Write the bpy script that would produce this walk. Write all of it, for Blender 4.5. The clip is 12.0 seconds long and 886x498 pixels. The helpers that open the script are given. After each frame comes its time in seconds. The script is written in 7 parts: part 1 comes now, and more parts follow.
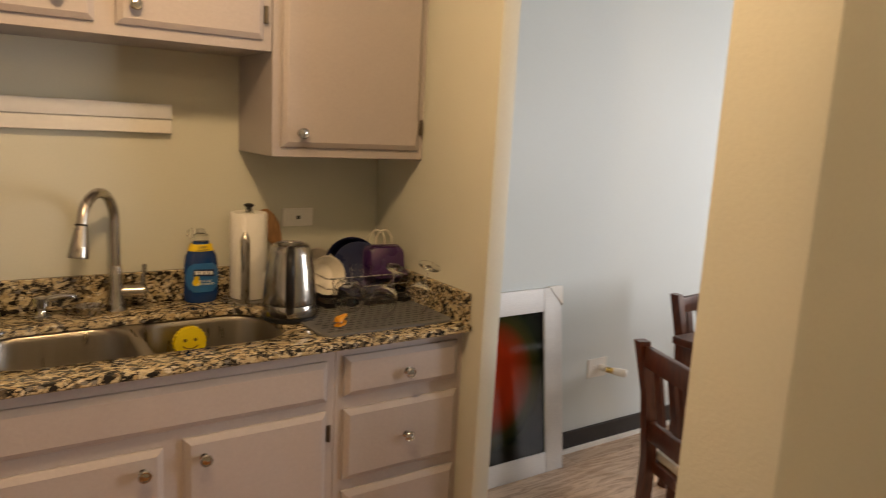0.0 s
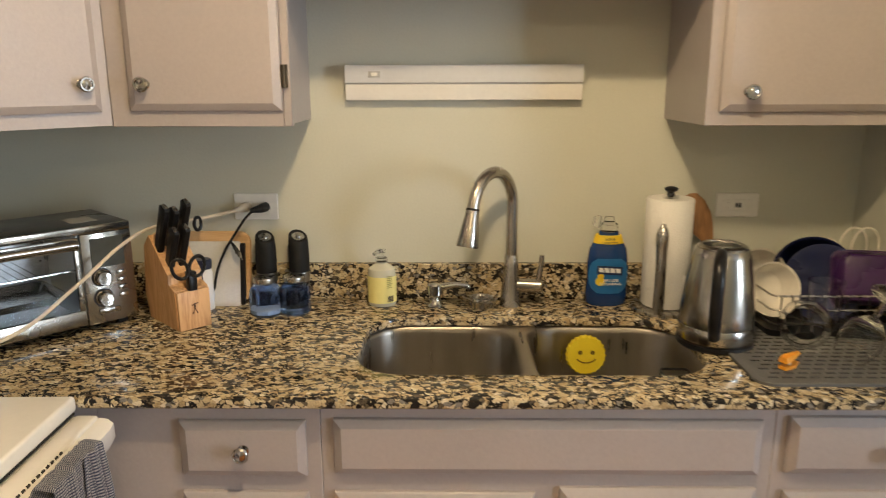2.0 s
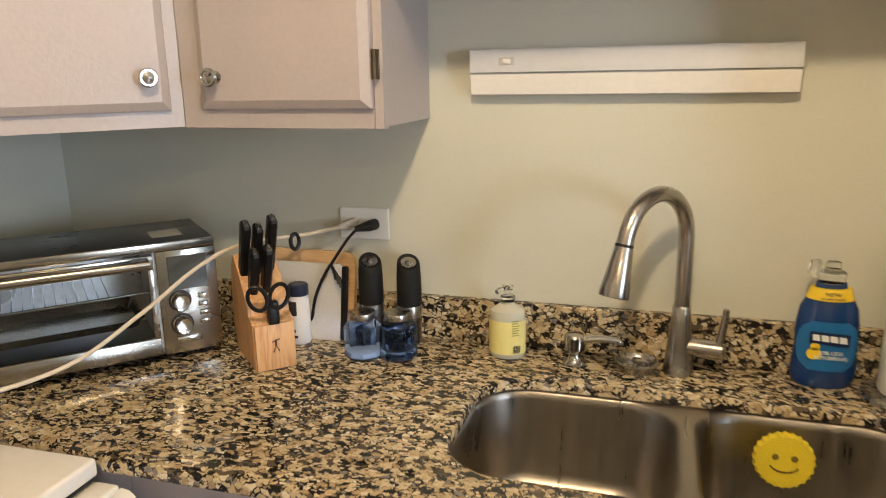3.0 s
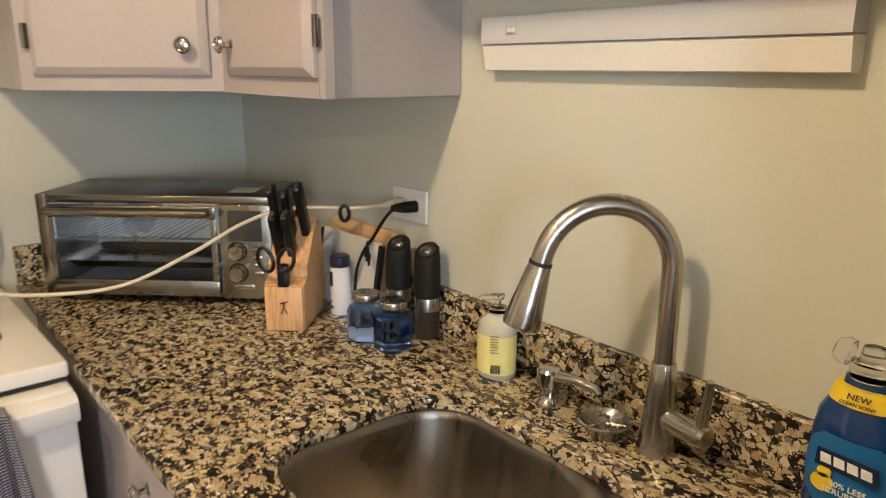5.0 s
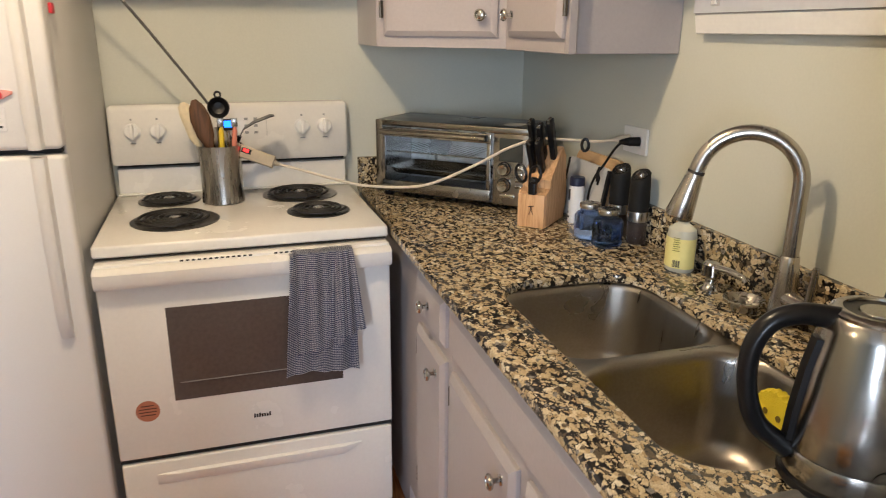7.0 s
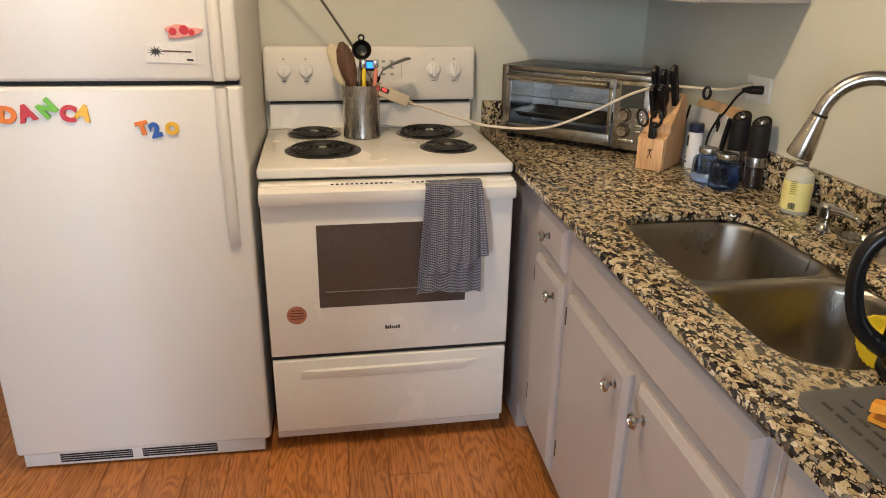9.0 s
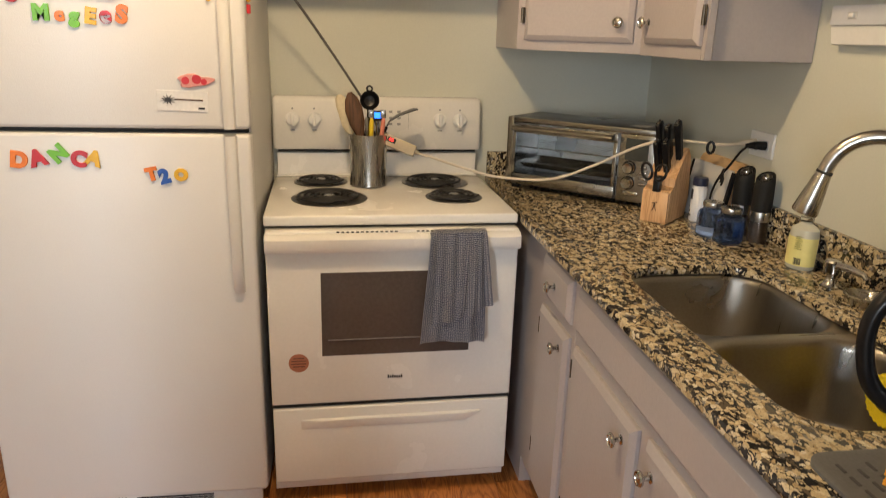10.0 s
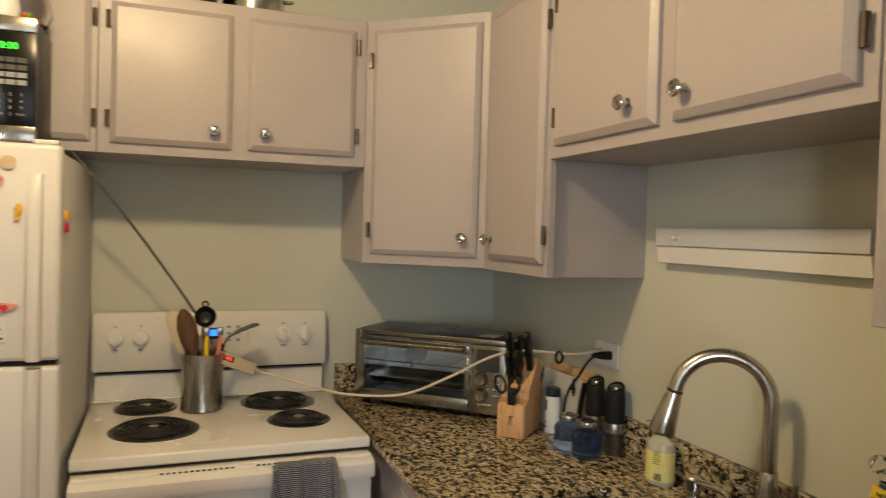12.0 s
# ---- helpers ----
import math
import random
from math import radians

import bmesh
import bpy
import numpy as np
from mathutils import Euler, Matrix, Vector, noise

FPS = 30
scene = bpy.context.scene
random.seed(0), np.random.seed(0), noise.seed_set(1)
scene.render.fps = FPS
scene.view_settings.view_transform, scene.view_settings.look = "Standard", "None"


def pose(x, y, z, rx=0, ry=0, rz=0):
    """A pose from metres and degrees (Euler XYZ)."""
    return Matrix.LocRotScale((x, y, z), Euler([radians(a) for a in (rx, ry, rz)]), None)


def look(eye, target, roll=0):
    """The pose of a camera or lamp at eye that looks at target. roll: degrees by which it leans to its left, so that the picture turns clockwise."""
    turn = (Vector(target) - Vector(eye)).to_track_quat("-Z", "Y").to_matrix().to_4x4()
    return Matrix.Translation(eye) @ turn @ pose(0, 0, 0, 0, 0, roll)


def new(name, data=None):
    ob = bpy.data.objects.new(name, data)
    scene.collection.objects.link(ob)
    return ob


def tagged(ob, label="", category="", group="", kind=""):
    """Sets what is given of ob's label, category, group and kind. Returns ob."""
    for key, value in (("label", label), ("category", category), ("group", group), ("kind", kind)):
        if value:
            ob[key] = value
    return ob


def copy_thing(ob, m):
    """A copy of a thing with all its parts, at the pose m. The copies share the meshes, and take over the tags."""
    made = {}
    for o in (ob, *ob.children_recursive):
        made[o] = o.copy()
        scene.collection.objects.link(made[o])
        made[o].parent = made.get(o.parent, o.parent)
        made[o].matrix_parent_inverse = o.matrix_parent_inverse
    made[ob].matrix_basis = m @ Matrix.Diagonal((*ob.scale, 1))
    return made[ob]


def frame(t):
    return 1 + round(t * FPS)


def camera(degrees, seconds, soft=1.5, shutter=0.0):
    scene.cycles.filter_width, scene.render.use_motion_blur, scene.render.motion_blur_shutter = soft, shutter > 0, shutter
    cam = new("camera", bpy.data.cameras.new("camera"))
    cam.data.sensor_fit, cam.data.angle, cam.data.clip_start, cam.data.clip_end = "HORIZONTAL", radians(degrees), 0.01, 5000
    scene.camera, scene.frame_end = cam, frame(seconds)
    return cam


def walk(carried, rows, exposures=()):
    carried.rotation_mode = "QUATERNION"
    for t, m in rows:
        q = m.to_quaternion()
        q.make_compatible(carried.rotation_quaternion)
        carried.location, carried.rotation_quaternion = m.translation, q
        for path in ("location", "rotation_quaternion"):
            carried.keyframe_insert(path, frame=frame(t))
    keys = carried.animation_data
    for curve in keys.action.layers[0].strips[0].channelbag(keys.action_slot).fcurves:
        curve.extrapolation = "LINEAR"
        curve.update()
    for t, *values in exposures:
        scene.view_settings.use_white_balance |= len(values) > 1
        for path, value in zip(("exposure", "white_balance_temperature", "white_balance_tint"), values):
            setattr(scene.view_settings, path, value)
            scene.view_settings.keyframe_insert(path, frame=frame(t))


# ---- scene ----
cam = camera(63.8, 12.0, soft=0.95, shutter=0.3)
PATH = [
    (0, (0.165, 0.133, 1.527), (1.269, 1.764, 1.181), 3.1),
    (0.5, (0.227, 0.176, 1.532), (0.987, 1.982, 1.132), 2.5),
    (1, (0.318, 0.234, 1.509), (0.787, 2.129, 1.076), 1.7),
    (1.5, (0.348, 0.384, 1.512), (0.576, 2.318, 1.054), 0.7),
    (2, (0.37, 0.59, 1.508), (0.34, 2.534, 1.041), -0.2),
    (2.5, (0.413, 0.797, 1.496), (0.106, 2.717, 1.029), -0.9),
    (3, (0.467, 1.022, 1.496), (-0.107, 2.878, 1.018), -1.0),
    (3.2, (0.487, 1.109, 1.488), (-0.184, 2.93, 1.004), -0.8),
    (4.8, (0.975, 1.53, 1.448), (-0.441, 2.858, 0.97), 0.0),
    (5, (1.029, 1.554, 1.456), (-0.462, 2.794, 0.965), 0.3),
    (5.5, (1.2, 1.557, 1.445), (-0.437, 2.581, 0.926), 1.1),
    (6, (1.381, 1.536, 1.449), (-0.368, 2.331, 0.891), 1.0),
    (6.5, (1.463, 1.479, 1.457), (-0.34, 2.126, 0.88), 0.7),
    (7, (1.541, 1.41, 1.457), (-0.293, 1.949, 0.87), 0.4),
    (7.5, (1.637, 1.341, 1.458), (-0.221, 1.793, 0.871), 0.2),
    (7.7, (1.67, 1.328, 1.457), (-0.198, 1.729, 0.868), 0.1),
    (9.3, (1.713, 1.278, 1.446), (-0.138, 1.549, 0.737), 1.1),
    (9.5, (1.71, 1.285, 1.446), (-0.146, 1.549, 0.749), 1.2),
    (10, (1.708, 1.271, 1.454), (-0.185, 1.551, 0.873), 1.7),
    (10.5, (1.691, 1.273, 1.483), (-0.245, 1.563, 1.073), 2.1),
    (11, (1.661, 1.274, 1.519), (-0.299, 1.601, 1.292), 2.3),
    (11.5, (1.635, 1.267, 1.529), (-0.314, 1.71, 1.44), 2.1),
    (12, (1.59, 1.29, 1.515), (-0.285, 1.984, 1.467), 1.6),
]
EXPOSURES = [(0.0, -0.54, 7700, 20), (0.5, -0.46, 6750, 16), (1.0, -0.32, 7200, 16), (1.5, -0.19, 7400, 15), (2.0, -0.09, 6250, 10), (2.5, 0.05, 6150, 11), (3.0, 0.07, 6050, 12), (5.0, 0.02, 6200, 13), (6.5, -0.01, 5950, 13), (7.5, -0.06, 5750, 13), (9.5, -0.19, 6400, 13), (10.5, -0.38, 6800, 12), (11.0, -0.52, 6900, 12), (12.0, -0.70, 6750, 8)]
walk(cam, [(t, look(eye, target, roll)) for t, eye, target, roll in PATH], EXPOSURES)

# ---- world and lights ----
WX, WY, EX = -0.965, 2.45, 1.425          # stove wall, sink wall, end wall beside the counter
CEIL = 2.46
world = bpy.data.worlds.new("sky_world")
scene.world = world
world.use_nodes = True
wn = world.node_tree.nodes
sky = wn.new("ShaderNodeTexSky")
sky.sky_type, sky.sun_disc, sky.sun_elevation, sky.sun_rotation = "NISHITA", False, radians(40), radians(120)
world.node_tree.links.new(sky.outputs[0], wn["Background"].inputs[0])
wn["Background"].inputs[1].default_value = 0.10


def lamp(name, kind, m, energy, colour, **more):
    d = bpy.data.lights.new(name, kind)
    d.energy, d.color = energy, colour
    if "size" in more:
        d.shape, d.size, d.size_y = "RECTANGLE", more["size"], more.get("size_y", more["size"])
    if "radius" in more:
        d.shadow_soft_size = more["radius"]
    if "angle" in more:
        d.angle = radians(more["angle"])
    ob = new(name, d)
    ob.matrix_world = m
    return ob


lamp("sun", "SUN", look((6, -5, 6), (1.5, 0, 0)), 2.0, (1.0, 0.93, 0.82), angle=0.5)
WARM, COOL = (1.0, 0.74, 0.42), (0.80, 0.90, 1.0)
lamp("kitchen_ceiling_bulb", "POINT", pose(0.43, 1.15, 2.36), 60, WARM, radius=0.05)
lamp("hall_ceiling_bulb", "POINT", pose(0.72, -0.50, 2.32), 19, WARM, radius=0.06)
lamp("window_daylight", "AREA", look((4.52, -0.61, 1.45), (3.5, -0.15, 1.38)), 88, COOL, size=0.62, size_y=1.35)
# added fill that brightens the dining wall and the stove front
lamp("dining_daylight", "AREA", look((4.52, 1.45, 1.50), (3.5, 1.42, 1.42)), 26, COOL, size=1.15, size_y=1.3)

# ---- materials ----
def material(name, base, rough=0.5, metal=0.0, vary=0.10, scale=6.0, grain=90.0, bump=0.05, coat=0.0, spread=0.08, **more):
    """A surface with broad and fine variation in colour, gloss and relief."""
    m = bpy.data.materials.new(name)
    m.use_nodes = True
    n, l = m.node_tree.nodes, m.node_tree.links
    b = n["Principled BSDF"]
    tc = n.new("ShaderNodeTexCoord")
    co = tc.outputs["Object"]
    if "stretch" in more:
        mp = n.new("ShaderNodeMapping")
        mp.inputs["Scale"].default_value = more["stretch"]
        l.new(co, mp.inputs[0])
        co = mp.outputs[0]
    big, fine = n.new("ShaderNodeTexNoise"), n.new("ShaderNodeTexNoise")
    big.inputs["Scale"].default_value, fine.inputs["Scale"].default_value = scale, grain
    big.inputs["Detail"].default_value = 4
    for t in (big, fine):
        l.new(co, t.inputs["Vector"])
    add = n.new("ShaderNodeMath")
    add.operation = "ADD"
    l.new(big.outputs[0], add.inputs[0])
    l.new(fine.outputs[0], add.inputs[1])
    ramp = n.new("ShaderNodeMapRange")
    ramp.inputs["From Min"].default_value, ramp.inputs["From Max"].default_value = 0.6, 1.4
    ramp.inputs["To Min"].default_value, ramp.inputs["To Max"].default_value = 1 - vary, 1 + vary
    l.new(add.outputs[0], ramp.inputs[0])
    mix = n.new("ShaderNodeMix")
    mix.data_type, mix.blend_type = "RGBA", "MULTIPLY"
    mix.inputs["Factor"].default_value = 1
    mix.inputs["A"].default_value = (*base, 1)
    l.new(ramp.outputs[0], mix.inputs["B"])
    l.new(mix.outputs["Result"], b.inputs["Base Color"])
    rr_ = n.new("ShaderNodeMapRange")
    rr_.inputs["From Min"].default_value, rr_.inputs["From Max"].default_value = 0.3, 0.7
    rr_.inputs["To Min"].default_value, rr_.inputs["To Max"].default_value = max(0, rough - spread), min(1, rough + spread)
    l.new(big.outputs[0], rr_.inputs[0])
    l.new(rr_.outputs[0], b.inputs["Roughness"])
    b.inputs["Metallic"].default_value = metal
    b.inputs["Coat Weight"].default_value = coat
    if bump:
        bp = n.new("ShaderNodeBump")
        bp.inputs["Strength"].default_value, bp.inputs["Distance"].default_value = bump, 0.004
        l.new(fine.outputs[0], bp.inputs["Height"])
        l.new(bp.outputs[0], b.inputs["Normal"])
    if "gloss" in more:
        b.inputs["Specular IOR Level"].default_value = more["gloss"]
    if "glow" in more:
        b.inputs["Emission Color"].default_value = (*base, 1)
        b.inputs["Emission Strength"].default_value = more["glow"]
    return m


def clear_material(name, tint=(1, 1, 1), rough=0.02, ior=1.45):
    m = bpy.data.materials.new(name)
    m.use_nodes = True
    b = m.node_tree.nodes["Principled BSDF"]
    b.inputs["Base Color"].default_value = (*tint, 1)
    b.inputs["Transmission Weight"].default_value = 1
    b.inputs["Roughness"].default_value, b.inputs["IOR"].default_value = rough, ior
    return m


def granite_material():
    """Cream and tan crystals a centimetre or two wide, parted by black mica, with grey and brown grains."""
    m = bpy.data.materials.new("granite")
    m.use_nodes = True
    n, l = m.node_tree.nodes, m.node_tree.links
    b = n["Principled BSDF"]
    tc = n.new("ShaderNodeTexCoord")
    turned = n.new("ShaderNodeMapping")
    turned.inputs["Rotation"].default_value = (0.2, 0.3, 0.5)
    turned.inputs["Scale"].default_value = (0.80, 1.15, 1.0)
    l.new(tc.outputs["Object"], turned.inputs[0])

    def noise_of(scale, detail, rough=0.5):
        t = n.new("ShaderNodeTexNoise")
        t.inputs["Scale"].default_value, t.inputs["Detail"].default_value, t.inputs["Roughness"].default_value = scale, detail, rough
        l.new(turned.outputs[0], t.inputs["Vector"])
        return t

    def maths(op, *values):
        t = n.new("ShaderNodeMath")
        t.operation = op
        for k, v in enumerate(values):
            if isinstance(v, (int, float)):
                t.inputs[k].default_value = v
            else:
                l.new(v, t.inputs[k])
        return t.outputs[0]

    warp = noise_of(85, 4, 0.6)
    off = n.new("ShaderNodeVectorMath")
    off.operation = "MULTIPLY_ADD"
    off.inputs[1].default_value = (0.018, 0.018, 0.018)
    l.new(warp.outputs["Color"], off.inputs[0])
    l.new(turned.outputs[0], off.inputs[2])
    cells, edges = n.new("ShaderNodeTexVoronoi"), n.new("ShaderNodeTexVoronoi")
    edges.feature = "DISTANCE_TO_EDGE"
    for v in (cells, edges):
        v.inputs["Scale"].default_value = 106
        l.new(off.outputs[0], v.inputs["Vector"])
    sep = n.new("ShaderNodeSeparateColor")
    l.new(cells.outputs["Color"], sep.inputs[0])
    cr = n.new("ShaderNodeValToRGB")
    cr.color_ramp.interpolation = "CONSTANT"
    e = cr.color_ramp.elements
    e[0].position, e[0].color = 0.0, (0.016, 0.014, 0.013, 1)
    e[1].position, e[1].color = 0.09, (0.10, 0.078, 0.052, 1)
    for p, c in ((0.21, (0.44, 0.35, 0.21, 1)), (0.42, (0.53, 0.44, 0.29, 1)), (0.60, (0.36, 0.27, 0.15, 1)), (0.72, (0.49, 0.40, 0.25, 1)), (0.86, (0.60, 0.53, 0.39, 1)), (0.94, (0.20, 0.185, 0.165, 1))):
        e.new(p).color = c
    l.new(sep.outputs[0], cr.inputs[0])
    # fine dirt inside the crystals
    fleck = noise_of(420, 3, 0.7)
    fr = n.new("ShaderNodeMapRange")
    fr.inputs["From Min"].default_value, fr.inputs["From Max"].default_value = 0.30, 0.62
    fr.inputs["To Min"].default_value, fr.inputs["To Max"].default_value = 0.66, 1.18
    l.new(fleck.outputs[0], fr.inputs[0])
    tint = n.new("ShaderNodeMix")
    tint.data_type, tint.blend_type = "RGBA", "MULTIPLY"
    tint.inputs["Factor"].default_value = 1
    l.new(cr.outputs[0], tint.inputs["A"])
    l.new(fr.outputs[0], tint.inputs["B"])
    # black mica in the joints, thick here and absent there
    veil, crumbs = noise_of(52, 3, 0.55), noise_of(190, 3, 0.6)
    width = n.new("ShaderNodeMapRange")
    width.inputs["From Min"].default_value, width.inputs["From Max"].default_value = 0.43, 0.66
    width.inputs["To Min"].default_value, width.inputs["To Max"].default_value = 0.0, 0.20
    l.new(veil.outputs[0], width.inputs[0])
    ragged = maths("MULTIPLY_ADD", crumbs.outputs[0], 0.22, maths("SUBTRACT", edges.outputs["Distance"], 0.11))
    black = maths("LESS_THAN", ragged, width.outputs[0])
    mix = n.new("ShaderNodeMix")
    mix.data_type = "RGBA"
    mix.inputs["B"].default_value = (0.017, 0.015, 0.014, 1)
    l.new(black, mix.inputs["Factor"])
    l.new(tint.outputs["Result"], mix.inputs["A"])
    l.new(mix.outputs["Result"], b.inputs["Base Color"])
    b.inputs["Roughness"].default_value = 0.13
    b.inputs["Specular IOR Level"].default_value = 0.42
    return m


def wood_material(name, dark, light, ring=9.0, stretch=(1, 12, 12), rough=0.35, vary=0.12, noise_scale=2.0, distort=3.0):
    """Grain along the local x axis, each piece shifted by its own random number."""
    m = bpy.data.materials.new(name)
    m.use_nodes = True
    n, l = m.node_tree.nodes, m.node_tree.links
    b = n["Principled BSDF"]
    tc, oi = n.new("ShaderNodeTexCoord"), n.new("ShaderNodeObjectInfo")
    mp = n.new("ShaderNodeMapping")
    mp.inputs["Scale"].default_value = stretch
    l.new(tc.outputs["Object"], mp.inputs[0])
    mul = n.new("ShaderNodeMath")
    mul.operation = "MULTIPLY"
    mul.inputs[1].default_value = 37.0
    l.new(oi.outputs["Random"], mul.inputs[0])
    cb = n.new("ShaderNodeCombineXYZ")
    for i in range(3):
        l.new(mul.outputs[0], cb.inputs[i])
    l.new(cb.outputs[0], mp.inputs["Location"])
    ns = n.new("ShaderNodeTexNoise")
    ns.inputs["Scale"].default_value, ns.inputs["Detail"].default_value, ns.inputs["Distortion"].default_value = noise_scale, 2, 0.6
    l.new(mp.outputs[0], ns.inputs["Vector"])
    k = n.new("ShaderNodeMath")
    k.operation = "MULTIPLY"
    k.inputs[1].default_value = ring
    l.new(ns.outputs[0], k.inputs[0])
    fr = n.new("ShaderNodeMath")
    fr.operation = "PINGPONG"
    fr.inputs[1].default_value = 0.5
    l.new(k.outputs[0], fr.inputs[0])
    fine = n.new("ShaderNodeTexNoise")
    fine.inputs["Scale"].default_value = 25
    l.new(mp.outputs[0], fine.inputs["Vector"])
    ad = n.new("ShaderNodeMath")
    ad.operation = "MULTIPLY_ADD"
    ad.inputs[1].default_value = 0.8
    l.new(fine.outputs[0], ad.inputs[0])
    l.new(fr.outputs[0], ad.inputs[2])
    cr = n.new("ShaderNodeValToRGB")
    cr.color_ramp.elements[0].position, cr.color_ramp.elements[0].color = 0.30, (*dark, 1)
    cr.color_ramp.elements[1].position, cr.color_ramp.elements[1].color = 0.80, (*light, 1)
    l.new(ad.outputs[0], cr.inputs[0])
    pv = n.new("ShaderNodeMapRange")
    pv.inputs["To Min"].default_value, pv.inputs["To Max"].default_value = 1 - vary, 1 + vary
    l.new(oi.outputs["Random"], pv.inputs[0])
    mix = n.new("ShaderNodeMix")
    mix.data_type, mix.blend_type = "RGBA", "MULTIPLY"
    mix.inputs["Factor"].default_value = 1
    l.new(cr.outputs[0], mix.inputs["A"])
    l.new(pv.outputs[0], mix.inputs["B"])
    l.new(mix.outputs["Result"], b.inputs["Base Color"])
    b.inputs["Roughness"].default_value = rough
    bp = n.new("ShaderNodeBump")
    bp.inputs["Strength"].default_value, bp.inputs["Distance"].default_value = 0.08, 0.002
    l.new(ad.outputs[0], bp.inputs["Height"])
    l.new(bp.outputs[0], b.inputs["Normal"])
    return m


M_WALL = material("wall_paint", (0.570, 0.575, 0.500), 0.55, vary=0.035, scale=2.2, grain=160, bump=0.10)
# greyed well below white so that less light bounces into the shadows
M_CEIL = material("ceiling_dimmed", (0.50, 0.49, 0.465), 0.8, vary=0.03, bump=0.15)
M_BLUEWALL = material("dining_wall_paint", (0.62, 0.68, 0.69), 0.55, vary=0.03, scale=2, grain=160, bump=0.10)
M_CAB = material("cabinet_paint", (0.395, 0.358, 0.352), 0.38, vary=0.05, scale=5, grain=120, bump=0.10)
M_GRANITE = granite_material()
M_STEEL = material("brushed_steel", (0.46, 0.44, 0.41), 0.27, 1.0, vary=0.06, scale=8, grain=140, bump=0.015, stretch=(9, 9, 1))
M_SINK = material("sink_steel", (0.36, 0.33, 0.29), 0.34, 1.0, vary=0.12, scale=5, grain=150, bump=0.05, stretch=(10, 1, 1))
M_NICKEL = material("brushed_nickel", (0.50, 0.47, 0.43), 0.24, 1.0, vary=0.06, grain=200, bump=0.02)
M_CHROME = material("chrome", (0.54, 0.53, 0.51), 0.13, 1.0, vary=0.03, bump=0, spread=0.04)
M_BRONZE = material("hinge_metal", (0.12, 0.10, 0.075), 0.38, 0.9, vary=0.3, grain=400)
M_ENAMEL = material("white_enamel", (0.78, 0.76, 0.72), 0.22, vary=0.03, bump=0.01, coat=0.3)
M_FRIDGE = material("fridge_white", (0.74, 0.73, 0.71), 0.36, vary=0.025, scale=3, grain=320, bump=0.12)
# body tone, a step darker and rougher than the doors
M_FRIDGE_SIDE = material("fridge_body_darker", (0.62, 0.61, 0.58), 0.5, vary=0.04, grain=320, bump=0.15)
M_BLACK = material("black_plastic", (0.008, 0.008, 0.009), 0.36, vary=0.2, bump=0.03, gloss=0.3)
M_RUBBER = material("black_rubber", (0.011, 0.011, 0.011), 0.62, vary=0.2, gloss=0.22)
# near-black; in gaps, vents and slots it stands for their shade
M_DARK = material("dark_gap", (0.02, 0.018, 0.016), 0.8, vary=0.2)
M_COIL = material("burner_coil", (0.028, 0.027, 0.027), 0.55, 0.3, vary=0.3, grain=300)
M_DRIP = material("drip_bowl", (0.10, 0.095, 0.09), 0.35, 0.8, vary=0.35, grain=60)
M_WHITE = material("white_plastic", (0.78, 0.77, 0.74), 0.4, vary=0.04, bump=0.02)
M_IVORY = material("ivory_plastic", (0.72, 0.64, 0.50), 0.45, vary=0.04, bump=0.02)
M_OVENGLASS = material("oven_glass", (0.085, 0.066, 0.058), 0.10, vary=0.15, bump=0, spread=0.03)
M_FLOOR = wood_material("oak_laminate", (0.24, 0.075, 0.016), (0.50, 0.20, 0.055), ring=11, stretch=(1.0, 7, 7), rough=0.30)
M_DFLOOR = wood_material("grey_oak_laminate", (0.34, 0.22, 0.15), (0.58, 0.44, 0.33), ring=6, stretch=(1.0, 9, 9), rough=0.4, vary=0.2)
M_CHERRY = wood_material("dark_cherry_wood", (0.035, 0.010, 0.006), (0.09, 0.028, 0.014), ring=6, stretch=(8, 8, 1), rough=0.3)
M_BLOCK = wood_material("knife_block_wood", (0.50, 0.27, 0.12), (0.66, 0.41, 0.21), ring=7, stretch=(14, 14, 1.5), rough=0.45)
M_BASEB = material("dark_baseboard", (0.02, 0.017, 0.016), 0.5, vary=0.2)


# ---- building helpers ----
def total(ob):
    return total(ob.parent) @ ob.matrix_basis if ob.parent else ob.matrix_basis.copy()


def thing(name, m, label, category, group="", kind=""):
    ob = new(name)
    ob.empty_display_size = 0.05
    ob.matrix_basis = m
    return tagged(ob, label, category, group, kind)


def mesh_of(name, bm, mat, sharp=38):
    bmesh.ops.recalc_face_normals(bm, faces=bm.faces[:])
    me = bpy.data.meshes.new(name)
    bm.to_mesh(me)
    bm.free()
    me.materials.append(mat)
    me.polygons.foreach_set("use_smooth", [True] * len(me.polygons))
    me.set_sharp_from_angle(angle=radians(sharp))
    return me


def part(name, bm, mat, parent=None, label="", local=False, sharp=38):
    """Links a bmesh as one mesh; unless local, it is drawn in world places and carried into its parent's frame."""
    if parent and not local:
        bm.transform(total(parent).inverted())
    ob = new(name, mesh_of(name, bm, mat, sharp))
    if parent:
        ob.parent = parent
    if label:
        ob["label"] = label
    return ob


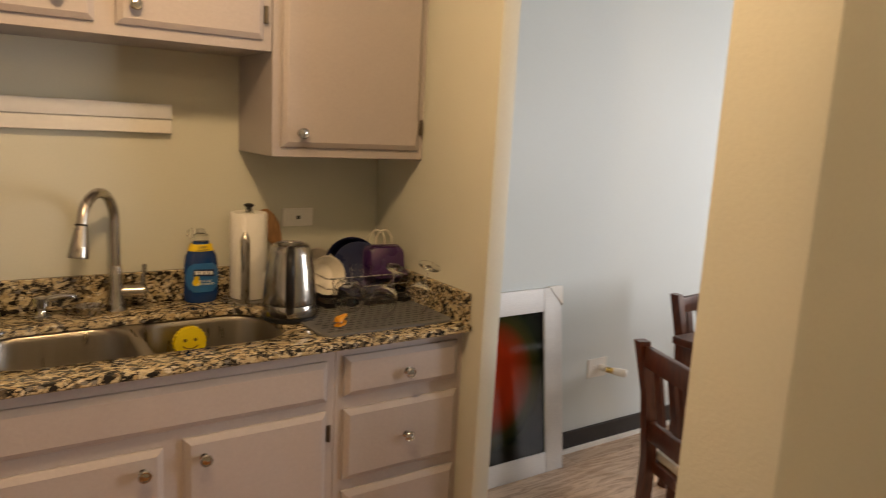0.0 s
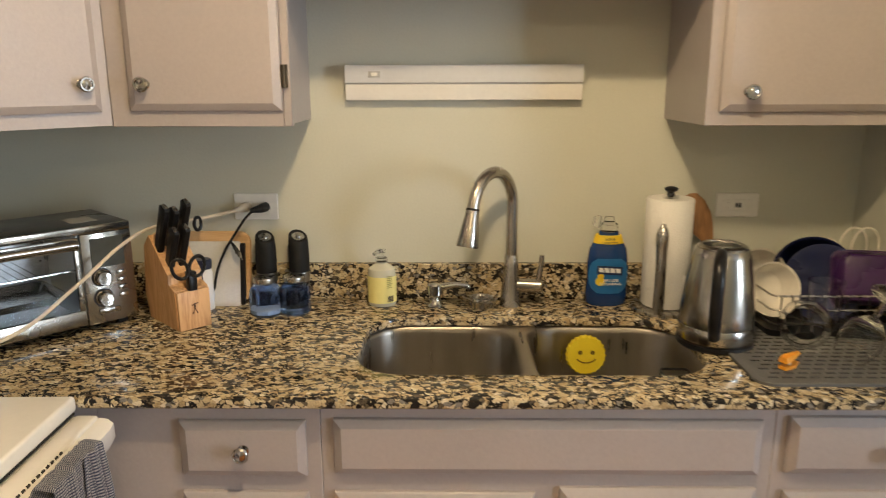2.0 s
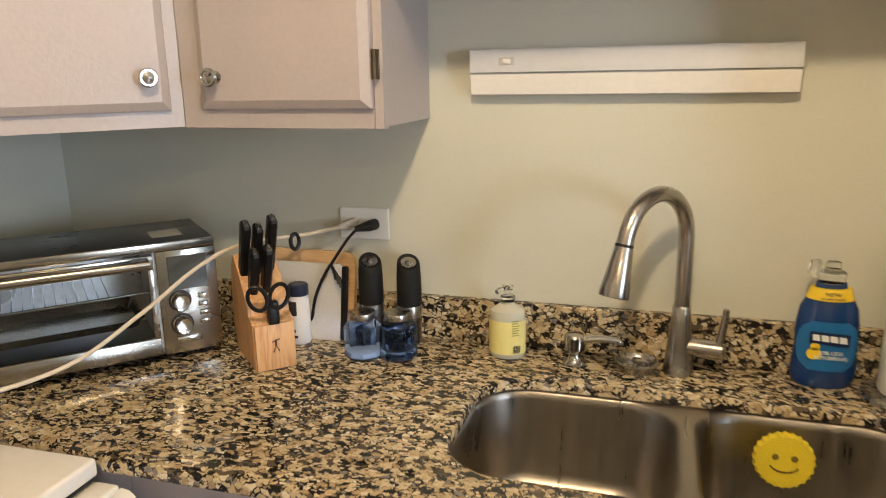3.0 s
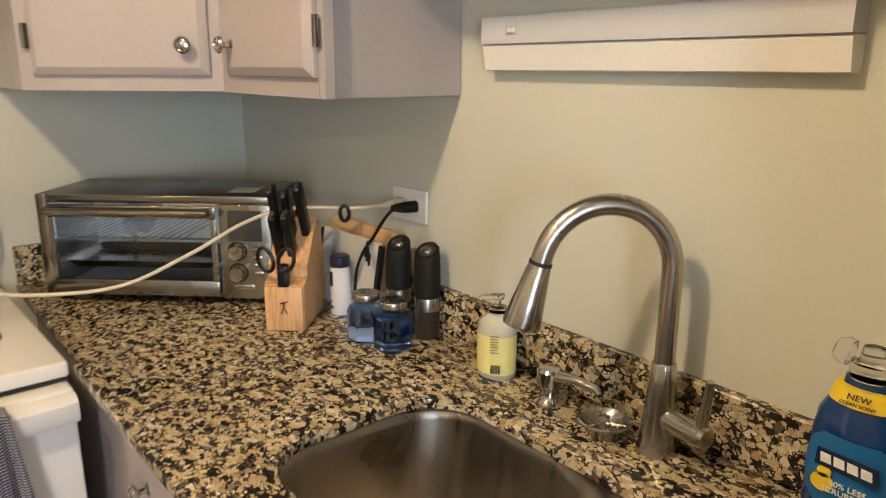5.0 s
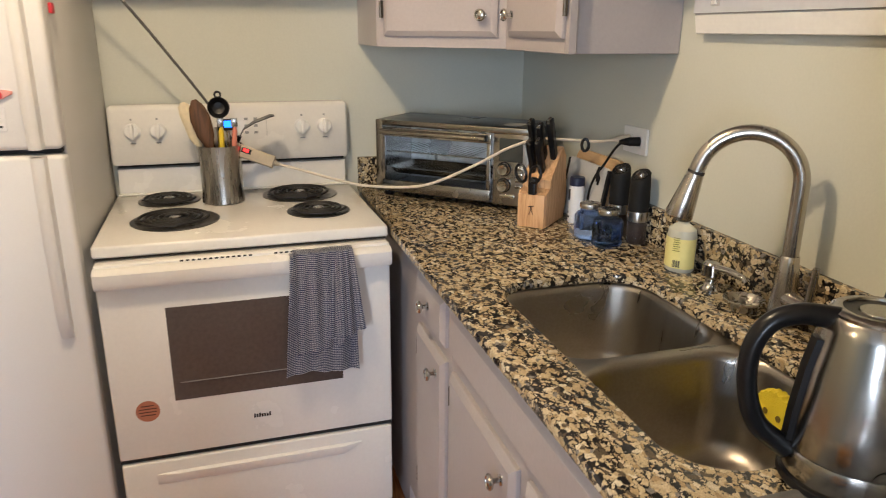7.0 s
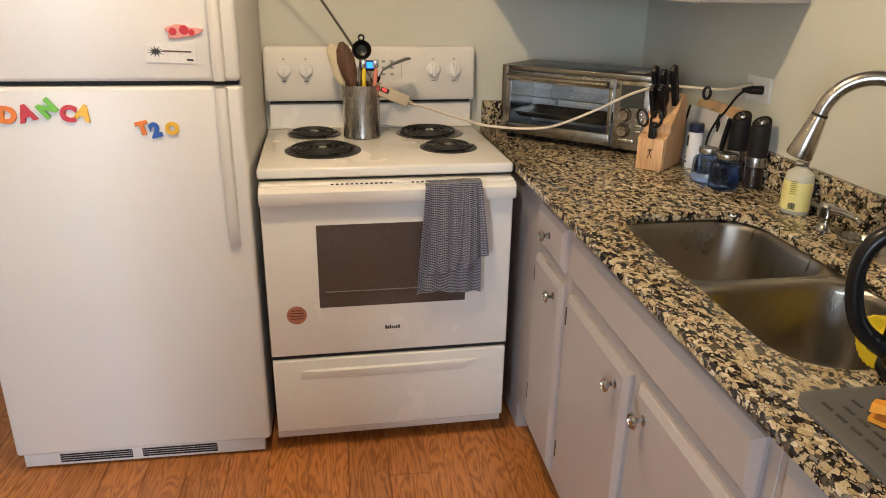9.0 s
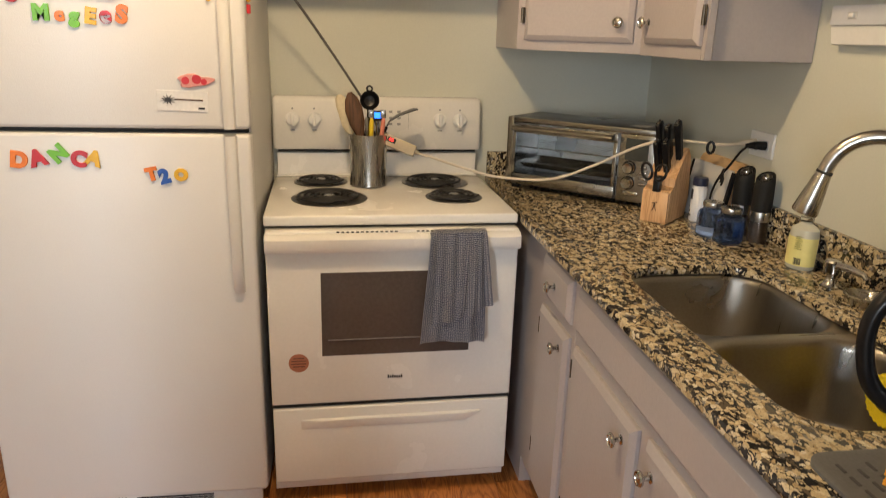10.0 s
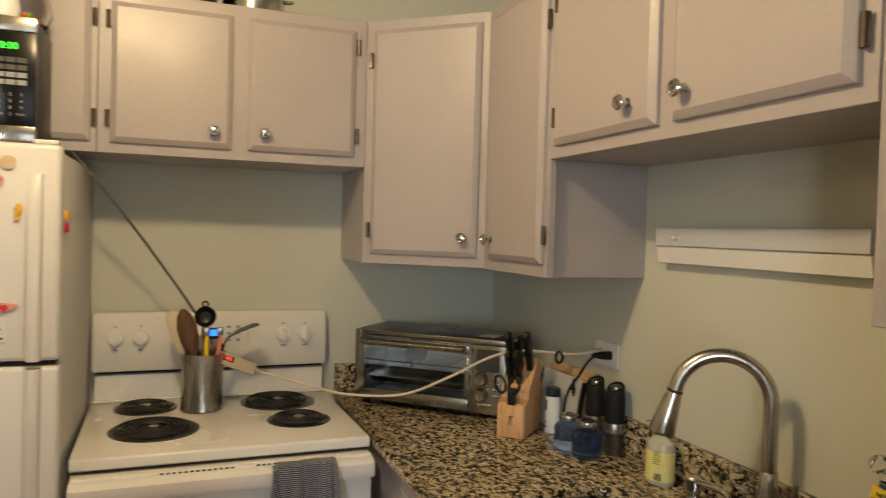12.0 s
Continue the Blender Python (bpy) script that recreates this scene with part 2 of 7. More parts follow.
def box(bm, lo, hi, bevel=0.0, seg=2, m=None):
    c = [(a + b) / 2 for a, b in zip(lo, hi)]
    s = [abs(b - a) for a, b in zip(lo, hi)]
    vs = bmesh.ops.create_cube(bm, size=1, matrix=Matrix.Translation(c) @ Matrix.Diagonal((*s, 1)))["verts"]
    if bevel:
        es = {e for v in vs for e in v.link_edges}
        r = bmesh.ops.bevel(bm, geom=list(es), offset=bevel, segments=seg, profile=0.5, affect="EDGES")
        vs = list({v for f in r["faces"] for v in f.verts} | {v for v in vs if v.is_valid})
    if m is not None:
        bmesh.ops.transform(bm, matrix=m, verts=vs)
    return bm


def cube(lo, hi, bevel=0.0, seg=2, m=None):
    return box(bmesh.new(), lo, hi, bevel, seg, m)


def loft(bm, loops, cap_start=True, cap_end=True, closed=True):
    rows = [[bm.verts.new(p) for p in lp] for lp in loops]
    n = len(rows[0])
    for a, b in zip(rows, rows[1:]):
        for i in range(n if closed else n - 1):
            j = (i + 1) % n
            bm.faces.new((a[i], a[j], b[j], b[i]))
    if cap_start:
        bm.faces.new(rows[0][::-1])
    if cap_end:
        bm.faces.new(rows[-1])
    return bm


def lathe(bm, profile, centre=(0, 0, 0), seg=28, m=None):
    """Turns (radius, height) pairs about the z axis."""
    c = Vector(centre)
    loops = []
    for r, z in profile:
        loops.append([c + Vector((max(r, 1e-4) * math.cos(2 * math.pi * i / seg), max(r, 1e-4) * math.sin(2 * math.pi * i / seg), z)) for i in range(seg)])
    if m is not None:
        loops = [[m @ p for p in lp] for lp in loops]
    return loft(bm, loops)


def tube(bm, pts, radius, seg=10, cap=True):
    """A round bar along a line of points; radius is one number or one for each point."""
    pts = [Vector(p) for p in pts]
    rad = radius if isinstance(radius, (list, tuple)) else [radius] * len(pts)
    t0 = (pts[1] - pts[0]).normalized()
    side = t0.orthogonal().normalized()
    loops = []
    for i, p in enumerate(pts):
        t = (pts[min(i + 1, len(pts) - 1)] - pts[max(i - 1, 0)]).normalized()
        side = (side - t * side.dot(t)).normalized()
        up = t.cross(side)
        loops.append([p + rad[i] * (math.cos(2 * math.pi * k / seg) * side + math.sin(2 * math.pi * k / seg) * up) for k in range(seg)])
    return loft(bm, loops, cap, cap)


def smooth_line(ctrl, n=8):
    """A Catmull-Rom line through the control points."""
    p = [Vector(c) for c in ctrl]
    p = [2 * p[0] - p[1]] + p + [2 * p[-1] - p[-2]]
    out = []
    for i in range(1, len(p) - 2):
        for k in range(n):
            t = k / n
            out.append(0.5 * (2 * p[i] + (p[i + 1] - p[i - 1]) * t + (2 * p[i - 1] - 5 * p[i] + 4 * p[i + 1] - p[i + 2]) * t * t + (3 * p[i] - p[i - 1] - 3 * p[i + 1] + p[i + 2]) * t ** 3))
    return out + [p[-2]]


def rounded(x0, x1, y0, y1, r, z=0.0, n=6):
    """A rectangle with round corners, anticlockwise."""
    out = []
    for cx, cy, a in ((x1 - r, y0 + r, -90), (x1 - r, y1 - r, 0), (x0 + r, y1 - r, 90), (x0 + r, y0 + r, 180)):
        for k in range(n + 1):
            t = radians(a + 90 * k / n)
            out.append(Vector((cx + r * math.cos(t), cy + r * math.sin(t), z)))
    return out


def plate(bm, outline, z0, z1, ease=0.0, m=None):
    """A flat piece of any outline (2D points), eased at its upper rim."""
    pts = [Vector((p[0], p[1])) for p in outline]
    c = sum(pts, Vector((0, 0))) / len(pts)
    def ring(inset, z):
        return [Vector((*(p + (c - p).normalized() * inset), z)) for p in pts]
    loops = [ring(0, z0), ring(0, z1 - ease), ring(ease, z1)] if ease else [ring(0, z0), ring(0, z1)]
    if m is not None:
        loops = [[m @ p for p in lp] for lp in loops]
    return loft(bm, loops)


def basis(origin, u, n):
    """A frame with x along u, y along z of the world and z along the outward normal n."""
    u, n = Vector(u).normalized(), Vector(n).normalized()
    v = n.cross(u)
    m = Matrix((u, v, n)).transposed().to_4x4()
    m.translation = origin
    return m


def lettering(name, text, size, mat, parent, m, depth=0.0006, label="", align="CENTER"):
    cu = bpy.data.curves.new(name, "FONT")
    cu.body, cu.size, cu.extrude, cu.align_x, cu.align_y = text, size, depth, align, "CENTER"
    tmp = bpy.data.objects.new(name, cu)
    scene.collection.objects.link(tmp)
    me = bpy.data.meshes.new_from_object(tmp.evaluated_get(bpy.context.evaluated_depsgraph_get()))
    bpy.data.objects.remove(tmp)
    me.transform(total(parent).inverted() @ m if parent else m)
    me.materials.clear()
    me.materials.append(mat)
    ob = new(name, me)
    if parent:
        ob.parent = parent
    if label:
        ob["label"] = label
    return ob

# ---- structure ----
def structure(name, boxes, mat, label, bevel=0.0):
    bm = bmesh.new()
    for lo, hi in boxes:
        box(bm, lo, hi, bevel)
    ob = part(name, bm, mat)
    return tagged(ob, label, "wall" if "wall" in name else name.split("_")[0], kind="structure")


DX, DY = 1.50, 2.451                     # dining side begins, dining wall
structure("wall_sink", [((WX - 0.12, WY, 0), (EX, WY + 0.12, CEIL))], M_WALL, "pale sage green painted kitchen wall behind the sink")
structure("wall_stove", [((WX - 0.12, -1.6, 0), (WX, WY, CEIL))], M_WALL, "pale sage green painted kitchen wall behind the stove")
structure("wall_end", [((EX, 1.760, 0), (DX - 0.012, WY + 0.12, CEIL))], M_WALL, "short painted wall at the counter's end", 0.004)
structure("wall_partition", [((0.90, 0.531, 0), (1.65, 0.660, CEIL))], M_WALL, "painted partition wall with a free end", 0.004)
# unseen wall that blocks daylight; opening added so some reaches the refrigerator
structure("wall_hall", [((1.53, -1.6, 0), (1.65, -0.72, CEIL)), ((1.53, 0.28, 0), (1.65, 0.531, CEIL)), ((1.53, -0.72, 2.08), (1.65, 0.28, CEIL))], M_WALL, "unseen painted hall wall with an opening added for window light")
structure("wall_dining", [((DX - 0.012, DY, 0), (4.75, DY + 0.12, CEIL))], M_BLUEWALL, "pale blue grey painted dining room wall")
structure("wall_back", [((WX - 0.12, -1.75, 0), (2.2, -1.6, CEIL)), ((2.2, -3.0, 0), (2.32, -1.6, CEIL)), ((2.2, -3.12, 0), (4.75, -3.0, CEIL))], M_WALL, "plain painted wall closing the rooms")
structure("wall_window", [((4.6, -3.0, 0), (4.75, DY, 0.72)), ((4.6, -3.0, 2.18), (4.75, DY, CEIL)), ((4.6, -3.0, 0.72), (4.75, -1.05, 2.18)), ((4.6, -0.17, 0.72), (4.75, 0.85, 2.18)), ((4.6, 2.05, 0.72), (4.75, DY, 2.18))], M_WALL, "painted outer wall with two window openings")
structure("ceiling", [((WX - 0.12, -3.1, CEIL), (4.75, WY + 0.12, CEIL + 0.1))], M_CEIL, "plain ceiling, its colour greyed to dim bounced light")
structure("floor_base", [((WX - 0.12, -3.1, -0.12), (4.75, WY + 0.12, -0.012))], M_DARK, "dark underlay beneath the floor boards")
structure("baseboard", [((DX, DY - 0.014, 0), (4.6, DY, 0.10))], M_BASEB, "black baseboard along the dining room wall")
structure("shoe_moulding", [((DX, DY - 0.03, 0), (4.6, DY - 0.014, 0.018))], M_WHITE, "white strip at the foot of the baseboard")

win = thing("window_1", pose(4.6, -0.61, 0.72), "tall white framed daylight window", "window", kind="structure")
for lo, hi in (((4.62, -1.05, 0.72), (4.70, -0.99, 2.18)), ((4.62, -0.23, 0.72), (4.70, -0.17, 2.18)), ((4.62, -0.99, 0.72), (4.70, -0.23, 0.78)), ((4.62, -0.99, 2.12), (4.70, -0.23, 2.18)), ((4.63, -0.99, 1.43), (4.69, -0.23, 1.47))):
    part("window_frame", cube(lo, hi, 0.004), M_WHITE, win)
# unseen second window, added to go with the dining fill lamp
win2 = thing("window_2", pose(4.6, 1.45, 0.72), "unseen white framed window added for the dining fill light", "window", kind="structure")
for lo, hi in (((4.62, 0.85, 0.72), (4.70, 0.91, 2.18)), ((4.62, 1.99, 0.72), (4.70, 2.05, 2.18)), ((4.62, 0.91, 0.72), (4.70, 1.99, 0.78)), ((4.62, 0.91, 2.12), (4.70, 1.99, 2.18))):
    part("window_frame", cube(lo, hi, 0.004), M_WHITE, win2)
ground = part("ground", cube((-60, -60, -3.2), (160, 60, -3.0)), material("lawn", (0.08, 0.11, 0.05), 0.9, vary=0.4, scale=0.5))
tagged(ground, "green lawn far below the window", "ground", kind="structure")

# ---- cabinets ----
CT = 0.928                               # top of the worktop
ZT = 2.175                               # top of the wall cabinets


def knob(parent, m):
    bm = bmesh.new()
    lathe(bm, [(0.011, 0), (0.011, 0.002), (0.0055, 0.004), (0.005, 0.013), (0.010, 0.017), (0.0155, 0.020), (0.0165, 0.024), (0.014, 0.0275), (0.0115, 0.0275), (0.0105, 0.0255), (0.008, 0.0262), (0.0, 0.0285)], seg=22, m=m)
    part("knob", bm, M_CHROME, parent, "polished nickel mushroom knob")


def hinge(parent, m):
    bm = bmesh.new()
    box(bm, (-0.007, -0.024, 0), (0.007, 0.024, 0.003), 0.001, 1, m)
    tube(bm, [m @ Vector((0, -0.024, 0.005)), m @ Vector((0, 0.024, 0.005))], 0.0045, 8)
    part("hinge", bm, M_BRONZE, parent, "tarnished metal hinge")


def panel(name, parent, m, u0, u1, v0, v1, thick=0.019, chamfer=0.014):
    """A flat door or drawer front with a bevelled border."""
    def lp(i, z):
        return [m @ Vector(p) for p in ((u0 + i, v0 + i, z), (u1 - i, v0 + i, z), (u1 - i, v1 - i, z), (u0 + i, v1 - i, z))]
    bm = bmesh.new()
    loft(bm, [lp(0, 0.0005), lp(0, 0.008), lp(0.0015, 0.010), lp(chamfer, thick - 0.001), lp(chamfer + 0.002, thick)])
    return part(name, bm, M_CAB, parent, sharp=20)


def carcass(parent, m, u0, u1, v0, v1, depth, top=True):
    """A closed body, or, under the sink, separate panels that leave it open above."""
    if top:
        return part("body", box(bmesh.new(), (u0, v0, -depth), (u1, v1, 0), 0.0015, 1, m), M_CAB, parent)
    for nm, lo, hi in (("face_frame", (u0, v0, -0.019), (u1, v1, 0)), ("side_panel", (u0, v0, -depth), (u0 + 0.016, v1, -0.0195)), ("side_panel", (u1 - 0.016, v0, -depth), (u1, v1, -0.0195)),
                       ("floor_panel", (u0 + 0.0165, v0, -depth), (u1 - 0.0165, v0 + 0.016, -0.0195)), ("back_panel", (u0 + 0.0165, v0 + 0.0165, -depth), (u1 - 0.0165, v1, -depth + 0.006))):
        part(nm, box(bmesh.new(), lo, hi, 0.001, 1, m), M_CAB, parent)


def cabinet(name, m, u0, u1, v0, v1, depth, fronts, label, group, top=True):
    """fronts: kind, u0, u1, v0, v1, knob u and v (or None), the u and heights of hinges."""
    base = m @ Vector(((u0 + u1) / 2, v0, -depth / 2))
    t = thing(name, Matrix.Translation(base), label, "cabinet", group)
    carcass(t, m, u0, u1, v0, v1, depth, top)
    for kind, a, b, c, d, kn, hu, hv in fronts:
        p = panel(kind, t, m, a, b, c, d)
        if kn:
            knob(p, m @ pose(kn[0], kn[1], 0.019))
        for h in hv:
            hinge(p, m @ pose(hu, h, 0.0045))
    return t


MS = basis((0, 2.148, 0), (1, 0, 0), (0, -1, 0))        # wall cabinets over the sink
MB = basis((0, 1.855, 0), (1, 0, 0), (0, -1, 0))        # base cabinets
CX = -0.64
MC = basis((CX, 0, 0), (0, 1, 0), (1, 0, 0))            # wall cabinets over the stove
UP, LOW = "painted wall cabinets", "painted base cabinets"
cabinet("wall_cabinet", MS, 0.022, 0.905, 1.702, ZT, 0.30, [
    ("door", 0.054, 0.448, 1.731, ZT - 0.03, (0.368, 1.784), 0.045, (1.80, 2.08)),
    ("door", 0.497, 0.878, 1.731, ZT - 0.03, (0.540, 1.782), 0.887, (1.80, 2.08))],
    "short pinkish grey painted wall cabinet above the sink", UP)
cabinet("wall_cabinet", MS, 0.908, EX - 0.001, 1.406, ZT, 0.30, [
    ("door", 0.935, 1.402, 1.436, ZT - 0.03, (0.990, 1.478), 1.411, (1.51, 2.05))],
    "tall pinkish grey painted wall cabinet beside the end wall", UP)
narrow = cabinet("wall_cabinet", MS, -0.371, 0.003, 1.407, ZT, 0.30, [
    ("door", -0.325, 0.002, 1.441, ZT - 0.03, (-0.285, 1.497), 0.010, (1.513, 2.05))],
    "tall pinkish grey painted wall cabinet beside the lamp", UP)
part("face_stile", box(bmesh.new(), (0.0032, 1.407, -0.020), (0.0212, ZT, 0), 0.0015, 1, MS), M_CAB, narrow)
cabinet("wall_cabinet", MC, 1.066, 1.839, 1.713, ZT, 0.30, [
    ("door", 1.100, 1.430, 1.743, ZT - 0.035, (1.378, 1.793), 1.091, (1.81, 2.09)),
    ("door", 1.477, 1.802, 1.744, ZT - 0.035, (1.524, 1.795), 1.811, (1.81, 2.09))],
    "short pinkish grey painted wall cabinet above the stove", UP)
cabinet("wall_cabinet", MC, 0.30, 1.065, 1.713, ZT, 0.30, [
    ("door", 0.325, 0.665, 1.748, ZT - 0.03, (0.620, 1.795), 0.316, (1.81, 2.09)),
    ("door", 0.705, 1.048, 1.744, ZT - 0.03, (0.750, 1.795), 1.057, (1.81, 2.09))],
    "short pinkish grey painted wall cabinet above the refrigerator", UP)

# diagonal corner cabinet
A, B = Vector((CX, 1.840, 0)), Vector((-0.372, 2.148, 0))
du = (B - A).normalized()
MD = basis(A, du, (du.y, -du.x, 0))
L = (B - A).length
corner = thing("corner_wall_cabinet", pose(-0.8, 2.2, 1.410), "tall pinkish grey painted wall cabinet set across the corner", "cabinet", UP)
bm = bmesh.new()
plate(bm, [(A.x, A.y), (B.x, B.y), (B.x, WY - 0.001), (WX + 0.001, WY - 0.001), (WX + 0.001, A.y)], 1.410, ZT)
part("body", bm, M_CAB, corner)
d = panel("door", corner, MD, 0.030, L - 0.022, 1.440, ZT - 0.03)
knob(d, MD @ pose(L - 0.062, 1.498, 0.019))
for h in (1.515, 2.05):
    hinge(d, MD @ pose(0.020, h, 0.0045))

# base units
BT = CT - 0.0235
cabinet("base_cabinet", MB, -0.325, 0.110, 0.10, BT, 0.57, [
    ("drawer", -0.164, 0.082, 0.746, 0.864, (-0.038, 0.807), 0, ()),
    ("door", -0.168, 0.082, 0.13, 0.710, (0.034, 0.660), -0.177, (0.24, 0.64))],
    "narrow pinkish grey painted base cabinet with one drawer and door", LOW)
sinkbase = cabinet("base_cabinet", MB, 0.111, 0.990, 0.10, BT, 0.57, [
    ("drawer", 0.137, 0.964, 0.752, 0.868, None, 0, ()),
    ("door", 0.135, 0.531, 0.13, 0.711, (0.482, 0.661), 0.126, (0.24, 0.645)),
    ("door", 0.579, 0.963, 0.13, 0.722, (0.627, 0.669), 0.972, (0.24, 0.656))],
    "wide pinkish grey painted sink cabinet with a false drawer front", LOW, top=False)
cabinet("base_cabinet", MB, 0.991, EX - 0.001, 0.10, BT, 0.57, [
    ("drawer", 1.015, 1.398, 0.757, 0.876, (1.216, 0.808), 0, ()),
    ("drawer", 1.017, 1.403, 0.504, 0.717, (1.221, 0.609), 0, ()),
    ("drawer", 1.018, 1.405, 0.13, 0.468, (1.221, 0.31), 0, ())],
    "pinkish grey painted base cabinet with three drawers", LOW)
structure("corner_filler", [((WX + 0.002, 1.856, 0), (-0.3255, 1.90, BT))], M_CAB, "painted panel that closes the blind corner beside the stove")
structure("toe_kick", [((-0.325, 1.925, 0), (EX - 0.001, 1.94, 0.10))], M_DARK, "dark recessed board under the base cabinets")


# ---- counter, splashback and sink ----
def inset(pts, d):
    out = []
    for i, p in enumerate(pts):
        a, b = (p - pts[i - 1]).normalized(), (pts[(i + 1) % len(pts)] - p).normalized()
        na, nb = Vector((-a.y, a.x)), Vector((-b.y, b.x))
        out.append(p + (na + nb) * d / max(1 + na.dot(nb), 0.3))
    return out


SX0, SX1, SY0, SY1 = 0.165, 0.904, 1.926, 2.270
outer = [Vector(p) for p in ((-0.335, 1.809), (EX - 0.001, 1.813), (EX - 0.001, WY - 0.001), (WX + 0.001, WY - 0.001), (WX + 0.001, 1.822), (-0.335, 1.822))]
hole = [p.xy for p in rounded(SX0, SX1, SY0, SY1, 0.100, n=10)]


def counter_mesh():
    from mathutils.geometry import tessellate_polygon
    bm = bmesh.new()
    rings = {}
    for key, pts, sgn in (("o", outer, 1), ("h", hole, -1)):
        for lev, d, z in ((0, 0.005, CT), (1, 0.0015, CT - 0.0015), (2, 0, CT - 0.005), (3, 0, CT - 0.019), (4, 0.003, CT - 0.022)):
            rings[key, lev] = [bm.verts.new((*p, z)) for p in inset(pts, sgn * d)]
        for lev in range(4):
            a, b = rings[key, lev], rings[key, lev + 1]
            for i in range(len(a)):
                j = (i + 1) % len(a)
                bm.faces.new((a[i], a[j], b[j], b[i]))
    for lev in (0, 4):
        vs = rings["o", lev] + rings["h", lev]
        tri = tessellate_polygon([[v.co for v in rings["o", lev]], [v.co for v in rings["h", lev]]])
        for t in tri:
            bm.faces.new([vs[k] for k in t])
    return bm


top = part("countertop", counter_mesh(), M_GRANITE)
tagged(top, "speckled cream and black polished granite worktop with sink cutout", "countertop")
splash = bmesh.new()
box(splash, (WX + 0.02, WY - 0.02, CT), (EX - 0.001, WY - 0.0005, CT + 0.097), 0.002, 1)
box(splash, (EX - 0.021, 1.822, CT), (EX - 0.001, WY - 0.0205, CT + 0.097), 0.002, 1)
box(splash, (WX + 0.0005, 1.825, CT), (WX + 0.0195, WY - 0.0005, CT + 0.097), 0.002, 1)
tagged(part("splashback", splash, M_GRANITE), "low speckled granite splashback along the kitchen walls", "splashback")

sink = thing("sink", pose(0.547, 2.09, 0.70), "undermounted brushed steel double bowl kitchen sink", "sink")
XM0, XM1 = 0.517, 0.548
ZS = CT - 0.0225
for nm, x0, x1 in (("left_bowl", SX0 - 0.006, XM0), ("right_bowl", XM1, SX1 + 0.006)):
    bm = bmesh.new()
    y0, y1, r = SY0 - 0.006, SY1 + 0.006, 0.090
    loops = [rounded(x0 - 0.0155, x1 + 0.0155, y0 - 0.013, y1 + 0.013, 0.004, ZS), rounded(x0 - 0.006, x1 + 0.006, y0 - 0.006, y1 + 0.006, r, ZS),
             rounded(x0 - 0.002, x1 + 0.002, y0 - 0.002, y1 + 0.002, r, ZS - 0.002), rounded(x0 + 0.002, x1 - 0.002, y0 + 0.002, y1 - 0.002, r, ZS - 0.008),
             rounded(x0 + 0.004, x1 - 0.004, y0 + 0.004, y1 - 0.004, r, ZS - 0.020),
             rounded(x0 + 0.016, x1 - 0.016, y0 + 0.016, y1 - 0.016, r, 0.745), rounded(x0 + 0.026, x1 - 0.026, y0 + 0.026, y1 - 0.026, r * 0.9, 0.722),
             rounded(x0 + 0.050, x1 - 0.050, y0 + 0.050, y1 - 0.050, r * 0.7, 0.712), rounded(x0 + 0.13, x1 - 0.13, y0 + 0.12, y1 - 0.12, 0.03, 0.709)]
    loft(bm, loops, False, True)
    bowl = part("bowl", bm, M_SINK, sink, sharp=80)
    bm = bmesh.new()
    lathe(bm, [(0.055, 0.7105), (0.055, 0.7135), (0.045, 0.7135), (0.040, 0.708), (0.0, 0.707)], ((x0 + x1) / 2, 2.10, 0), 24)
    part("drain", bm, M_CHROME, bowl)

# ---- stove ----
Y0, Y1, XF, XB = 1.047, 1.802, -0.330, WX + 0.003
stove = thing("stove", pose(-0.63, 1.425, 0), "white enamel electric range with four coil burners", "stove")
bm = bmesh.new()
box(bm, (WX + 0.012, Y0 + 0.004, 0.03), (XF - 0.001, Y1 - 0.004, 0.898), 0.003)
part("body", bm, M_ENAMEL, stove)
for fx in (-0.40, -0.90):
    for fy in (Y0 + 0.05, Y1 - 0.05):
        part("foot", lathe(bmesh.new(), [(0.018, 0), (0.018, 0.01), (0.009, 0.012), (0.009, 0.03)], (fx, fy, 0), 12), M_BLACK, stove)
bm = bmesh.new()
box(bm, (-0.935, Y0, 0.907), (XF + 0.002, Y1, 0.938), 0.007, 3)
box(bm, (-0.928, Y0 + 0.006, 0.9375), (-0.912, Y1 - 0.006, 0.945), 0.004, 2)
part("cooktop", bm, M_ENAMEL, stove)
bm = bmesh.new()
loft(bm, [[Vector((x, y, z)) for x, z in ((XB, 0.93), (-0.920, 0.93), (-0.926, 1.024), (-0.945, 1.028), (XB, 1.028))] for y in (Y0 + 0.012, Y1 - 0.012)])
part("backguard_base", bm, M_ENAMEL, stove)
# dark block in place of the shade between base and control panel
part("gap", cube((XB + 0.002, Y0 + 0.014, 1.0285), (-0.932, Y1 - 0.014, 1.040)), M_DARK, stove)
prof = [(XB, 1.039), (-0.906, 1.039), (-0.902, 1.045), (-0.915, 1.208), (-0.920, 1.220), (-0.930, 1.225), (XB, 1.225)]
bm = bmesh.new()
ys = [(Y0, 0.012), (Y0 + 0.003, 0.004), (Y0 + 0.012, 0.0), (Y1 - 0.012, 0.0), (Y1 - 0.003, 0.004), (Y1, 0.012)]
loft(bm, [[Vector((min(x, max(x - k, XB)), y, 1.12 + (z - 1.12) * (1 - k * 0.9 / 0.1))) for x, z in prof] for y, k in ys])
guard = part("control_panel", bm, M_ENAMEL, stove, sharp=50)
MP = basis((-0.9082, 0, 1.146), (0, 1, 0), (1, 0, 0.08))
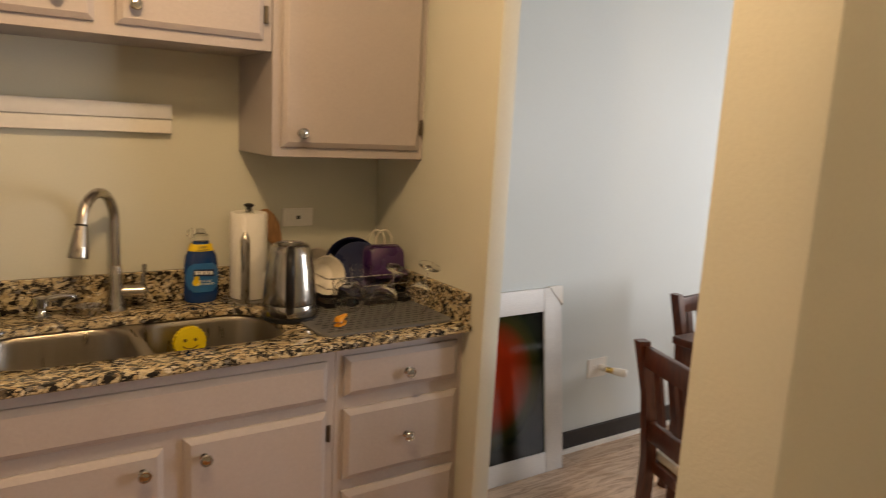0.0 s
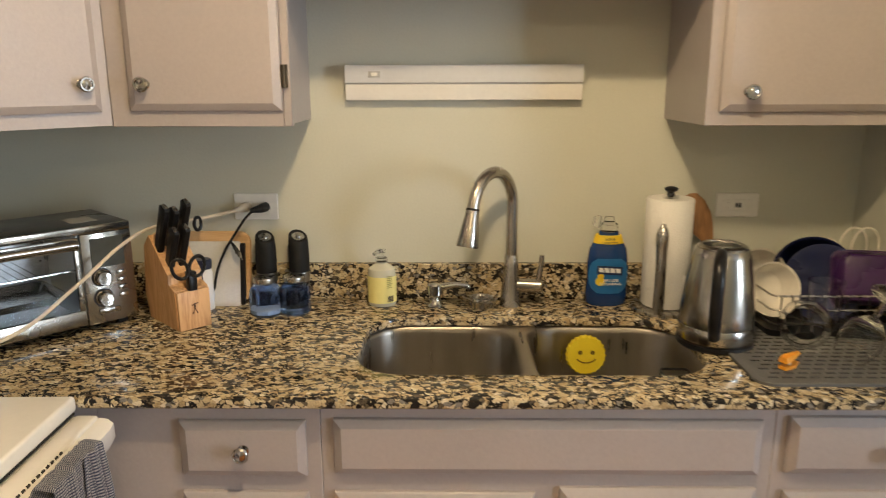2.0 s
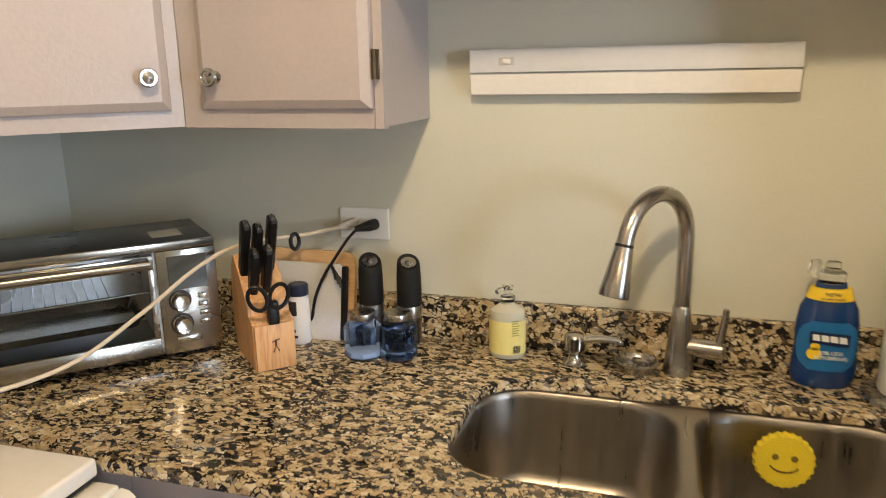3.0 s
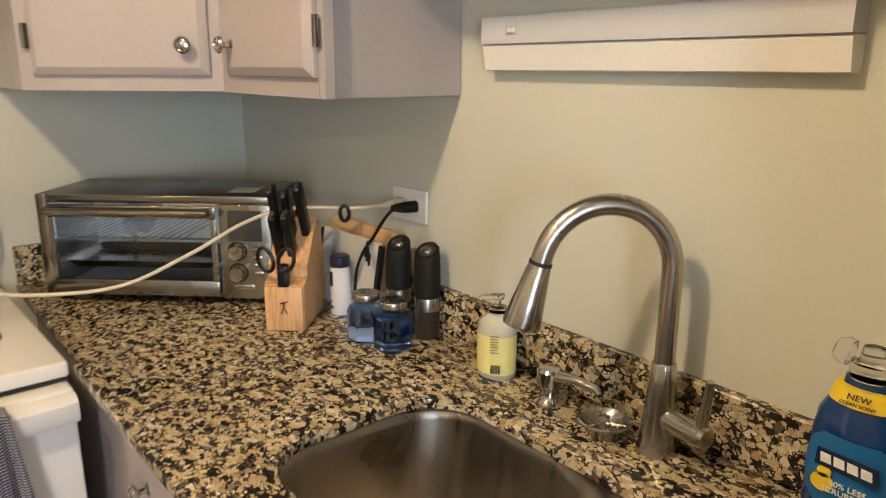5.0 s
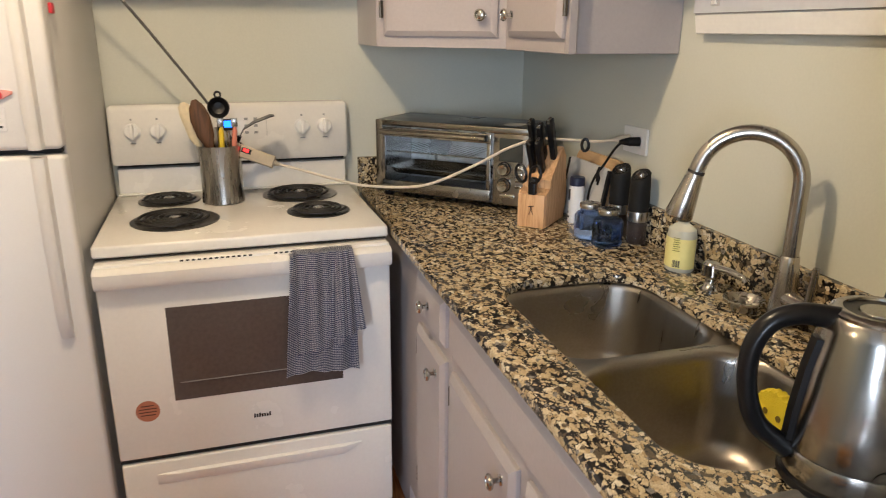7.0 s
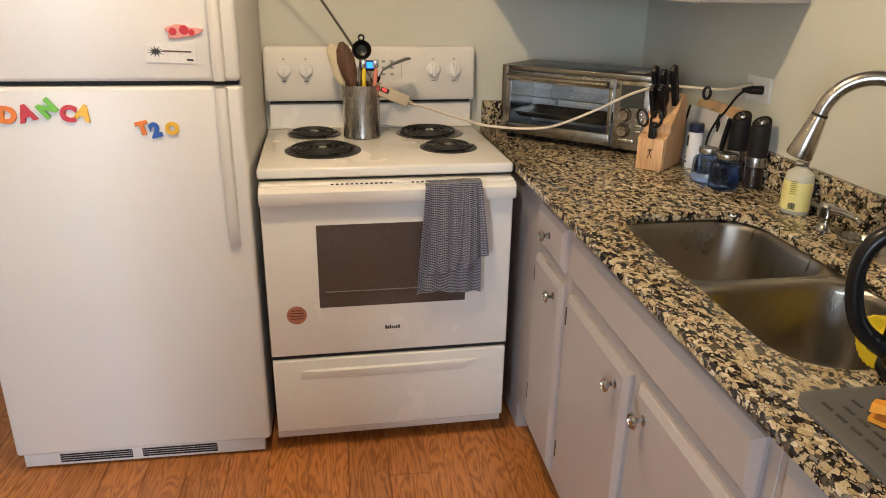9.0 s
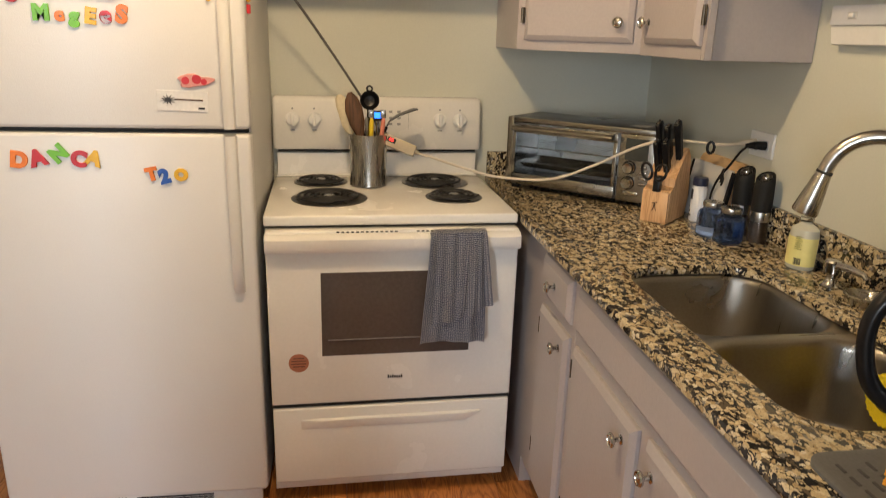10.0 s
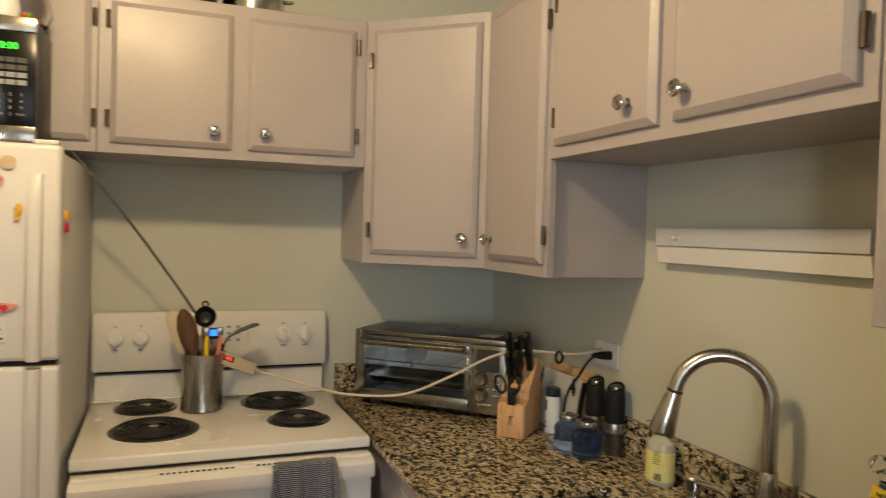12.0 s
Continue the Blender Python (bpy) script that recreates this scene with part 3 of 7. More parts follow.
for ky in (1.117, 1.193, 1.647, 1.722):
    bm = bmesh.new()
    lathe(bm, [(0.026, 0), (0.026, 0.004), (0.021, 0.007), (0.020, 0.016), (0.0, 0.017)], seg=24, m=MP @ pose(ky, 0, 0))
    box(bm, (-0.006, -0.024, 0.008), (0.006, 0.024, 0.030), 0.003, 2, MP @ pose(ky, 0, 0))
    k = part("knob", bm, M_WHITE, stove)
    bm = bmesh.new()
    box(bm, (-0.003, 0.034, 0.0), (0.003, 0.040, 0.0016), m=MP @ pose(ky, 0, 0))
    box(bm, (-0.008, -0.040, 0.0), (0.008, -0.036, 0.0016), m=MP @ pose(ky, 0, 0))
    part("marking", bm, bpy.data.materials.get("grey_print") or material("grey_print", (0.3, 0.3, 0.3), 0.6), k)["kind"] = "stuff"
bm = bmesh.new()
for i in range(3):
    for j in range(2):
        box(bm, (1.460 + j * 0.03, 0.025 - i * 0.022, 0.0008), (1.472 + j * 0.03, 0.033 - i * 0.022, 0.002), m=MP)
box(bm, (1.530, -0.030, 0.0008), (1.531, 0.034, 0.002), m=MP)
part("marking", bm, bpy.data.materials["grey_print"], stove)["kind"] = "stuff"


def burner(x, y, r):
    bm = bmesh.new()
    lathe(bm, [(r * 1.17, 0.9385), (r * 1.17, 0.9405), (r * 1.08, 0.9415), (r * 1.02, 0.940), (r * 0.9, 0.9388), (r * 0.5, 0.9386), (0, 0.9386)], (x, y, 0), 36)
    bowl = part("drip_bowl", bm, M_DRIP, stove, "darkened metal drip bowl")
    pts = []
    turns = 4.6 if r > 0.09 else 3.8
    n = int(turns * 26)
    for i in range(n + 1):
        a = 2 * math.pi * turns * i / n
        q = 0.022 + (r - 0.022) * i / n
        pts.append((x + q * math.cos(a + 2.6), y + q * math.sin(a + 2.6), 0.9485))
    bm = bmesh.new()
    tube(bm, pts, 0.0042 if r > 0.09 else 0.004, 6)
    for k in range(3):
        a = 0.5 + k * 2.094
        tube(bm, [(x, y, 0.9425), (x + r * 1.03 * math.cos(a), y + r * 1.03 * math.sin(a), 0.9425)], 0.002, 5)
    part("coil", bm, M_COIL, bowl, "black spiral heating coil")
    part("medallion", lathe(bmesh.new(), [(0.016, 0.944), (0.016, 0.950), (0.012, 0.9515), (0, 0.9515)], (x, y, 0), 16), M_STEEL, bowl)


burner(-0.552, 1.239, 0.103)
burner(-0.556, 1.643, 0.080)
burner(-0.815, 1.212, 0.080)
burner(-0.798, 1.617, 0.103)

XD = -0.287
bm = bmesh.new()
box(bm, (XF, Y0 + 0.006, 0.353), (XD, Y1 - 0.006, 0.902), 0.006, 3)
door = part("oven_door", bm, M_ENAMEL, stove)
part("window", cube((XD - 0.001, 1.207, 0.513), (XD + 0.0015, 1.655, 0.777), 0.001, 1), M_OVENGLASS, door, "dark tinted oven window")
bm = bmesh.new()
tube(bm, [(XD + 0.0032, 1.225, 0.565), (XD + 0.0032, 1.640, 0.565)], 0.0016, 6)
part("oven_rack", bm, material("rack_grey", (0.20, 0.18, 0.17), 0.6), door)
bm = bmesh.new()
loft(bm, [[Vector((XD + dx, y, z)) for dx, z in ((0, 0.842), (0.024 * k, 0.845), (0.031 * k, 0.858), (0.030 * k, 0.884), (0.018 * k, 0.893), (0, 0.895))] for y, k in ((Y0 + 0.006, 0.85), (Y0 + 0.03, 1.0), (Y1 - 0.03, 1.0), (Y1 - 0.006, 0.85))])
handle = part("handle", bm, M_ENAMEL, door)
bm = bmesh.new()
for i in range(26):
    y = 1.255 + i * 0.014 + (0.05 if i > 12 else 0)
    box(bm, (XD - 0.004, y, 0.8968), (XD + 0.0006, y + 0.008, 0.9005))
part("vent", bm, M_DARK, door)["kind"] = "stuff"
part("seam", cube((XF - 0.004, Y0 + 0.006, 0.9025), (XF - 0.001, Y1 - 0.006, 0.9065)), M_DARK, stove)
part("seam", cube((XF - 0.006, Y0 + 0.006, 0.339), (XD - 0.012, Y1 - 0.006, 0.3525)), M_DARK, stove)
bm = bmesh.new()
box(bm, (XF, Y0 + 0.008, 0.080), (XD, Y1 - 0.008, 0.338), 0.006, 3)
drawer = part("drawer", bm, M_ENAMEL, stove)
bm = bmesh.new()
loft(bm, [[Vector((XD - 0.002 + dx * k, y, z)) for dx, z in ((0, 0.262), (0.013, 0.294), (0.012, 0.299), (0, 0.303))] for y, k in ((1.13, 0.05), (1.19, 1.0), (1.65, 1.0), (1.71, 0.05))])
part("pull", bm, M_ENAMEL, drawer)
bm = bmesh.new()
lathe(bm, [(0.030, 0), (0.030, 0.0008), (0, 0.0008)], seg=28, m=basis((XD, 1.137, 0.493), (0, 1, 0), (1, 0, 0)))
st = part("sticker", bm, material("orange_sticker", (0.42, 0.16, 0.09), 0.5), door, "round orange paper sticker")
bm = bmesh.new()
for i, w in enumerate((0.016, 0.022, 0.022, 0.018)):
    box(bm, (-w, 0.014 - i * 0.009, 0.0009), (w, 0.017 - i * 0.009, 0.0012), m=basis((XD, 1.137, 0.493), (0, 1, 0), (1, 0, 0)))
part("print", bm, material("brown_print", (0.10, 0.03, 0.02), 0.6), st)["kind"] = "stuff"
bm = bmesh.new()
for i in range(7):
    box(bm, (1.404 + i * 0.0068, 0.429, 0), (1.4088 + i * 0.0068, 0.438 if i not in (0, 2, 6) else 0.441, 0.001), m=basis((XD, 0, 0), (0, 1, 0), (1, 0, 0)))
part("badge", bm, M_BLACK, door, "small dark maker's badge")["kind"] = "stuff"

# the stove stands a little askew from the wall
ASKEW = Matrix.Translation((-0.281, 1.4225, 0)) @ Matrix.Rotation(radians(1.4), 4, "Z") @ Matrix.Translation((0.287, -1.4225, 0))
stove.matrix_world = ASKEW @ total(stove)

# ---- refrigerator ----
FY0, FY1, FX = 0.270, 1.030, -0.268
fridge = thing("refrigerator", pose(-0.62, 0.65, 0), "white top freezer refrigerator with magnets on its doors", "refrigerator")
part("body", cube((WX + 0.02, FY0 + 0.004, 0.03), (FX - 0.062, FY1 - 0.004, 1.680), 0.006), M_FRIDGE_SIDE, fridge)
for nm, z0, z1 in (("freezer_door", 1.190, 1.692), ("fridge_door", 0.062, 1.177)):
    bm = bmesh.new()
    box(bm, (FX - 0.058, FY0, z0), (FX, FY1, z1), 0.012, 4)
    dr = part(nm, bm, M_FRIDGE, fridge)
    part("gasket", cube((FX - 0.064, FY0 + 0.01, z0 + 0.012), (FX - 0.058, FY1 - 0.01, z1 - 0.012)), M_DARK, dr)
    h0, h1 = (1.194, 1.622) if z0 > 1 else (0.727, 1.175)
    bm = bmesh.new()
    def hl(z, x, w):
        return [Vector((FX + dx, y, z)) for dx, y in ((0, 0.980 - w), (x, 0.980 - w * 0.9), (x + 0.004, 0.980 - w * 0.5), (x + 0.004, 0.980 + w * 0.5), (x, 0.980 + w * 0.9), (0, 0.980 + w))]
    if z0 > 1:
        seq = [(h0, 0.030), (h0 + 0.10, 0.036), (h1 - 0.08, 0.030), (h1 - 0.02, 0.018), (h1, 0.008)]
    else:
        seq = [(h0, 0.008), (h0 + 0.02, 0.018), (h0 + 0.08, 0.030), (h1 - 0.10, 0.036), (h1, 0.030)]
    loft(bm, [hl(z, x, 0.015) for z, x in seq])
    part("handle", bm, M_FRIDGE, dr)
part("hinge_cover", cube((FX - 0.05, FY1 - 0.06, 1.6925), (FX - 0.01, FY1 - 0.008, 1.703), 0.004), M_WHITE, fridge)
# dark block in place of the shade between the two doors
part("body_gap", cube((FX - 0.060, FY0 + 0.02, 1.178), (FX - 0.03, FY1 - 0.01, 1.189)), M_DARK, fridge)
bm = bmesh.new()
box(bm, (FX - 0.05, FY0 + 0.01, 0.008), (FX - 0.022, FY1 - 0.02, 0.058), 0.003)
gr = part("grille", bm, M_WHITE, fridge)
for a, b in ((0.385, 0.60), (0.63, 0.86)):
    bm = bmesh.new()
    for i in range(4):
        box(bm, (FX - 0.0225, a, 0.018 + i * 0.008), (FX - 0.021, b, 0.0235 + i * 0.008))
    part("slot", bm, M_DARK, gr)["kind"] = "stuff"

# ---- more materials ----
M_CLEAR = clear_material("clear_plastic", (0.95, 0.96, 0.97), 0.05, 1.35)
M_GLASS = clear_material("clear_glass", (1, 1, 1), 0.0, 1.33)
M_SMOKE = clear_material("oven_door_glass", (0.86, 0.89, 0.90), 0.02, 1.25)
M_BLUEGLASS = clear_material("blue_glass", (0.34, 0.45, 0.66), 0.02, 1.3)
M_PAPER = material("paper_towel", (0.82, 0.81, 0.78), 0.9, vary=0.03, scale=30, grain=240, bump=0.5)
M_BLUESOAP = material("blue_dish_soap", (0.003, 0.032, 0.15), 0.12, vary=0.1, bump=0, coat=0.5)
M_LABELBLUE = material("light_blue_label", (0.014, 0.13, 0.36), 0.35, vary=0.08)
M_YELLOW = material("yellow_plastic", (0.80, 0.58, 0.02), 0.5, vary=0.06)
M_SPONGE = material("yellow_sponge", (0.78, 0.62, 0.02), 0.85, vary=0.1, grain=400, bump=0.6)
M_LABELYEL = material("pale_yellow_label", (0.76, 0.70, 0.28), 0.5, vary=0.05)
M_MILKY = clear_material("milky_soap", (0.78, 0.78, 0.66), 0.2, 1.25)
M_MILKY.node_tree.nodes["Principled BSDF"].inputs["Transmission Weight"].default_value = 0.35
M_PRINT = material("dark_print", (0.03, 0.03, 0.035), 0.6)
M_SALT = material("white_salt", (0.78, 0.78, 0.78), 0.7, vary=0.05, grain=500, bump=0.4)
M_PEPPER = material("peppercorns", (0.07, 0.045, 0.03), 0.7, vary=0.6, grain=420, bump=0.8)
M_BOARD = material("grey_cutting_board", (0.55, 0.54, 0.51), 0.55, vary=0.08, grain=200)
M_NAVY = material("navy_glaze", (0.010, 0.014, 0.060), 0.32, vary=0.15, coat=0.1)
M_PURPLE = material("purple_plastic", (0.045, 0.014, 0.075), 0.3, vary=0.15)
M_CREAM = material("cream_ceramic", (0.72, 0.68, 0.60), 0.25, vary=0.04, coat=0.3)
M_MAT = material("grey_rubber_mat", (0.10, 0.10, 0.10), 0.7, vary=0.15, grain=260, bump=0.2)
M_ORANGE = material("orange_plastic", (0.72, 0.30, 0.02), 0.45, vary=0.15)
M_CORD = material("ivory_cord", (0.60, 0.53, 0.43), 0.5, vary=0.05)
M_GREYCORD = material("grey_cord", (0.10, 0.095, 0.09), 0.5, vary=0.1)
M_SPOON = wood_material("dark_spoon_wood", (0.055, 0.026, 0.012), (0.12, 0.056, 0.025), ring=6, stretch=(12, 12, 1), rough=0.55)
M_SPATWOOD = wood_material("spatula_wood", (0.15, 0.07, 0.024), (0.25, 0.125, 0.045), ring=6, stretch=(12, 12, 1), rough=0.55)
M_LIGHTWOOD = wood_material("light_board_wood", (0.48, 0.29, 0.14), (0.60, 0.40, 0.21), ring=6, stretch=(1, 10, 10), rough=0.5)
M_SALMON = material("salmon_plastic", (0.70, 0.24, 0.16), 0.45)
M_LED = material("blue_display", (0.02, 0.20, 1.0), 0.3, glow=2.5)
M_REDLED = material("red_indicator", (1.0, 0.02, 0.015), 0.3, glow=3.0)
M_GREENLED = material("green_clock", (0.06, 1.0, 0.08), 0.3, glow=2.0)
M_TOASTIN = material("oven_cavity", (0.55, 0.57, 0.60), 0.32, 0.7, vary=0.2)


# ---- lamp and outlets on the sink wall ----
t = thing("under_cabinet_lamp", pose(0.40, WY, 1.456), "long white metal strip lamp screwed to the wall", "lamp")
bm = bmesh.new()
pr = [(WY - 0.001, 1.540), (2.412, 1.540), (2.410, 1.536), (2.410, 1.497), (2.417, 1.4955), (2.414, 1.492), (2.421, 1.455), (2.427, 1.453), (WY - 0.001, 1.453)]
loft(bm, [[Vector((x, y, z)) for y, z in pr[:4] + [(WY - 0.001, 1.497)]] for x in (0.099, 0.692)])
# upper half tinted cool grey: the shade on the white lamp is in its colour
body = part("housing", bm, material("lamp_white_shaded", (0.56, 0.575, 0.61), 0.4, vary=0.04), t)
bm = bmesh.new()
loft(bm, [[Vector((x, y, z)) for y, z in [(WY - 0.001, 1.4955), (2.416, 1.4955)] + pr[4:]] for x in (0.099, 0.692)])
part("diffuser", bm, M_WHITE, t, "cream lower cover of the lamp")
bm = cube((0.0995, 2.4115, 1.4958), (0.6915, 2.417, 1.4968))
part("seam", bm, material("grey_seam", (0.35, 0.34, 0.32), 0.6), body)
sw = part("switch_plate", cube((0.157, 2.4085, 1.510), (0.187, 2.4105, 1.525), 0.0008, 1), material("switch_grey", (0.5, 0.5, 0.5), 0.5), t)
part("rocker", cube((0.165, 2.404, 1.513), (0.180, 2.409, 1.522), 0.0015, 2), M_WHITE, sw)


def outlet(x0, x1, z0, z1, y, label, mat=M_WHITE, sockets=2):
    o = thing("wall_outlet", pose((x0 + x1) / 2, y, z0), label, "outlet")
    m = basis((x0, y - 0.0005, z0), (1, 0, 0), (0, -1, 0))
    bm = bmesh.new()
    plate(bm, [p.xy for p in rounded(0, x1 - x0, 0, z1 - z0, 0.004)], 0, 0.006, 0.002, m)
    pl = part("plate", bm, mat, o)
    w, h = x1 - x0, z1 - z0
    for i in range(sockets):
        cx = w * (0.5 + (i - (sockets - 1) / 2) * 0.40)
        bm = bmesh.new()
        plate(bm, [p.xy for p in rounded(cx - 0.018, cx + 0.018, h / 2 - 0.014, h / 2 + 0.014, 0.008)], 0.006, 0.0075, 0.0005, m)
        s = part("socket", bm, mat, pl)
        for dx in (-0.007, 0.007):
            part("slot", box(bmesh.new(), (cx - 0.004, h / 2 + dx - 0.001, 0.0074), (cx + 0.004, h / 2 + dx + 0.001, 0.0078), m=m), M_DARK, s)
    return o, m


outlet(-0.212, -0.096, 1.143, 1.213, WY, "white wall outlet with two plugs in it")
o, m = outlet(1.059, 1.170, 1.150, 1.213, WY, "white wall outlet with a dark safety button")
bm = box(bmesh.new(), (0.030, 0.018, 0.0075), (0.082, 0.046, 0.0095), 0.0008, 1, m)
part("insert", bm, M_WHITE, o)
for i in range(2):
    part("button", box(bmesh.new(), (0.049 + i * 0.008, 0.026, 0.0096), (0.055 + i * 0.008, 0.038, 0.0112), 0.0005, 1, m), M_BLACK, o)

# ---- faucet ----
fx, fy = 0.519, 2.379
t = thing("faucet", pose(fx, fy, CT), "brushed nickel pull-down faucet with a high arched spout", "faucet")
bm = lathe(bmesh.new(), [(0.030, CT), (0.030, CT + 0.004), (0.0275, CT + 0.012), (0.0235, CT + 0.055), (0.0190, CT + 0.105), (0.0168, CT + 0.134), (0.0155, CT + 0.136)], (fx, fy, 0), 32)
part("base", bm, M_NICKEL, t)
sd = Vector((-0.58, -0.815, 0)).normalized()
R0, zt = 0.090, CT + 0.268
pts = [Vector((fx, fy, CT + 0.132)), Vector((fx, fy, CT + 0.20)), Vector((fx, fy, zt - 0.02))]
for i in range(0, 25):
    a = math.pi * i / 24 * 0.935
    pts.append(Vector((fx, fy, zt)) + sd * (R0 - R0 * math.cos(a)) + Vector((0, 0, R0 * math.sin(a))))
pts.append(pts[-1] + (pts[-1] - pts[-2]).normalized() * 0.006)
part("spout", tube(bmesh.new(), pts, 0.0145, 16), M_NICKEL, t)
e, d0 = pts[-1], (pts[-1] - pts[-2]).normalized()
part("joint", tube(bmesh.new(), [e - d0 * 0.002, e + d0 * 0.003], 0.0158, 16), M_DARK, t)
part("spray_head", tube(bmesh.new(), [e + d0 * 0.003, e + d0 * 0.01, e + d0 * 0.052, e + d0 * 0.086, e + d0 * 0.090], [0.0155, 0.0165, 0.022, 0.0265, 0.0255], 20), M_NICKEL, t)
hd = Vector((0.985, -0.17, 0)).normalized()
hub = Vector((fx, fy, CT + 0.055))
piv = part("handle_hub", tube(bmesh.new(), [hub + hd * 0.012, hub + hd * 0.078, hub + hd * 0.083], [0.0175, 0.0180, 0.014], 18), M_NICKEL, t)
part("lever", tube(bmesh.new(), smooth_line([hub + hd * 0.071 + Vector((0, 0, 0.004)), hub + hd * 0.073 + Vector((0, 0, 0.025)), hub + hd * 0.077 + Vector((0, 0, 0.058)), hub + hd * 0.079 + Vector((0, 0, 0.082))], 5), [0.0088 - 0.0002 * i for i in range(16)], 12), M_NICKEL, piv)

# ---- soap pump and strainer ----
t = thing("soap_pump", pose(0.322, 2.368, CT), "chrome built-in soap dispenser pump", "soap dispenser")
part("base", lathe(bmesh.new(), [(0.024, CT), (0.024, CT + 0.004), (0.016, CT + 0.010), (0.012, CT + 0.02), (0.013, CT + 0.030), (0.021, CT + 0.034), (0.021, CT + 0.058), (0.017, CT + 0.063), (0, CT + 0.065)], (0.322, 2.368, 0), 26), M_CHROME, t)
part("spout", tube(bmesh.new(), [(0.334, 2.366, CT + 0.052), (0.372, 2.373, CT + 0.056), (0.406, 2.379, CT + 0.052), (0.411, 2.380, CT + 0.045)], [0.0105, 0.0085, 0.0070, 0.006], 12), M_CHROME, t)
t = thing("sink_strainer", pose(0.442, 2.356, CT), "round steel sink basket strainer", "strainer")
part("basket", lathe(bmesh.new(), [(0.020, CT), (0.026, CT + 0.002), (0.033, CT + 0.018), (0.040, CT + 0.022), (0.0405, CT + 0.025), (0.037, CT + 0.0255), (0.031, CT + 0.020), (0.024, CT + 0.006), (0, CT + 0.005)], (0.442, 2.356, 0), 28), M_STEEL, t)
part("post", lathe(bmesh.new(), [(0.004, CT + 0.005), (0.004, CT + 0.022), (0.009, CT + 0.024), (0.009, CT + 0.028), (0, CT + 0.029)], (0.442, 2.356, 0), 14), M_STEEL, t)
for k in range(3):
    a = k * 2.094 + 0.4
    part("spoke", tube(bmesh.new(), [(0.442, 2.356, CT + 0.020), (0.442 + 0.034 * math.cos(a), 2.356 + 0.034 * math.sin(a), CT + 0.020)], 0.002, 6), M_STEEL, t)


# ---- bottles by the sink ----
def squash(bm, cx, cy, sx, sy, rz=0.0):
    bm.transform(Matrix.Translation((cx, cy, 0)) @ Matrix.Rotation(radians(rz), 4, "Z") @ Matrix.Diagonal((sx, sy, 1, 1)) @ Matrix.Translation((-cx, -cy, 0)))
    return bm


hx, hy = 0.182, 2.384
t = thing("hand_soap_bottle", pose(hx, hy, CT), "clear hand soap bottle with a pale yellow label and pump", "bottle")
bm = lathe(bmesh.new(), [(0.034, CT), (0.037, CT + 0.004), (0.037, CT + 0.082), (0.034, CT + 0.098), (0.020, CT + 0.108), (0.014, CT + 0.111), (0.014, CT + 0.116), (0, CT + 0.116)], (hx, hy, 0), 30)
bt = part("bottle", squash(bm, hx, hy, 1.0, 0.86), M_MILKY, t)
bm = bmesh.new()
ring = [[Vector((hx + 0.0378 * math.cos(radians(a)), hy + 0.0378 * 0.86 * math.sin(radians(a)), z)) for a in range(150, 396, 6)] for z in (CT + 0.010, CT + 0.080)]
loft(bm, ring, False, False, False)
lb = part("label", bm, M_LABELYEL, t, "pale yellow paper label")
ML = basis((hx + 0.0, hy - 0.0273, CT + 0.05), (1, 0, 0), (0, -1, 0))
part("pump_neck", lathe(bmesh.new(), [(0.0155, CT + 0.1160), (0.0155, CT + 0.1261), (0.006, CT + 0.1275), (0.006, CT + 0.1390), (0.011, CT + 0.1405), (0.012, CT + 0.1477), (0, CT + 0.1491)], (hx, hy, 0), 18), M_CLEAR, t)
part("nozzle", tube(bmesh.new(), [(hx, hy, CT + 0.1441), (hx - 0.012, hy - 0.022, CT + 0.1448), (hx - 0.016, hy - 0.030, CT + 0.1419)], 0.005, 8), M_CLEAR, t)
MLb = basis((hx + 0.0240, hy - 0.0268, CT + 0.046), (0.80, 0.62, 0), (0.62, -0.80, 0))
bm = bmesh.new()
for i in range(9):
    box(bm, (-0.008 + i * 0.0019, -0.032, 0), (-0.008 + i * 0.0019 + (0.0012 if i % 3 else 0.0006), -0.016, 0.0006), m=MLb)
part("barcode", bm, M_PRINT, lb)["kind"] = "stuff"
bm = bmesh.new()
for i in range(7):
    box(bm, (-0.010, 0.036 - i * 0.005, 0), (0.006 - 0.003 * (i % 2), 0.0375 - i * 0.005, 0.0006), m=MLb)
part("print", bm, material("olive_print", (0.25, 0.24, 0.05), 0.6), lb)["kind"] = "stuff"

bx, by = 0.770, 2.390
t = thing("dish_soap_bottle", pose(bx, by, CT), "blue dish soap bottle with a clear cap and light blue label", "bottle")
bm = lathe(bmesh.new(), [(0.040, CT), (0.046, CT + 0.006), (0.048, CT + 0.03), (0.045, CT + 0.075), (0.046, CT + 0.115), (0.042, CT + 0.145), (0.030, CT + 0.170), (0.023, CT + 0.182), (0.022, CT + 0.190), (0, CT + 0.190)], (bx, by, 0), 36)
part("bottle", squash(bm, bx, by, 1.0, 0.60), M_BLUESOAP, t)


def wrap(z0, z1, radius, a0, a1, squashy=0.60, n=16, cx=bx, cy=by):
    bm = bmesh.new()
    loops = []
    for j in range(9):
        z = z0 + (z1 - z0) * j / 8
        k = math.sqrt(max(0.0, 1 - ((j - 4) / 4.3) ** 2)) ** 0.7
        mid, half = (a0 + a1) / 2, (a1 - a0) / 2 * k
        loops.append([Vector((cx + radius * math.cos(radians(mid - half + 2 * half * i / n)), cy + radius * squashy * math.sin(radians(mid - half + 2 * half * i / n)), z)) for i in range(n + 1)])
    return loft(bm, loops, False, False, False)


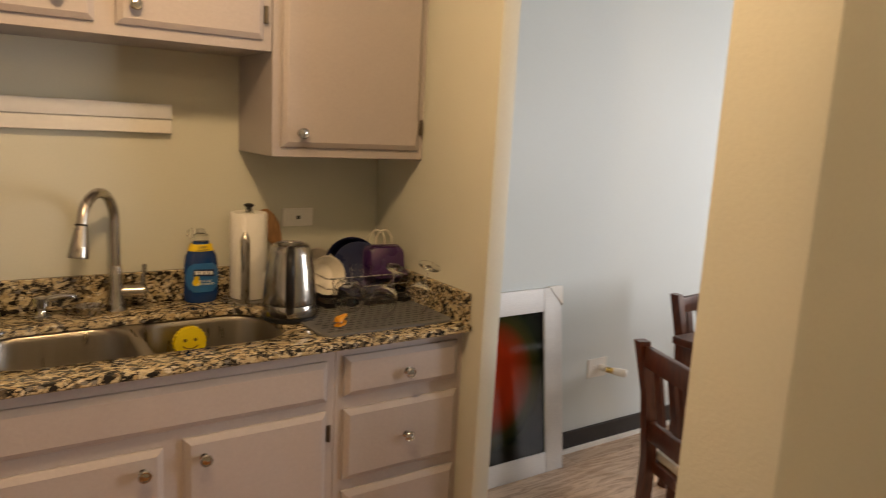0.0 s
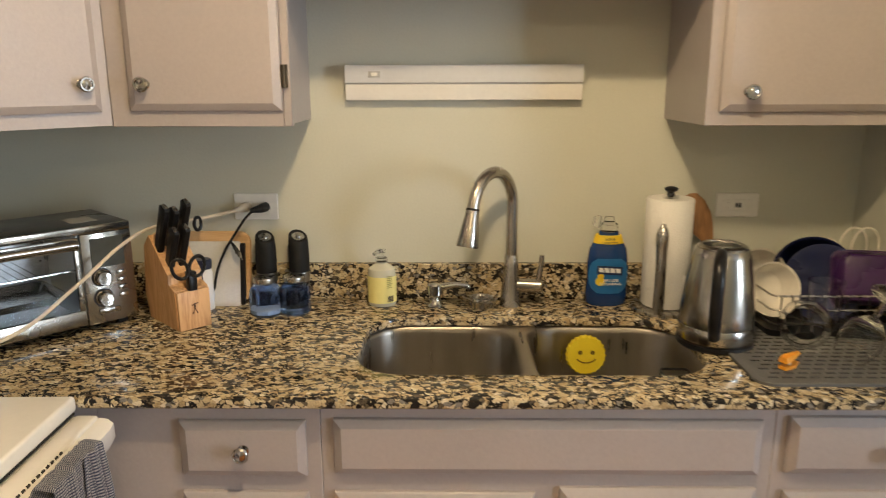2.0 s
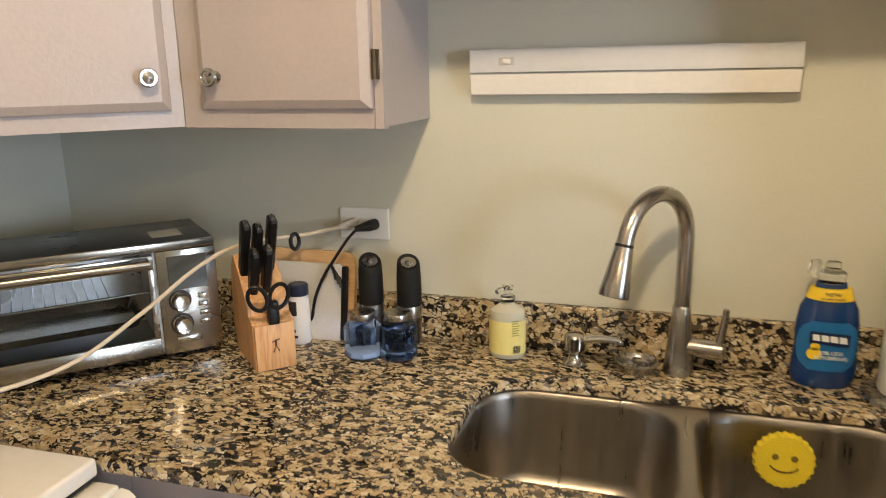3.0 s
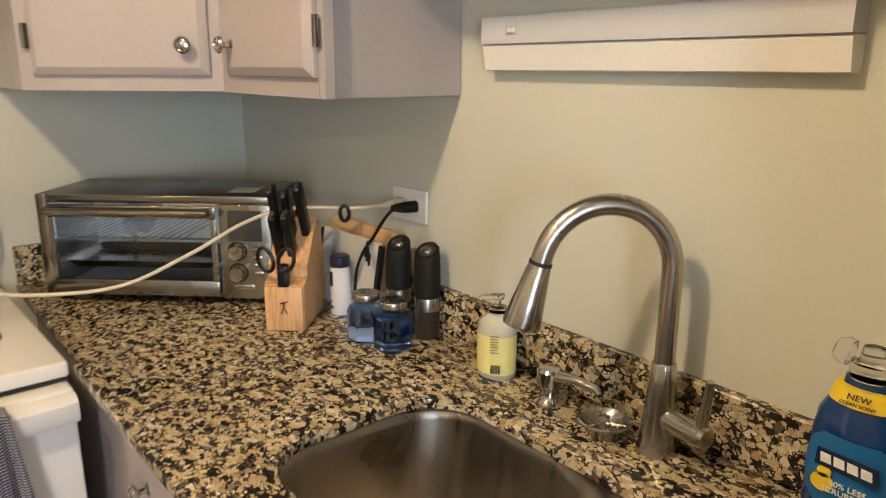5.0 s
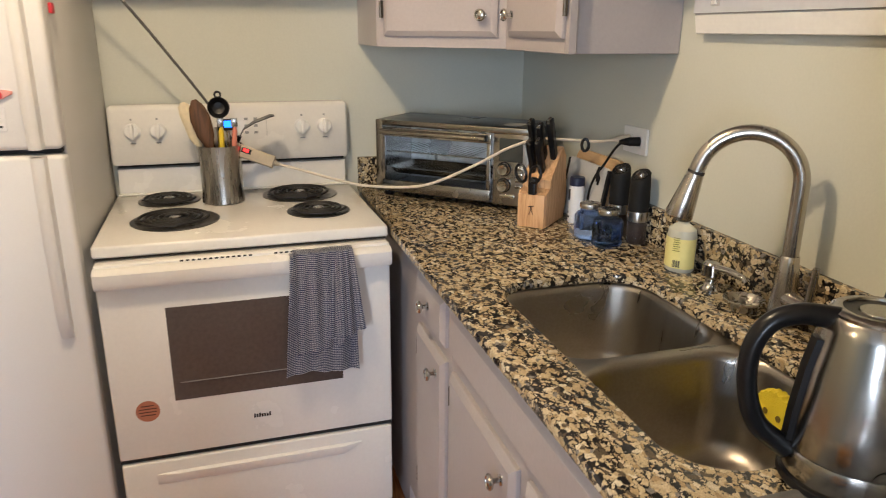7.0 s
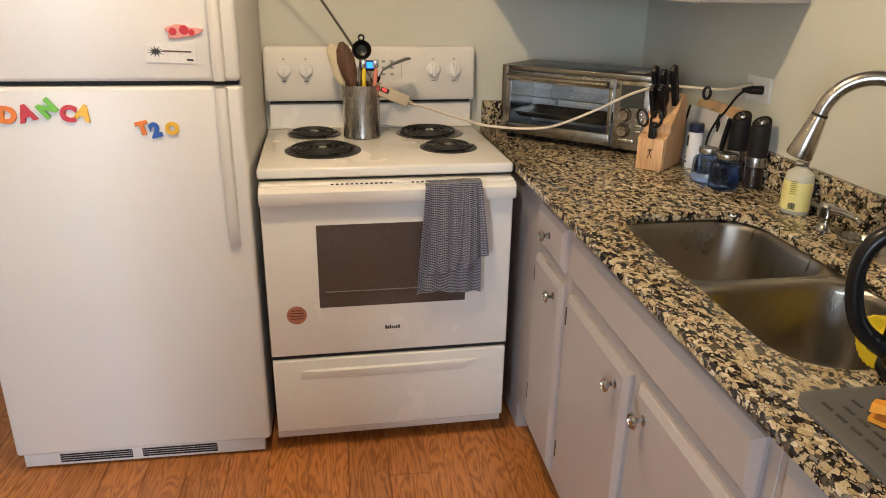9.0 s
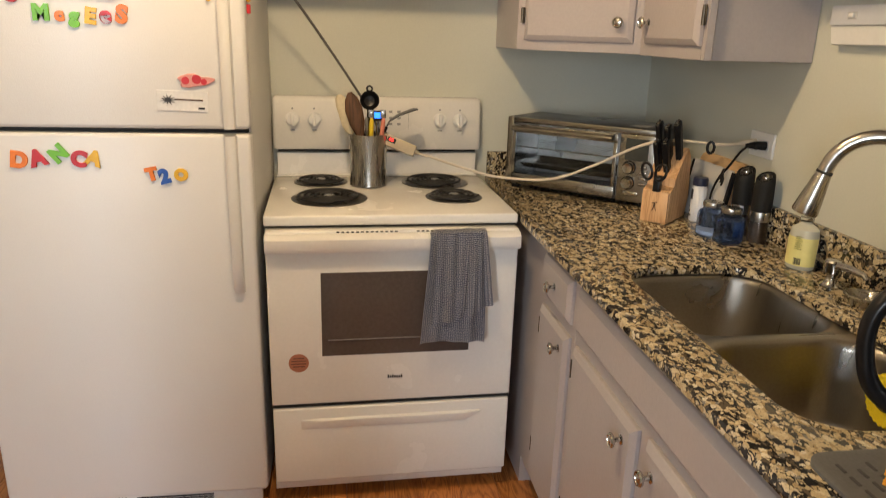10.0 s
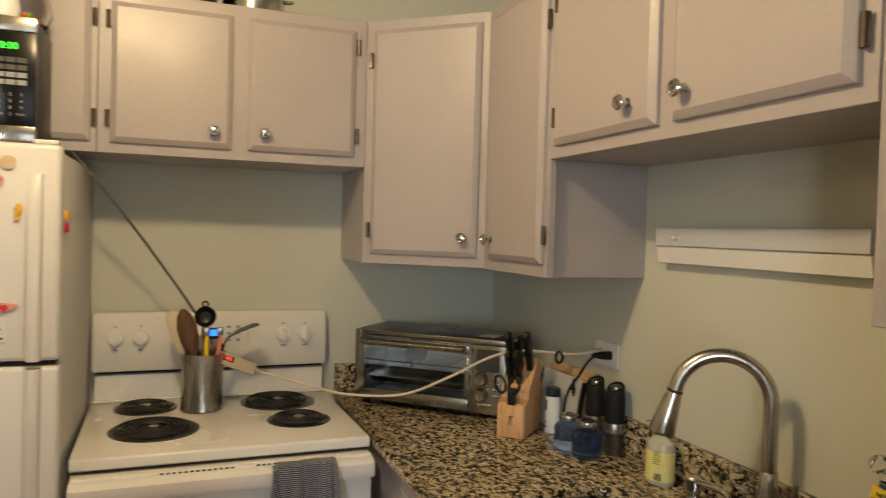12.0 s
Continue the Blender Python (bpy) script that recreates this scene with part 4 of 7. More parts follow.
lb = part("label", wrap(CT + 0.035, CT + 0.125, 0.0487, 205, 335), M_LABELBLUE, t, "light blue oval label")
MF = basis((bx, by - 0.0292, CT + 0.095), (1, 0, 0), (0, -1, 0))
bm = bmesh.new()
plate(bm, [(-0.029, -0.008), (0.028, -0.012), (0.029, 0.010), (-0.028, 0.013)], 0.001, 0.0020, 0, MF)
part("logo_bar", bm, material("navy_logo", (0.008, 0.016, 0.07), 0.4), lb)
bm = bmesh.new()
for i in range(4):
    u = -0.0245 + i * 0.0127
    plate(bm, [(u + 0.001, -0.0045 - 0.06 * u), (u + 0.0114, -0.0051 - 0.06 * u), (u + 0.0100, 0.0058 - 0.06 * u), (u, 0.0066 - 0.06 * u)], 0.0020, 0.0027, 0, MF)
part("logo", bm, material("white_logo", (0.8, 0.8, 0.8), 0.4), lb, "plain white logo blocks")["kind"] = "stuff"
lettering("print", "50% LESS\nSCRUBBING", 0.0090, bpy.data.materials["white_logo"], lb, MF @ pose(0.004, -0.030, 0.0016))
bm = bmesh.new()
lathe(bm, [(0.011, 0), (0.011, 0.0012), (0, 0.0012)], seg=18, m=MF @ pose(-0.020, -0.028, 0.0004))
lathe(bm, [(0.007, 0), (0.007, 0.0012), (0, 0.0012)], seg=14, m=MF @ pose(-0.019, -0.015, 0.0004))
part("picture", bm, M_YELLOW, lb, "small yellow printed shape")
bm = lathe(bmesh.new(), [(0.0345, CT + 0.161), (0.0290, CT + 0.181)], (bx, by, 0), 32)
yb = part("neck_band", squash(bm, bx, by, 1.0, 0.74), M_YELLOW, t, "yellow neck label")
lettering("print", "NEW", 0.0095, M_PRINT, yb, basis((bx, by - 0.0242, CT + 0.173), (1, 0, 0), (0, -0.93, 0.30)))
lettering("print", "CLEAN SCENT", 0.0052, M_PRINT, yb, basis((bx, by - 0.0256, CT + 0.1655), (1, 0, 0), (0, -0.93, 0.30)))
part("cap", lathe(bmesh.new(), [(0.019, CT + 0.190), (0.020, CT + 0.208), (0.012, CT + 0.213), (0.010, CT + 0.226), (0, CT + 0.227)], (bx, by, 0), 20), M_CLEAR, t)
part("flip_lid", lathe(bmesh.new(), [(0.015, -0.006), (0.016, 0.0), (0.012, 0.008), (0, 0.009)], seg=18, m=Matrix.Translation((bx - 0.026, by, CT + 0.214)) @ Matrix.Rotation(radians(-80), 4, "Y")), M_CLEAR, t)

grow = Matrix.Translation((bx, by, CT)) @ Matrix.Diagonal((1.14, 1.06, 1.03, 1)) @ Matrix.Translation((-bx, -by, -CT))
for ob in t.children_recursive:
    ob.data.transform(total(t).inverted() @ grow @ total(t))

# ---- paper towels ----
px, py = 0.911, 2.352
t = thing("paper_towel_holder", pose(px, py, CT), "steel paper towel holder standing on the worktop", "holder")
part("base", lathe(bmesh.new(), [(0.084, CT), (0.084, CT + 0.006), (0.080, CT + 0.009), (0.02, CT + 0.011), (0, CT + 0.011)], (px, py, 0), 40), M_STEEL, t)
part("rod", lathe(bmesh.new(), [(0.006, CT + 0.010), (0.006, CT + 0.300)], (px, py, 0), 12), M_STEEL, t)
part("finial", lathe(bmesh.new(), [(0.008, CT + 0.291), (0.010, CT + 0.296), (0.007, CT + 0.302), (0.016, CT + 0.308), (0.017, CT + 0.312), (0.010, CT + 0.316), (0, CT + 0.317)], (px, py, 0), 20), M_BLACK, t)
ax, ay = px - 0.034, py - 0.070
part("arm", tube(bmesh.new(), smooth_line([(ax, ay, CT + 0.009), (ax, ay - 0.002, CT + 0.11), (ax, ay + 0.002, CT + 0.185), (ax + 0.002, ay + 0.006, CT + 0.235)], 5), [0.013] * 10 + [0.0145, 0.015, 0.015, 0.013, 0.009, 0.004], 12), M_STEEL, t)
t = thing("paper_towel_roll", pose(px, py, CT + 0.0125), "white paper towel roll on the steel holder", "paper towels")
bm = bmesh.new()
lp = []
for r, z in ((0.020, 0.0125), (0.0555, 0.0125), (0.058, 0.016), (0.058, 0.284), (0.0555, 0.288), (0.020, 0.288), (0.019, 0.27)):
    lp.append([Vector((px + r * (1 + 0.012 * math.sin(3 * a + 0.6)) * math.cos(a), py + r * (1 + 0.012 * math.sin(3 * a + 0.6)) * math.sin(a), CT + z)) for a in [2 * math.pi * i / 40 for i in range(40)]])
loft(bm, lp, False, True)
roll = part("roll", bm, M_PAPER, t)
bm = bmesh.new()
flap = []
for z in (CT + 0.014, CT + 0.05, CT + 0.10):
    flap.append([Vector((px + 0.030 + 0.034 * k, py - 0.050 + 0.030 * k * k + 0.004 * math.sin(9 * z + 5 * k), z)) for k in (0, 0.2, 0.4, 0.6, 0.8, 1.0)])
loft(bm, flap, False, False, False)
part("loose_sheet", bm, M_PAPER, roll)

# ---- kettle ----
M_KETTLE = material("polished_steel", (0.44, 0.42, 0.39), 0.21, 1.0, vary=0.06, scale=8, grain=140, bump=0.012, stretch=(9, 9, 1), spread=0.05)
kx, ky = 0.955, 2.106
t = thing("electric_kettle", pose(kx, ky, CT), "brushed steel cordless electric kettle with a black handle", "kettle")
part("base", lathe(bmesh.new(), [(0.076, CT), (0.079, CT + 0.004), (0.078, CT + 0.012), (0.070, CT + 0.014), (0, CT + 0.014)], (kx, ky, 0), 40), M_BLACK, t)
part("foot_band", lathe(bmesh.new(), [(0.0745, CT + 0.0145), (0.0755, CT + 0.018), (0.0755, CT + 0.046), (0.0745, CT + 0.048)], (kx, ky, 0), 40), M_KETTLE, t)
part("seam", lathe(bmesh.new(), [(0.0735, CT + 0.0475), (0.0735, CT + 0.0505)], (kx, ky, 0), 40), M_DARK, t)
part("body", lathe(bmesh.new(), [(0.0755, CT + 0.050), (0.0760, CT + 0.054), (0.0735, CT + 0.095), (0.067, CT + 0.150), (0.058, CT + 0.196), (0.0535, CT + 0.212), (0.051, CT + 0.214)], (kx, ky, 0), 44), M_KETTLE, t)
lid = part("lid", lathe(bmesh.new(), [(0.0505, CT + 0.210), (0.0505, CT + 0.217), (0.044, CT + 0.221), (0.038, CT + 0.2205), (0.036, CT + 0.215), (0.023, CT + 0.2145), (0.021, CT + 0.219), (0, CT + 0.220)], (kx, ky, 0), 36), M_KETTLE, t)
part("lid_well", lathe(bmesh.new(), [(0.037, CT + 0.2162), (0.037, CT + 0.2178), (0.0225, CT + 0.2178), (0.0225, CT + 0.2162)], (kx, ky, 0), 32), M_BLACK, lid)
hdir = Vector((-0.37, -0.93, 0)).normalized()
def kp(r, z):
    return Vector((kx, ky, CT + z)) + hdir * r
hp = smooth_line([kp(0.044, 0.208), kp(0.082, 0.212), kp(0.114, 0.200), kp(0.131, 0.165), kp(0.129, 0.115), kp(0.112, 0.070), kp(0.075, 0.040)], 6)
bm = bmesh.new()
lps = []
for i, p in enumerate(hp):
    tg = (hp[min(i + 1, len(hp) - 1)] - hp[max(i - 1, 0)]).normalized()
    s_ = tg.cross(hdir).normalized() if abs(tg.dot(hdir)) < 0.99 else Vector((1, 0, 0))
    s_ = Vector((-hdir.y, hdir.x, 0))
    n_ = tg.cross(s_).normalized()
    w, h = 0.0125, 0.0140 - 0.003 * math.sin(math.pi * i / len(hp))
    lps.append([p + s_ * w * math.cos(a) + n_ * h * math.sin(a) for a in [2 * math.pi * k / 12 for k in range(12)]])
loft(bm, lps)
hnd = part("handle", bm, M_BLACK, t)
bm = bmesh.new()
lw = [[Vector((kx, ky, CT + z)) + hdir * (r + q) + Vector((-hdir.y, hdir.x, 0)) * w for w, q in ((-0.011, 0), (-0.008, 0.006), (0.008, 0.006), (0.011, 0))] for z, r in ((0.056, 0.075), (0.095, 0.0725), (0.150, 0.066), (0.185, 0.059))]
loft(bm, lw)
part("water_gauge", bm, M_BLACK, t, "dark water level strip")
bm = bmesh.new()
sp = []
for z, r, w in ((0.170, 0.060, 0.006), (0.190, 0.066, 0.014), (0.207, 0.074, 0.018), (0.213, 0.075, 0.018)):
    sp.append([Vector((kx, ky, CT + z)) - hdir * (0.045 + (r - 0.045) * q) + Vector((-hdir.y, hdir.x, 0)) * w * k for q, k in ((0, -1), (0.6, -0.8), (1, 0), (0.6, 0.8), (0, 1))])
loft(bm, sp)
part("spout", bm, M_KETTLE, t)

grow = Matrix.Translation((kx, ky, CT)) @ Matrix.Diagonal((1.05, 1.05, 1.03, 1)) @ Matrix.Translation((-kx, -ky, -CT))
for ob in t.children_recursive:
    ob.data.transform(total(t).inverted() @ grow @ total(t))

# wooden spatula behind the kettle
t = thing("wooden_spatula", pose(1.10, 2.39, CT), "brown wooden spatula leaning on the wall", "spatula")
m = Matrix.Translation((1.118, 2.395, CT + 0.001)) @ Matrix.Rotation(radians(-27), 4, "Y") @ Matrix.Rotation(radians(-5), 4, "X")
bm = bmesh.new()
loft(bm, [[m @ Vector((w * c, 0.005 * s, z)) for c, s in ((-1, -0.4), (-0.6, -1), (0.6, -1), (1, -0.4), (1, 0.4), (0.6, 1), (-0.6, 1), (-1, 0.4))] for z, w in ((0, 0.008), (0.10, 0.008), (0.18, 0.011), (0.215, 0.026), (0.25, 0.036), (0.285, 0.035), (0.312, 0.024), (0.318, 0.010))])
part("blade", bm, M_SPATWOOD, t)

# ---- drying mat, rack and dishes ----
mx0, mx1, my0, my1 = 0.958, 1.400, 1.868, 2.405
t = thing("drying_mat", pose(1.2, 2.1, CT), "dark grey ribbed rubber drying mat on the worktop", "mat")
bm = bmesh.new()
loft(bm, [rounded(mx0, mx1, my0, my1, 0.035, CT + 0.0005), rounded(mx0, mx1, my0, my1, 0.035, CT + 0.006), rounded(mx0 + 0.004, mx1 - 0.004, my0 + 0.004, my1 - 0.004, 0.033, CT + 0.0075), rounded(mx0 + 0.012, mx1 - 0.012, my0 + 0.012, my1 - 0.012, 0.028, CT + 0.0055)])
mat_ = part("pad", bm, M_MAT, t)
bm = bmesh.new()
rnd = random.Random(8)
for i in range(24):
    for j in range(14):
        x, y = mx0 + 0.03 + j * 0.0275 + 0.013 * (i % 2), my0 + 0.03 + i * 0.0215
        if x < mx1 - 0.03:
            box(bm, (x, y, CT + 0.005), (x + 0.018, y + 0.004, CT + 0.0072))
part("rib", bm, material("mat_rib", (0.045, 0.045, 0.047), 0.7), mat_)["kind"] = "stuff"

t = thing("dish_rack", pose(1.25, 2.23, CT), "black wire dish rack standing on the drying mat", "dish rack")
rx0, rx1, ry0, ry1, rz = 1.085, 1.395, 2.125, 2.385, CT + 0.0075
bm = bmesh.new()
loft(bm, [rounded(rx0, rx1, ry0, ry1, 0.02, rz), rounded(rx0 - 0.006, rx1 + 0.006, ry0 - 0.006, ry1 + 0.006, 0.024, rz + 0.016), rounded(rx0 - 0.003, rx1 + 0.003, ry0 - 0.003, ry1 + 0.003, 0.022, rz + 0.016), rounded(rx0 + 0.003, rx1 - 0.003, ry0 + 0.003, ry1 - 0.003, 0.018, rz + 0.003)])
part("tray", bm, M_BLACK, t)
for z in (0.030, 0.062, 0.095):
    lp = rounded(rx0, rx1, ry0, ry1, 0.02, rz + z)
    part("rail", tube(bmesh.new(), lp + [lp[0]], 0.0025, 6), M_STEEL if z > 0.05 else M_RUBBER, t)
for i in range(12):
    x = rx0 + 0.02 + i * 0.0245
    for y in (ry0, ry1):
        part("upright", tube(bmesh.new(), [(x, y, rz + 0.016), (x, y, rz + 0.095)], 0.0018, 6), M_RUBBER, t)
    part("tine", tube(bmesh.new(), [(x, ry0 + 0.01, rz + 0.022), (x, (ry0 + ry1) / 2, rz + 0.022), (x, (ry0 + ry1) / 2 + 0.004, rz + 0.075)], 0.0018, 6), M_RUBBER, t)


def dish(name, label, category, profile, mat, m, seg=32, group=""):
    o = thing(name, Matrix.Translation(m.translation), label, category, group)
    part("body", lathe(bmesh.new(), profile, seg=seg, m=m), mat, o)
    return o


def turn(x, y, z, ax, ay, az=0):
    return pose(x, y, z, ax, ay, az)


BOWL = [(0, 0), (0.03, 0.0), (0.05, 0.012), (0.066, 0.035), (0.074, 0.062), (0.076, 0.064), (0.071, 0.061), (0.062, 0.036), (0.046, 0.016), (0, 0.006)]
PLATE = [(0, 0), (0.05, 0), (0.075, 0.006), (0.098, 0.018), (0.102, 0.021), (0.097, 0.0215), (0.073, 0.010), (0, 0.005)]
TUMBLER = [(0, 0), (0.030, 0), (0.033, 0.004), (0.038, 0.09), (0.039, 0.1), (0.0365, 0.1), (0.0345, 0.06), (0.030, 0.010), (0, 0.009)]
dish("cereal_bowl", "cream ceramic bowl tilted in the dish rack", "bowl", [(r * 0.84, z * 0.84) for r, z in BOWL], M_CREAM, turn(1.104, 2.225, rz + 0.084, 76, 0, 4), group="dishes in the rack")
dish("cereal_bowl", "cream ceramic bowl tilted in the dish rack", "bowl", BOWL, M_CREAM, turn(1.110, 2.345, rz + 0.080, 80, 0, 12), group="dishes in the rack")
dish("dinner_plate", "dark navy plate standing in the dish rack", "plate", [(r * 0.90, z) for r, z in PLATE], M_NAVY, turn(1.246, 2.235, rz + 0.094, 72, 0, -10), group="dishes in the rack")
dish("serving_bowl", "large navy bowl standing in the dish rack", "bowl", [(r * 1.22, z * 1.2) for r, z in BOWL], M_NAVY, turn(1.262, 2.330, rz + 0.100, 84, 0, -20), group="dishes in the rack")
o = thing("food_container", pose(1.30, 2.25, rz + 0.02), "dark purple plastic container drying on its side", "container", "dishes in the rack")
bm = bmesh.new()
m = pose(1.316, 2.155, rz + 0.128, -104, 0, -12) @ Matrix.Scale(0.86, 4)
loft(bm, [[m @ p for p in rounded(-a, a, -b, b, 0.03, z)] for a, b, z in ((0.064, 0.058, 0.0), (0.068, 0.062, 0.004), (0.078, 0.072, 0.065), (0.081, 0.075, 0.066), (0.081, 0.075, 0.070), (0.074, 0.068, 0.069), (0.064, 0.058, 0.008))])
part("tub", bm, M_PURPLE, o)
for i, (x, y) in enumerate(((1.305, 2.365), (1.325, 2.362))):
    o = thing("mug", pose(x, y, rz + 0.02), "cream mug resting behind the dark dishes", "mug", "dishes in the rack")
    part("body", lathe(bmesh.new(), [(0.036, 0.0), (0.040, 0.004), (0.040, 0.09), (0.037, 0.094), (0, 0.094)], (x, y - 0.0, rz + 0.022), 26), M_CREAM, o)
    part("handle", tube(bmesh.new(), [(x + 0.012 + 0.026 * math.cos(a), y - 0.012, rz + 0.140 + 0.034 * math.sin(a)) for a in [math.pi * (-0.25 + 1.5 * k / 12) for k in range(13)]], 0.0045, 8), M_CREAM, o)
    break
o = thing("whisk", pose(1.37, 2.33, rz), "pale wire whisk standing behind the dishes", "whisk", "dishes in the rack")
for k in range(2):
    x = 1.362 + 0.030 * k
    part("loop", tube(bmesh.new(), [(x + 0.034 * math.cos(a), 2.325, rz + 0.160 + 0.050 * math.sin(a)) for a in [math.pi * (-0.15 + 1.3 * q / 14) for q in range(15)]], 0.003, 6), M_CREAM, o)
part("handle", tube(bmesh.new(), [(1.378, 2.325, rz + 0.004), (1.378, 2.325, rz + 0.150)], 0.007, 8), M_CREAM, o)

GL = "drying glasses"
def glass(label, profile, m, group=GL):
    o = dish("drinking_glass", label, "glass", profile, M_GLASS, m, 30, group)
    o.children[0].visible_shadow = False
    return o
GLOBE = [(0, 0), (0.020, 0.001), (0.040, 0.012), (0.052, 0.036), (0.053, 0.058), (0.047, 0.082), (0.038, 0.098), (0.0365, 0.098), (0.0455, 0.081), (0.0515, 0.058), (0.0505, 0.037), (0.039, 0.014), (0, 0.003)]
glass("round stemless glass lying on the drying mat", GLOBE, pose(1.140, 2.075, rz + 0.054, 80, 0, -30))
GOBLET = [(0, 0.086), (0.016, 0.083), (0.034, 0.067), (0.0412, 0.040), (0.0392, 0.020), (0.0328, 0.0), (0.0345, 0.0), (0.0408, 0.020), (0.0428, 0.040), (0.0355, 0.070), (0.018, 0.089), (0.0055, 0.100), (0.0045, 0.138), (0.010, 0.149), (0.034, 0.1545), (0.0348, 0.157), (0, 0.158)]
glass("stemmed glass upside down on the drying mat", GOBLET, pose(1.318, 1.985, rz + 0.013, 20, 7, 0))
glass("stemmed glass upside down on the drying mat", GOBLET, pose(1.196, 1.990, rz + 0.014, 22, 10, 0))
glass("clear tumbler standing in the dish rack", TUMBLER, pose(1.215, 2.150, rz + 0.024, 0, 0, 0))

o = thing("bag_clip", pose(1.050, 1.948, rz), "small orange plastic clip on the mat", "clip")
m = Matrix.Translation((1.050, 1.948, rz)) @ Matrix.Rotation(radians(35), 4, "Z") @ Matrix.Scale(0.80, 4)
bm = bmesh.new()
loft(bm, [[m @ Vector((x, y, z)) for y, z in ((-w, h0), (w, h0), (w, h1), (-w, h1))] for x, w, h0, h1 in ((-0.030, 0.010, 0, 0.008), (-0.008, 0.013, 0.0, 0.008), (0.012, 0.012, 0, 0.007), (0.034, 0.006, 0.004, 0.009))])
jaw = part("lower_jaw", bm, M_ORANGE, o)
bm = bmesh.new()
loft(bm, [[m @ Vector((x, y, z)) for y, z in ((-w, h0), (w, h0), (w * 0.7, h1), (-w * 0.7, h1))] for x, w, h0, h1 in ((-0.030, 0.013, 0.018, 0.032), (-0.010, 0.014, 0.022, 0.036), (0.012, 0.010, 0.026, 0.034), (0.036, 0.006, 0.030, 0.035))])
part("upper_jaw", bm, M_ORANGE, o)
part("spring", tube(bmesh.new(), [m @ Vector((-0.004, 0.0, 0.006)), m @ Vector((0.006, 0.0, 0.028))], 0.004, 8), M_STEEL, o)

# ---- in the sink ----
o = thing("smiley_sponge", pose(0.694, 2.245, 0.80), "round yellow scrub sponge with a smiling face", "sponge")
mS = basis((0.694, 2.238, 0.846), (1, 0, 0), (0, -1, 0.06))
bm = bmesh.new()
n = 72
def rim(r, z):
    return [mS @ Vector(((r + (0.0028 if i % 3 == 0 else 0)) * math.cos(2 * math.pi * i / n), (r + (0.0028 if i % 3 == 0 else 0)) * math.sin(2 * math.pi * i / n), z)) for i in range(n)]
loft(bm, [rim(0.045, -0.008), rim(0.047, -0.004), rim(0.047, 0.010), rim(0.045, 0.013)])
part("pad", bm, M_SPONGE, o)
dk = material("sponge_hole", (0.16, 0.11, 0.01), 0.9)
for ex in (-0.015, 0.015):
    part("eye", lathe(bmesh.new(), [(0.0055, 0.0128), (0.0055, 0.0138), (0, 0.0138)], seg=14, m=mS @ pose(ex, 0.008, 0)), dk, o)
part("mouth", tube(bmesh.new(), [mS @ Vector((0.024 * math.cos(a), -0.002 + 0.016 * math.sin(a), 0.0132)) for a in [math.pi * (1.12 + 0.76 * k / 10) for k in range(11)]], 0.0018, 6), dk, o)
o = thing("sink_caddy", pose(0.89, 2.03, 0.80), "black wire sink caddy holding a green scrubber", "caddy")
for z in (0.800, 0.862):
    lp = rounded(0.838, 0.902, 1.962, 2.110, 0.012, z)
    part("rail", tube(bmesh.new(), lp + [lp[0]], 0.0028, 6), M_BLACK, o)
for i in range(7):
    y = 1.975 + i * 0.0205
    part("wire", tube(bmesh.new(), [(0.838, y, 0.862), (0.838, y, 0.800), (0.902, y, 0.800), (0.902, y, 0.862)], 0.0018, 6), M_BLACK, o)
o = thing("scrub_sponge", pose(0.87, 2.03, 0.803), "dark green scrub sponge in the sink caddy", "sponge")
part("pad", cube((0.847, 1.975, 0.8035), (0.893, 2.085, 0.845), 0.006), material("green_scrub", (0.02, 0.09, 0.04), 0.9, vary=0.3, grain=400, bump=0.6), o)

# ---- corner things ----
# toaster oven, turned towards the sink
tu = Vector((0.676, 0.737, 0)).normalized()
tn = Vector((tu.y, -tu.x, 0))
MT = basis(Vector((-0.768, 1.858, CT)), tu, tn)     # x along the front, y up, z out of the front
TW, TH, TD = 0.532, 0.236, 0.226
t = thing("toaster_oven", MT @ pose(TW / 2, 0, -TD / 2) @ pose(0, 0, 0, -90), "brushed steel countertop toaster oven with a glass door", "toaster oven")
Z0 = 0.016
def tb(lo, hi, bev=0.0, seg=2):
    return box(bmesh.new(), lo, hi, bev, seg, MT)
for ux in (0.03, TW - 0.03):
    for dz in (-0.03, -TD + 0.03):
        part("foot", tb((ux - 0.012, 0, dz - 0.012), (ux + 0.012, Z0 + 0.002, dz + 0.012), 0.002), M_BLACK, t)
DWR = 0.410                                       # door's right edge
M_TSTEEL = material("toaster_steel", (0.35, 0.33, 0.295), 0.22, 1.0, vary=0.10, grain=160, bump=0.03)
# darker steel copy: corner shade put into top, bottom and right side
M_TSTEEL_DIM = material("toaster_steel_dim", (0.10, 0.095, 0.09), 0.34, 0.9, vary=0.15, grain=160)
part("top_panel", tb((0, Z0 + TH - 0.006, -TD), (TW, Z0 + TH, -0.004), 0.002), M_TSTEEL_DIM, t)
part("bottom_panel", tb((0, Z0, -TD), (TW, Z0 + 0.012, -0.004), 0.002), M_TSTEEL_DIM, t)
part("side_panel", tb((0, Z0 + 0.0125, -TD), (0.010, Z0 + TH - 0.0065, -0.004)), M_TSTEEL, t)
part("side_panel", tb((TW - 0.010, Z0 + 0.0125, -TD), (TW, Z0 + TH - 0.0065, -0.004)), M_TSTEEL_DIM, t)
part("back_panel", tb((0.0105, Z0 + 0.0125, -TD), (TW - 0.0105, Z0 + TH - 0.0065, -TD + 0.006)), M_TOASTIN, t)
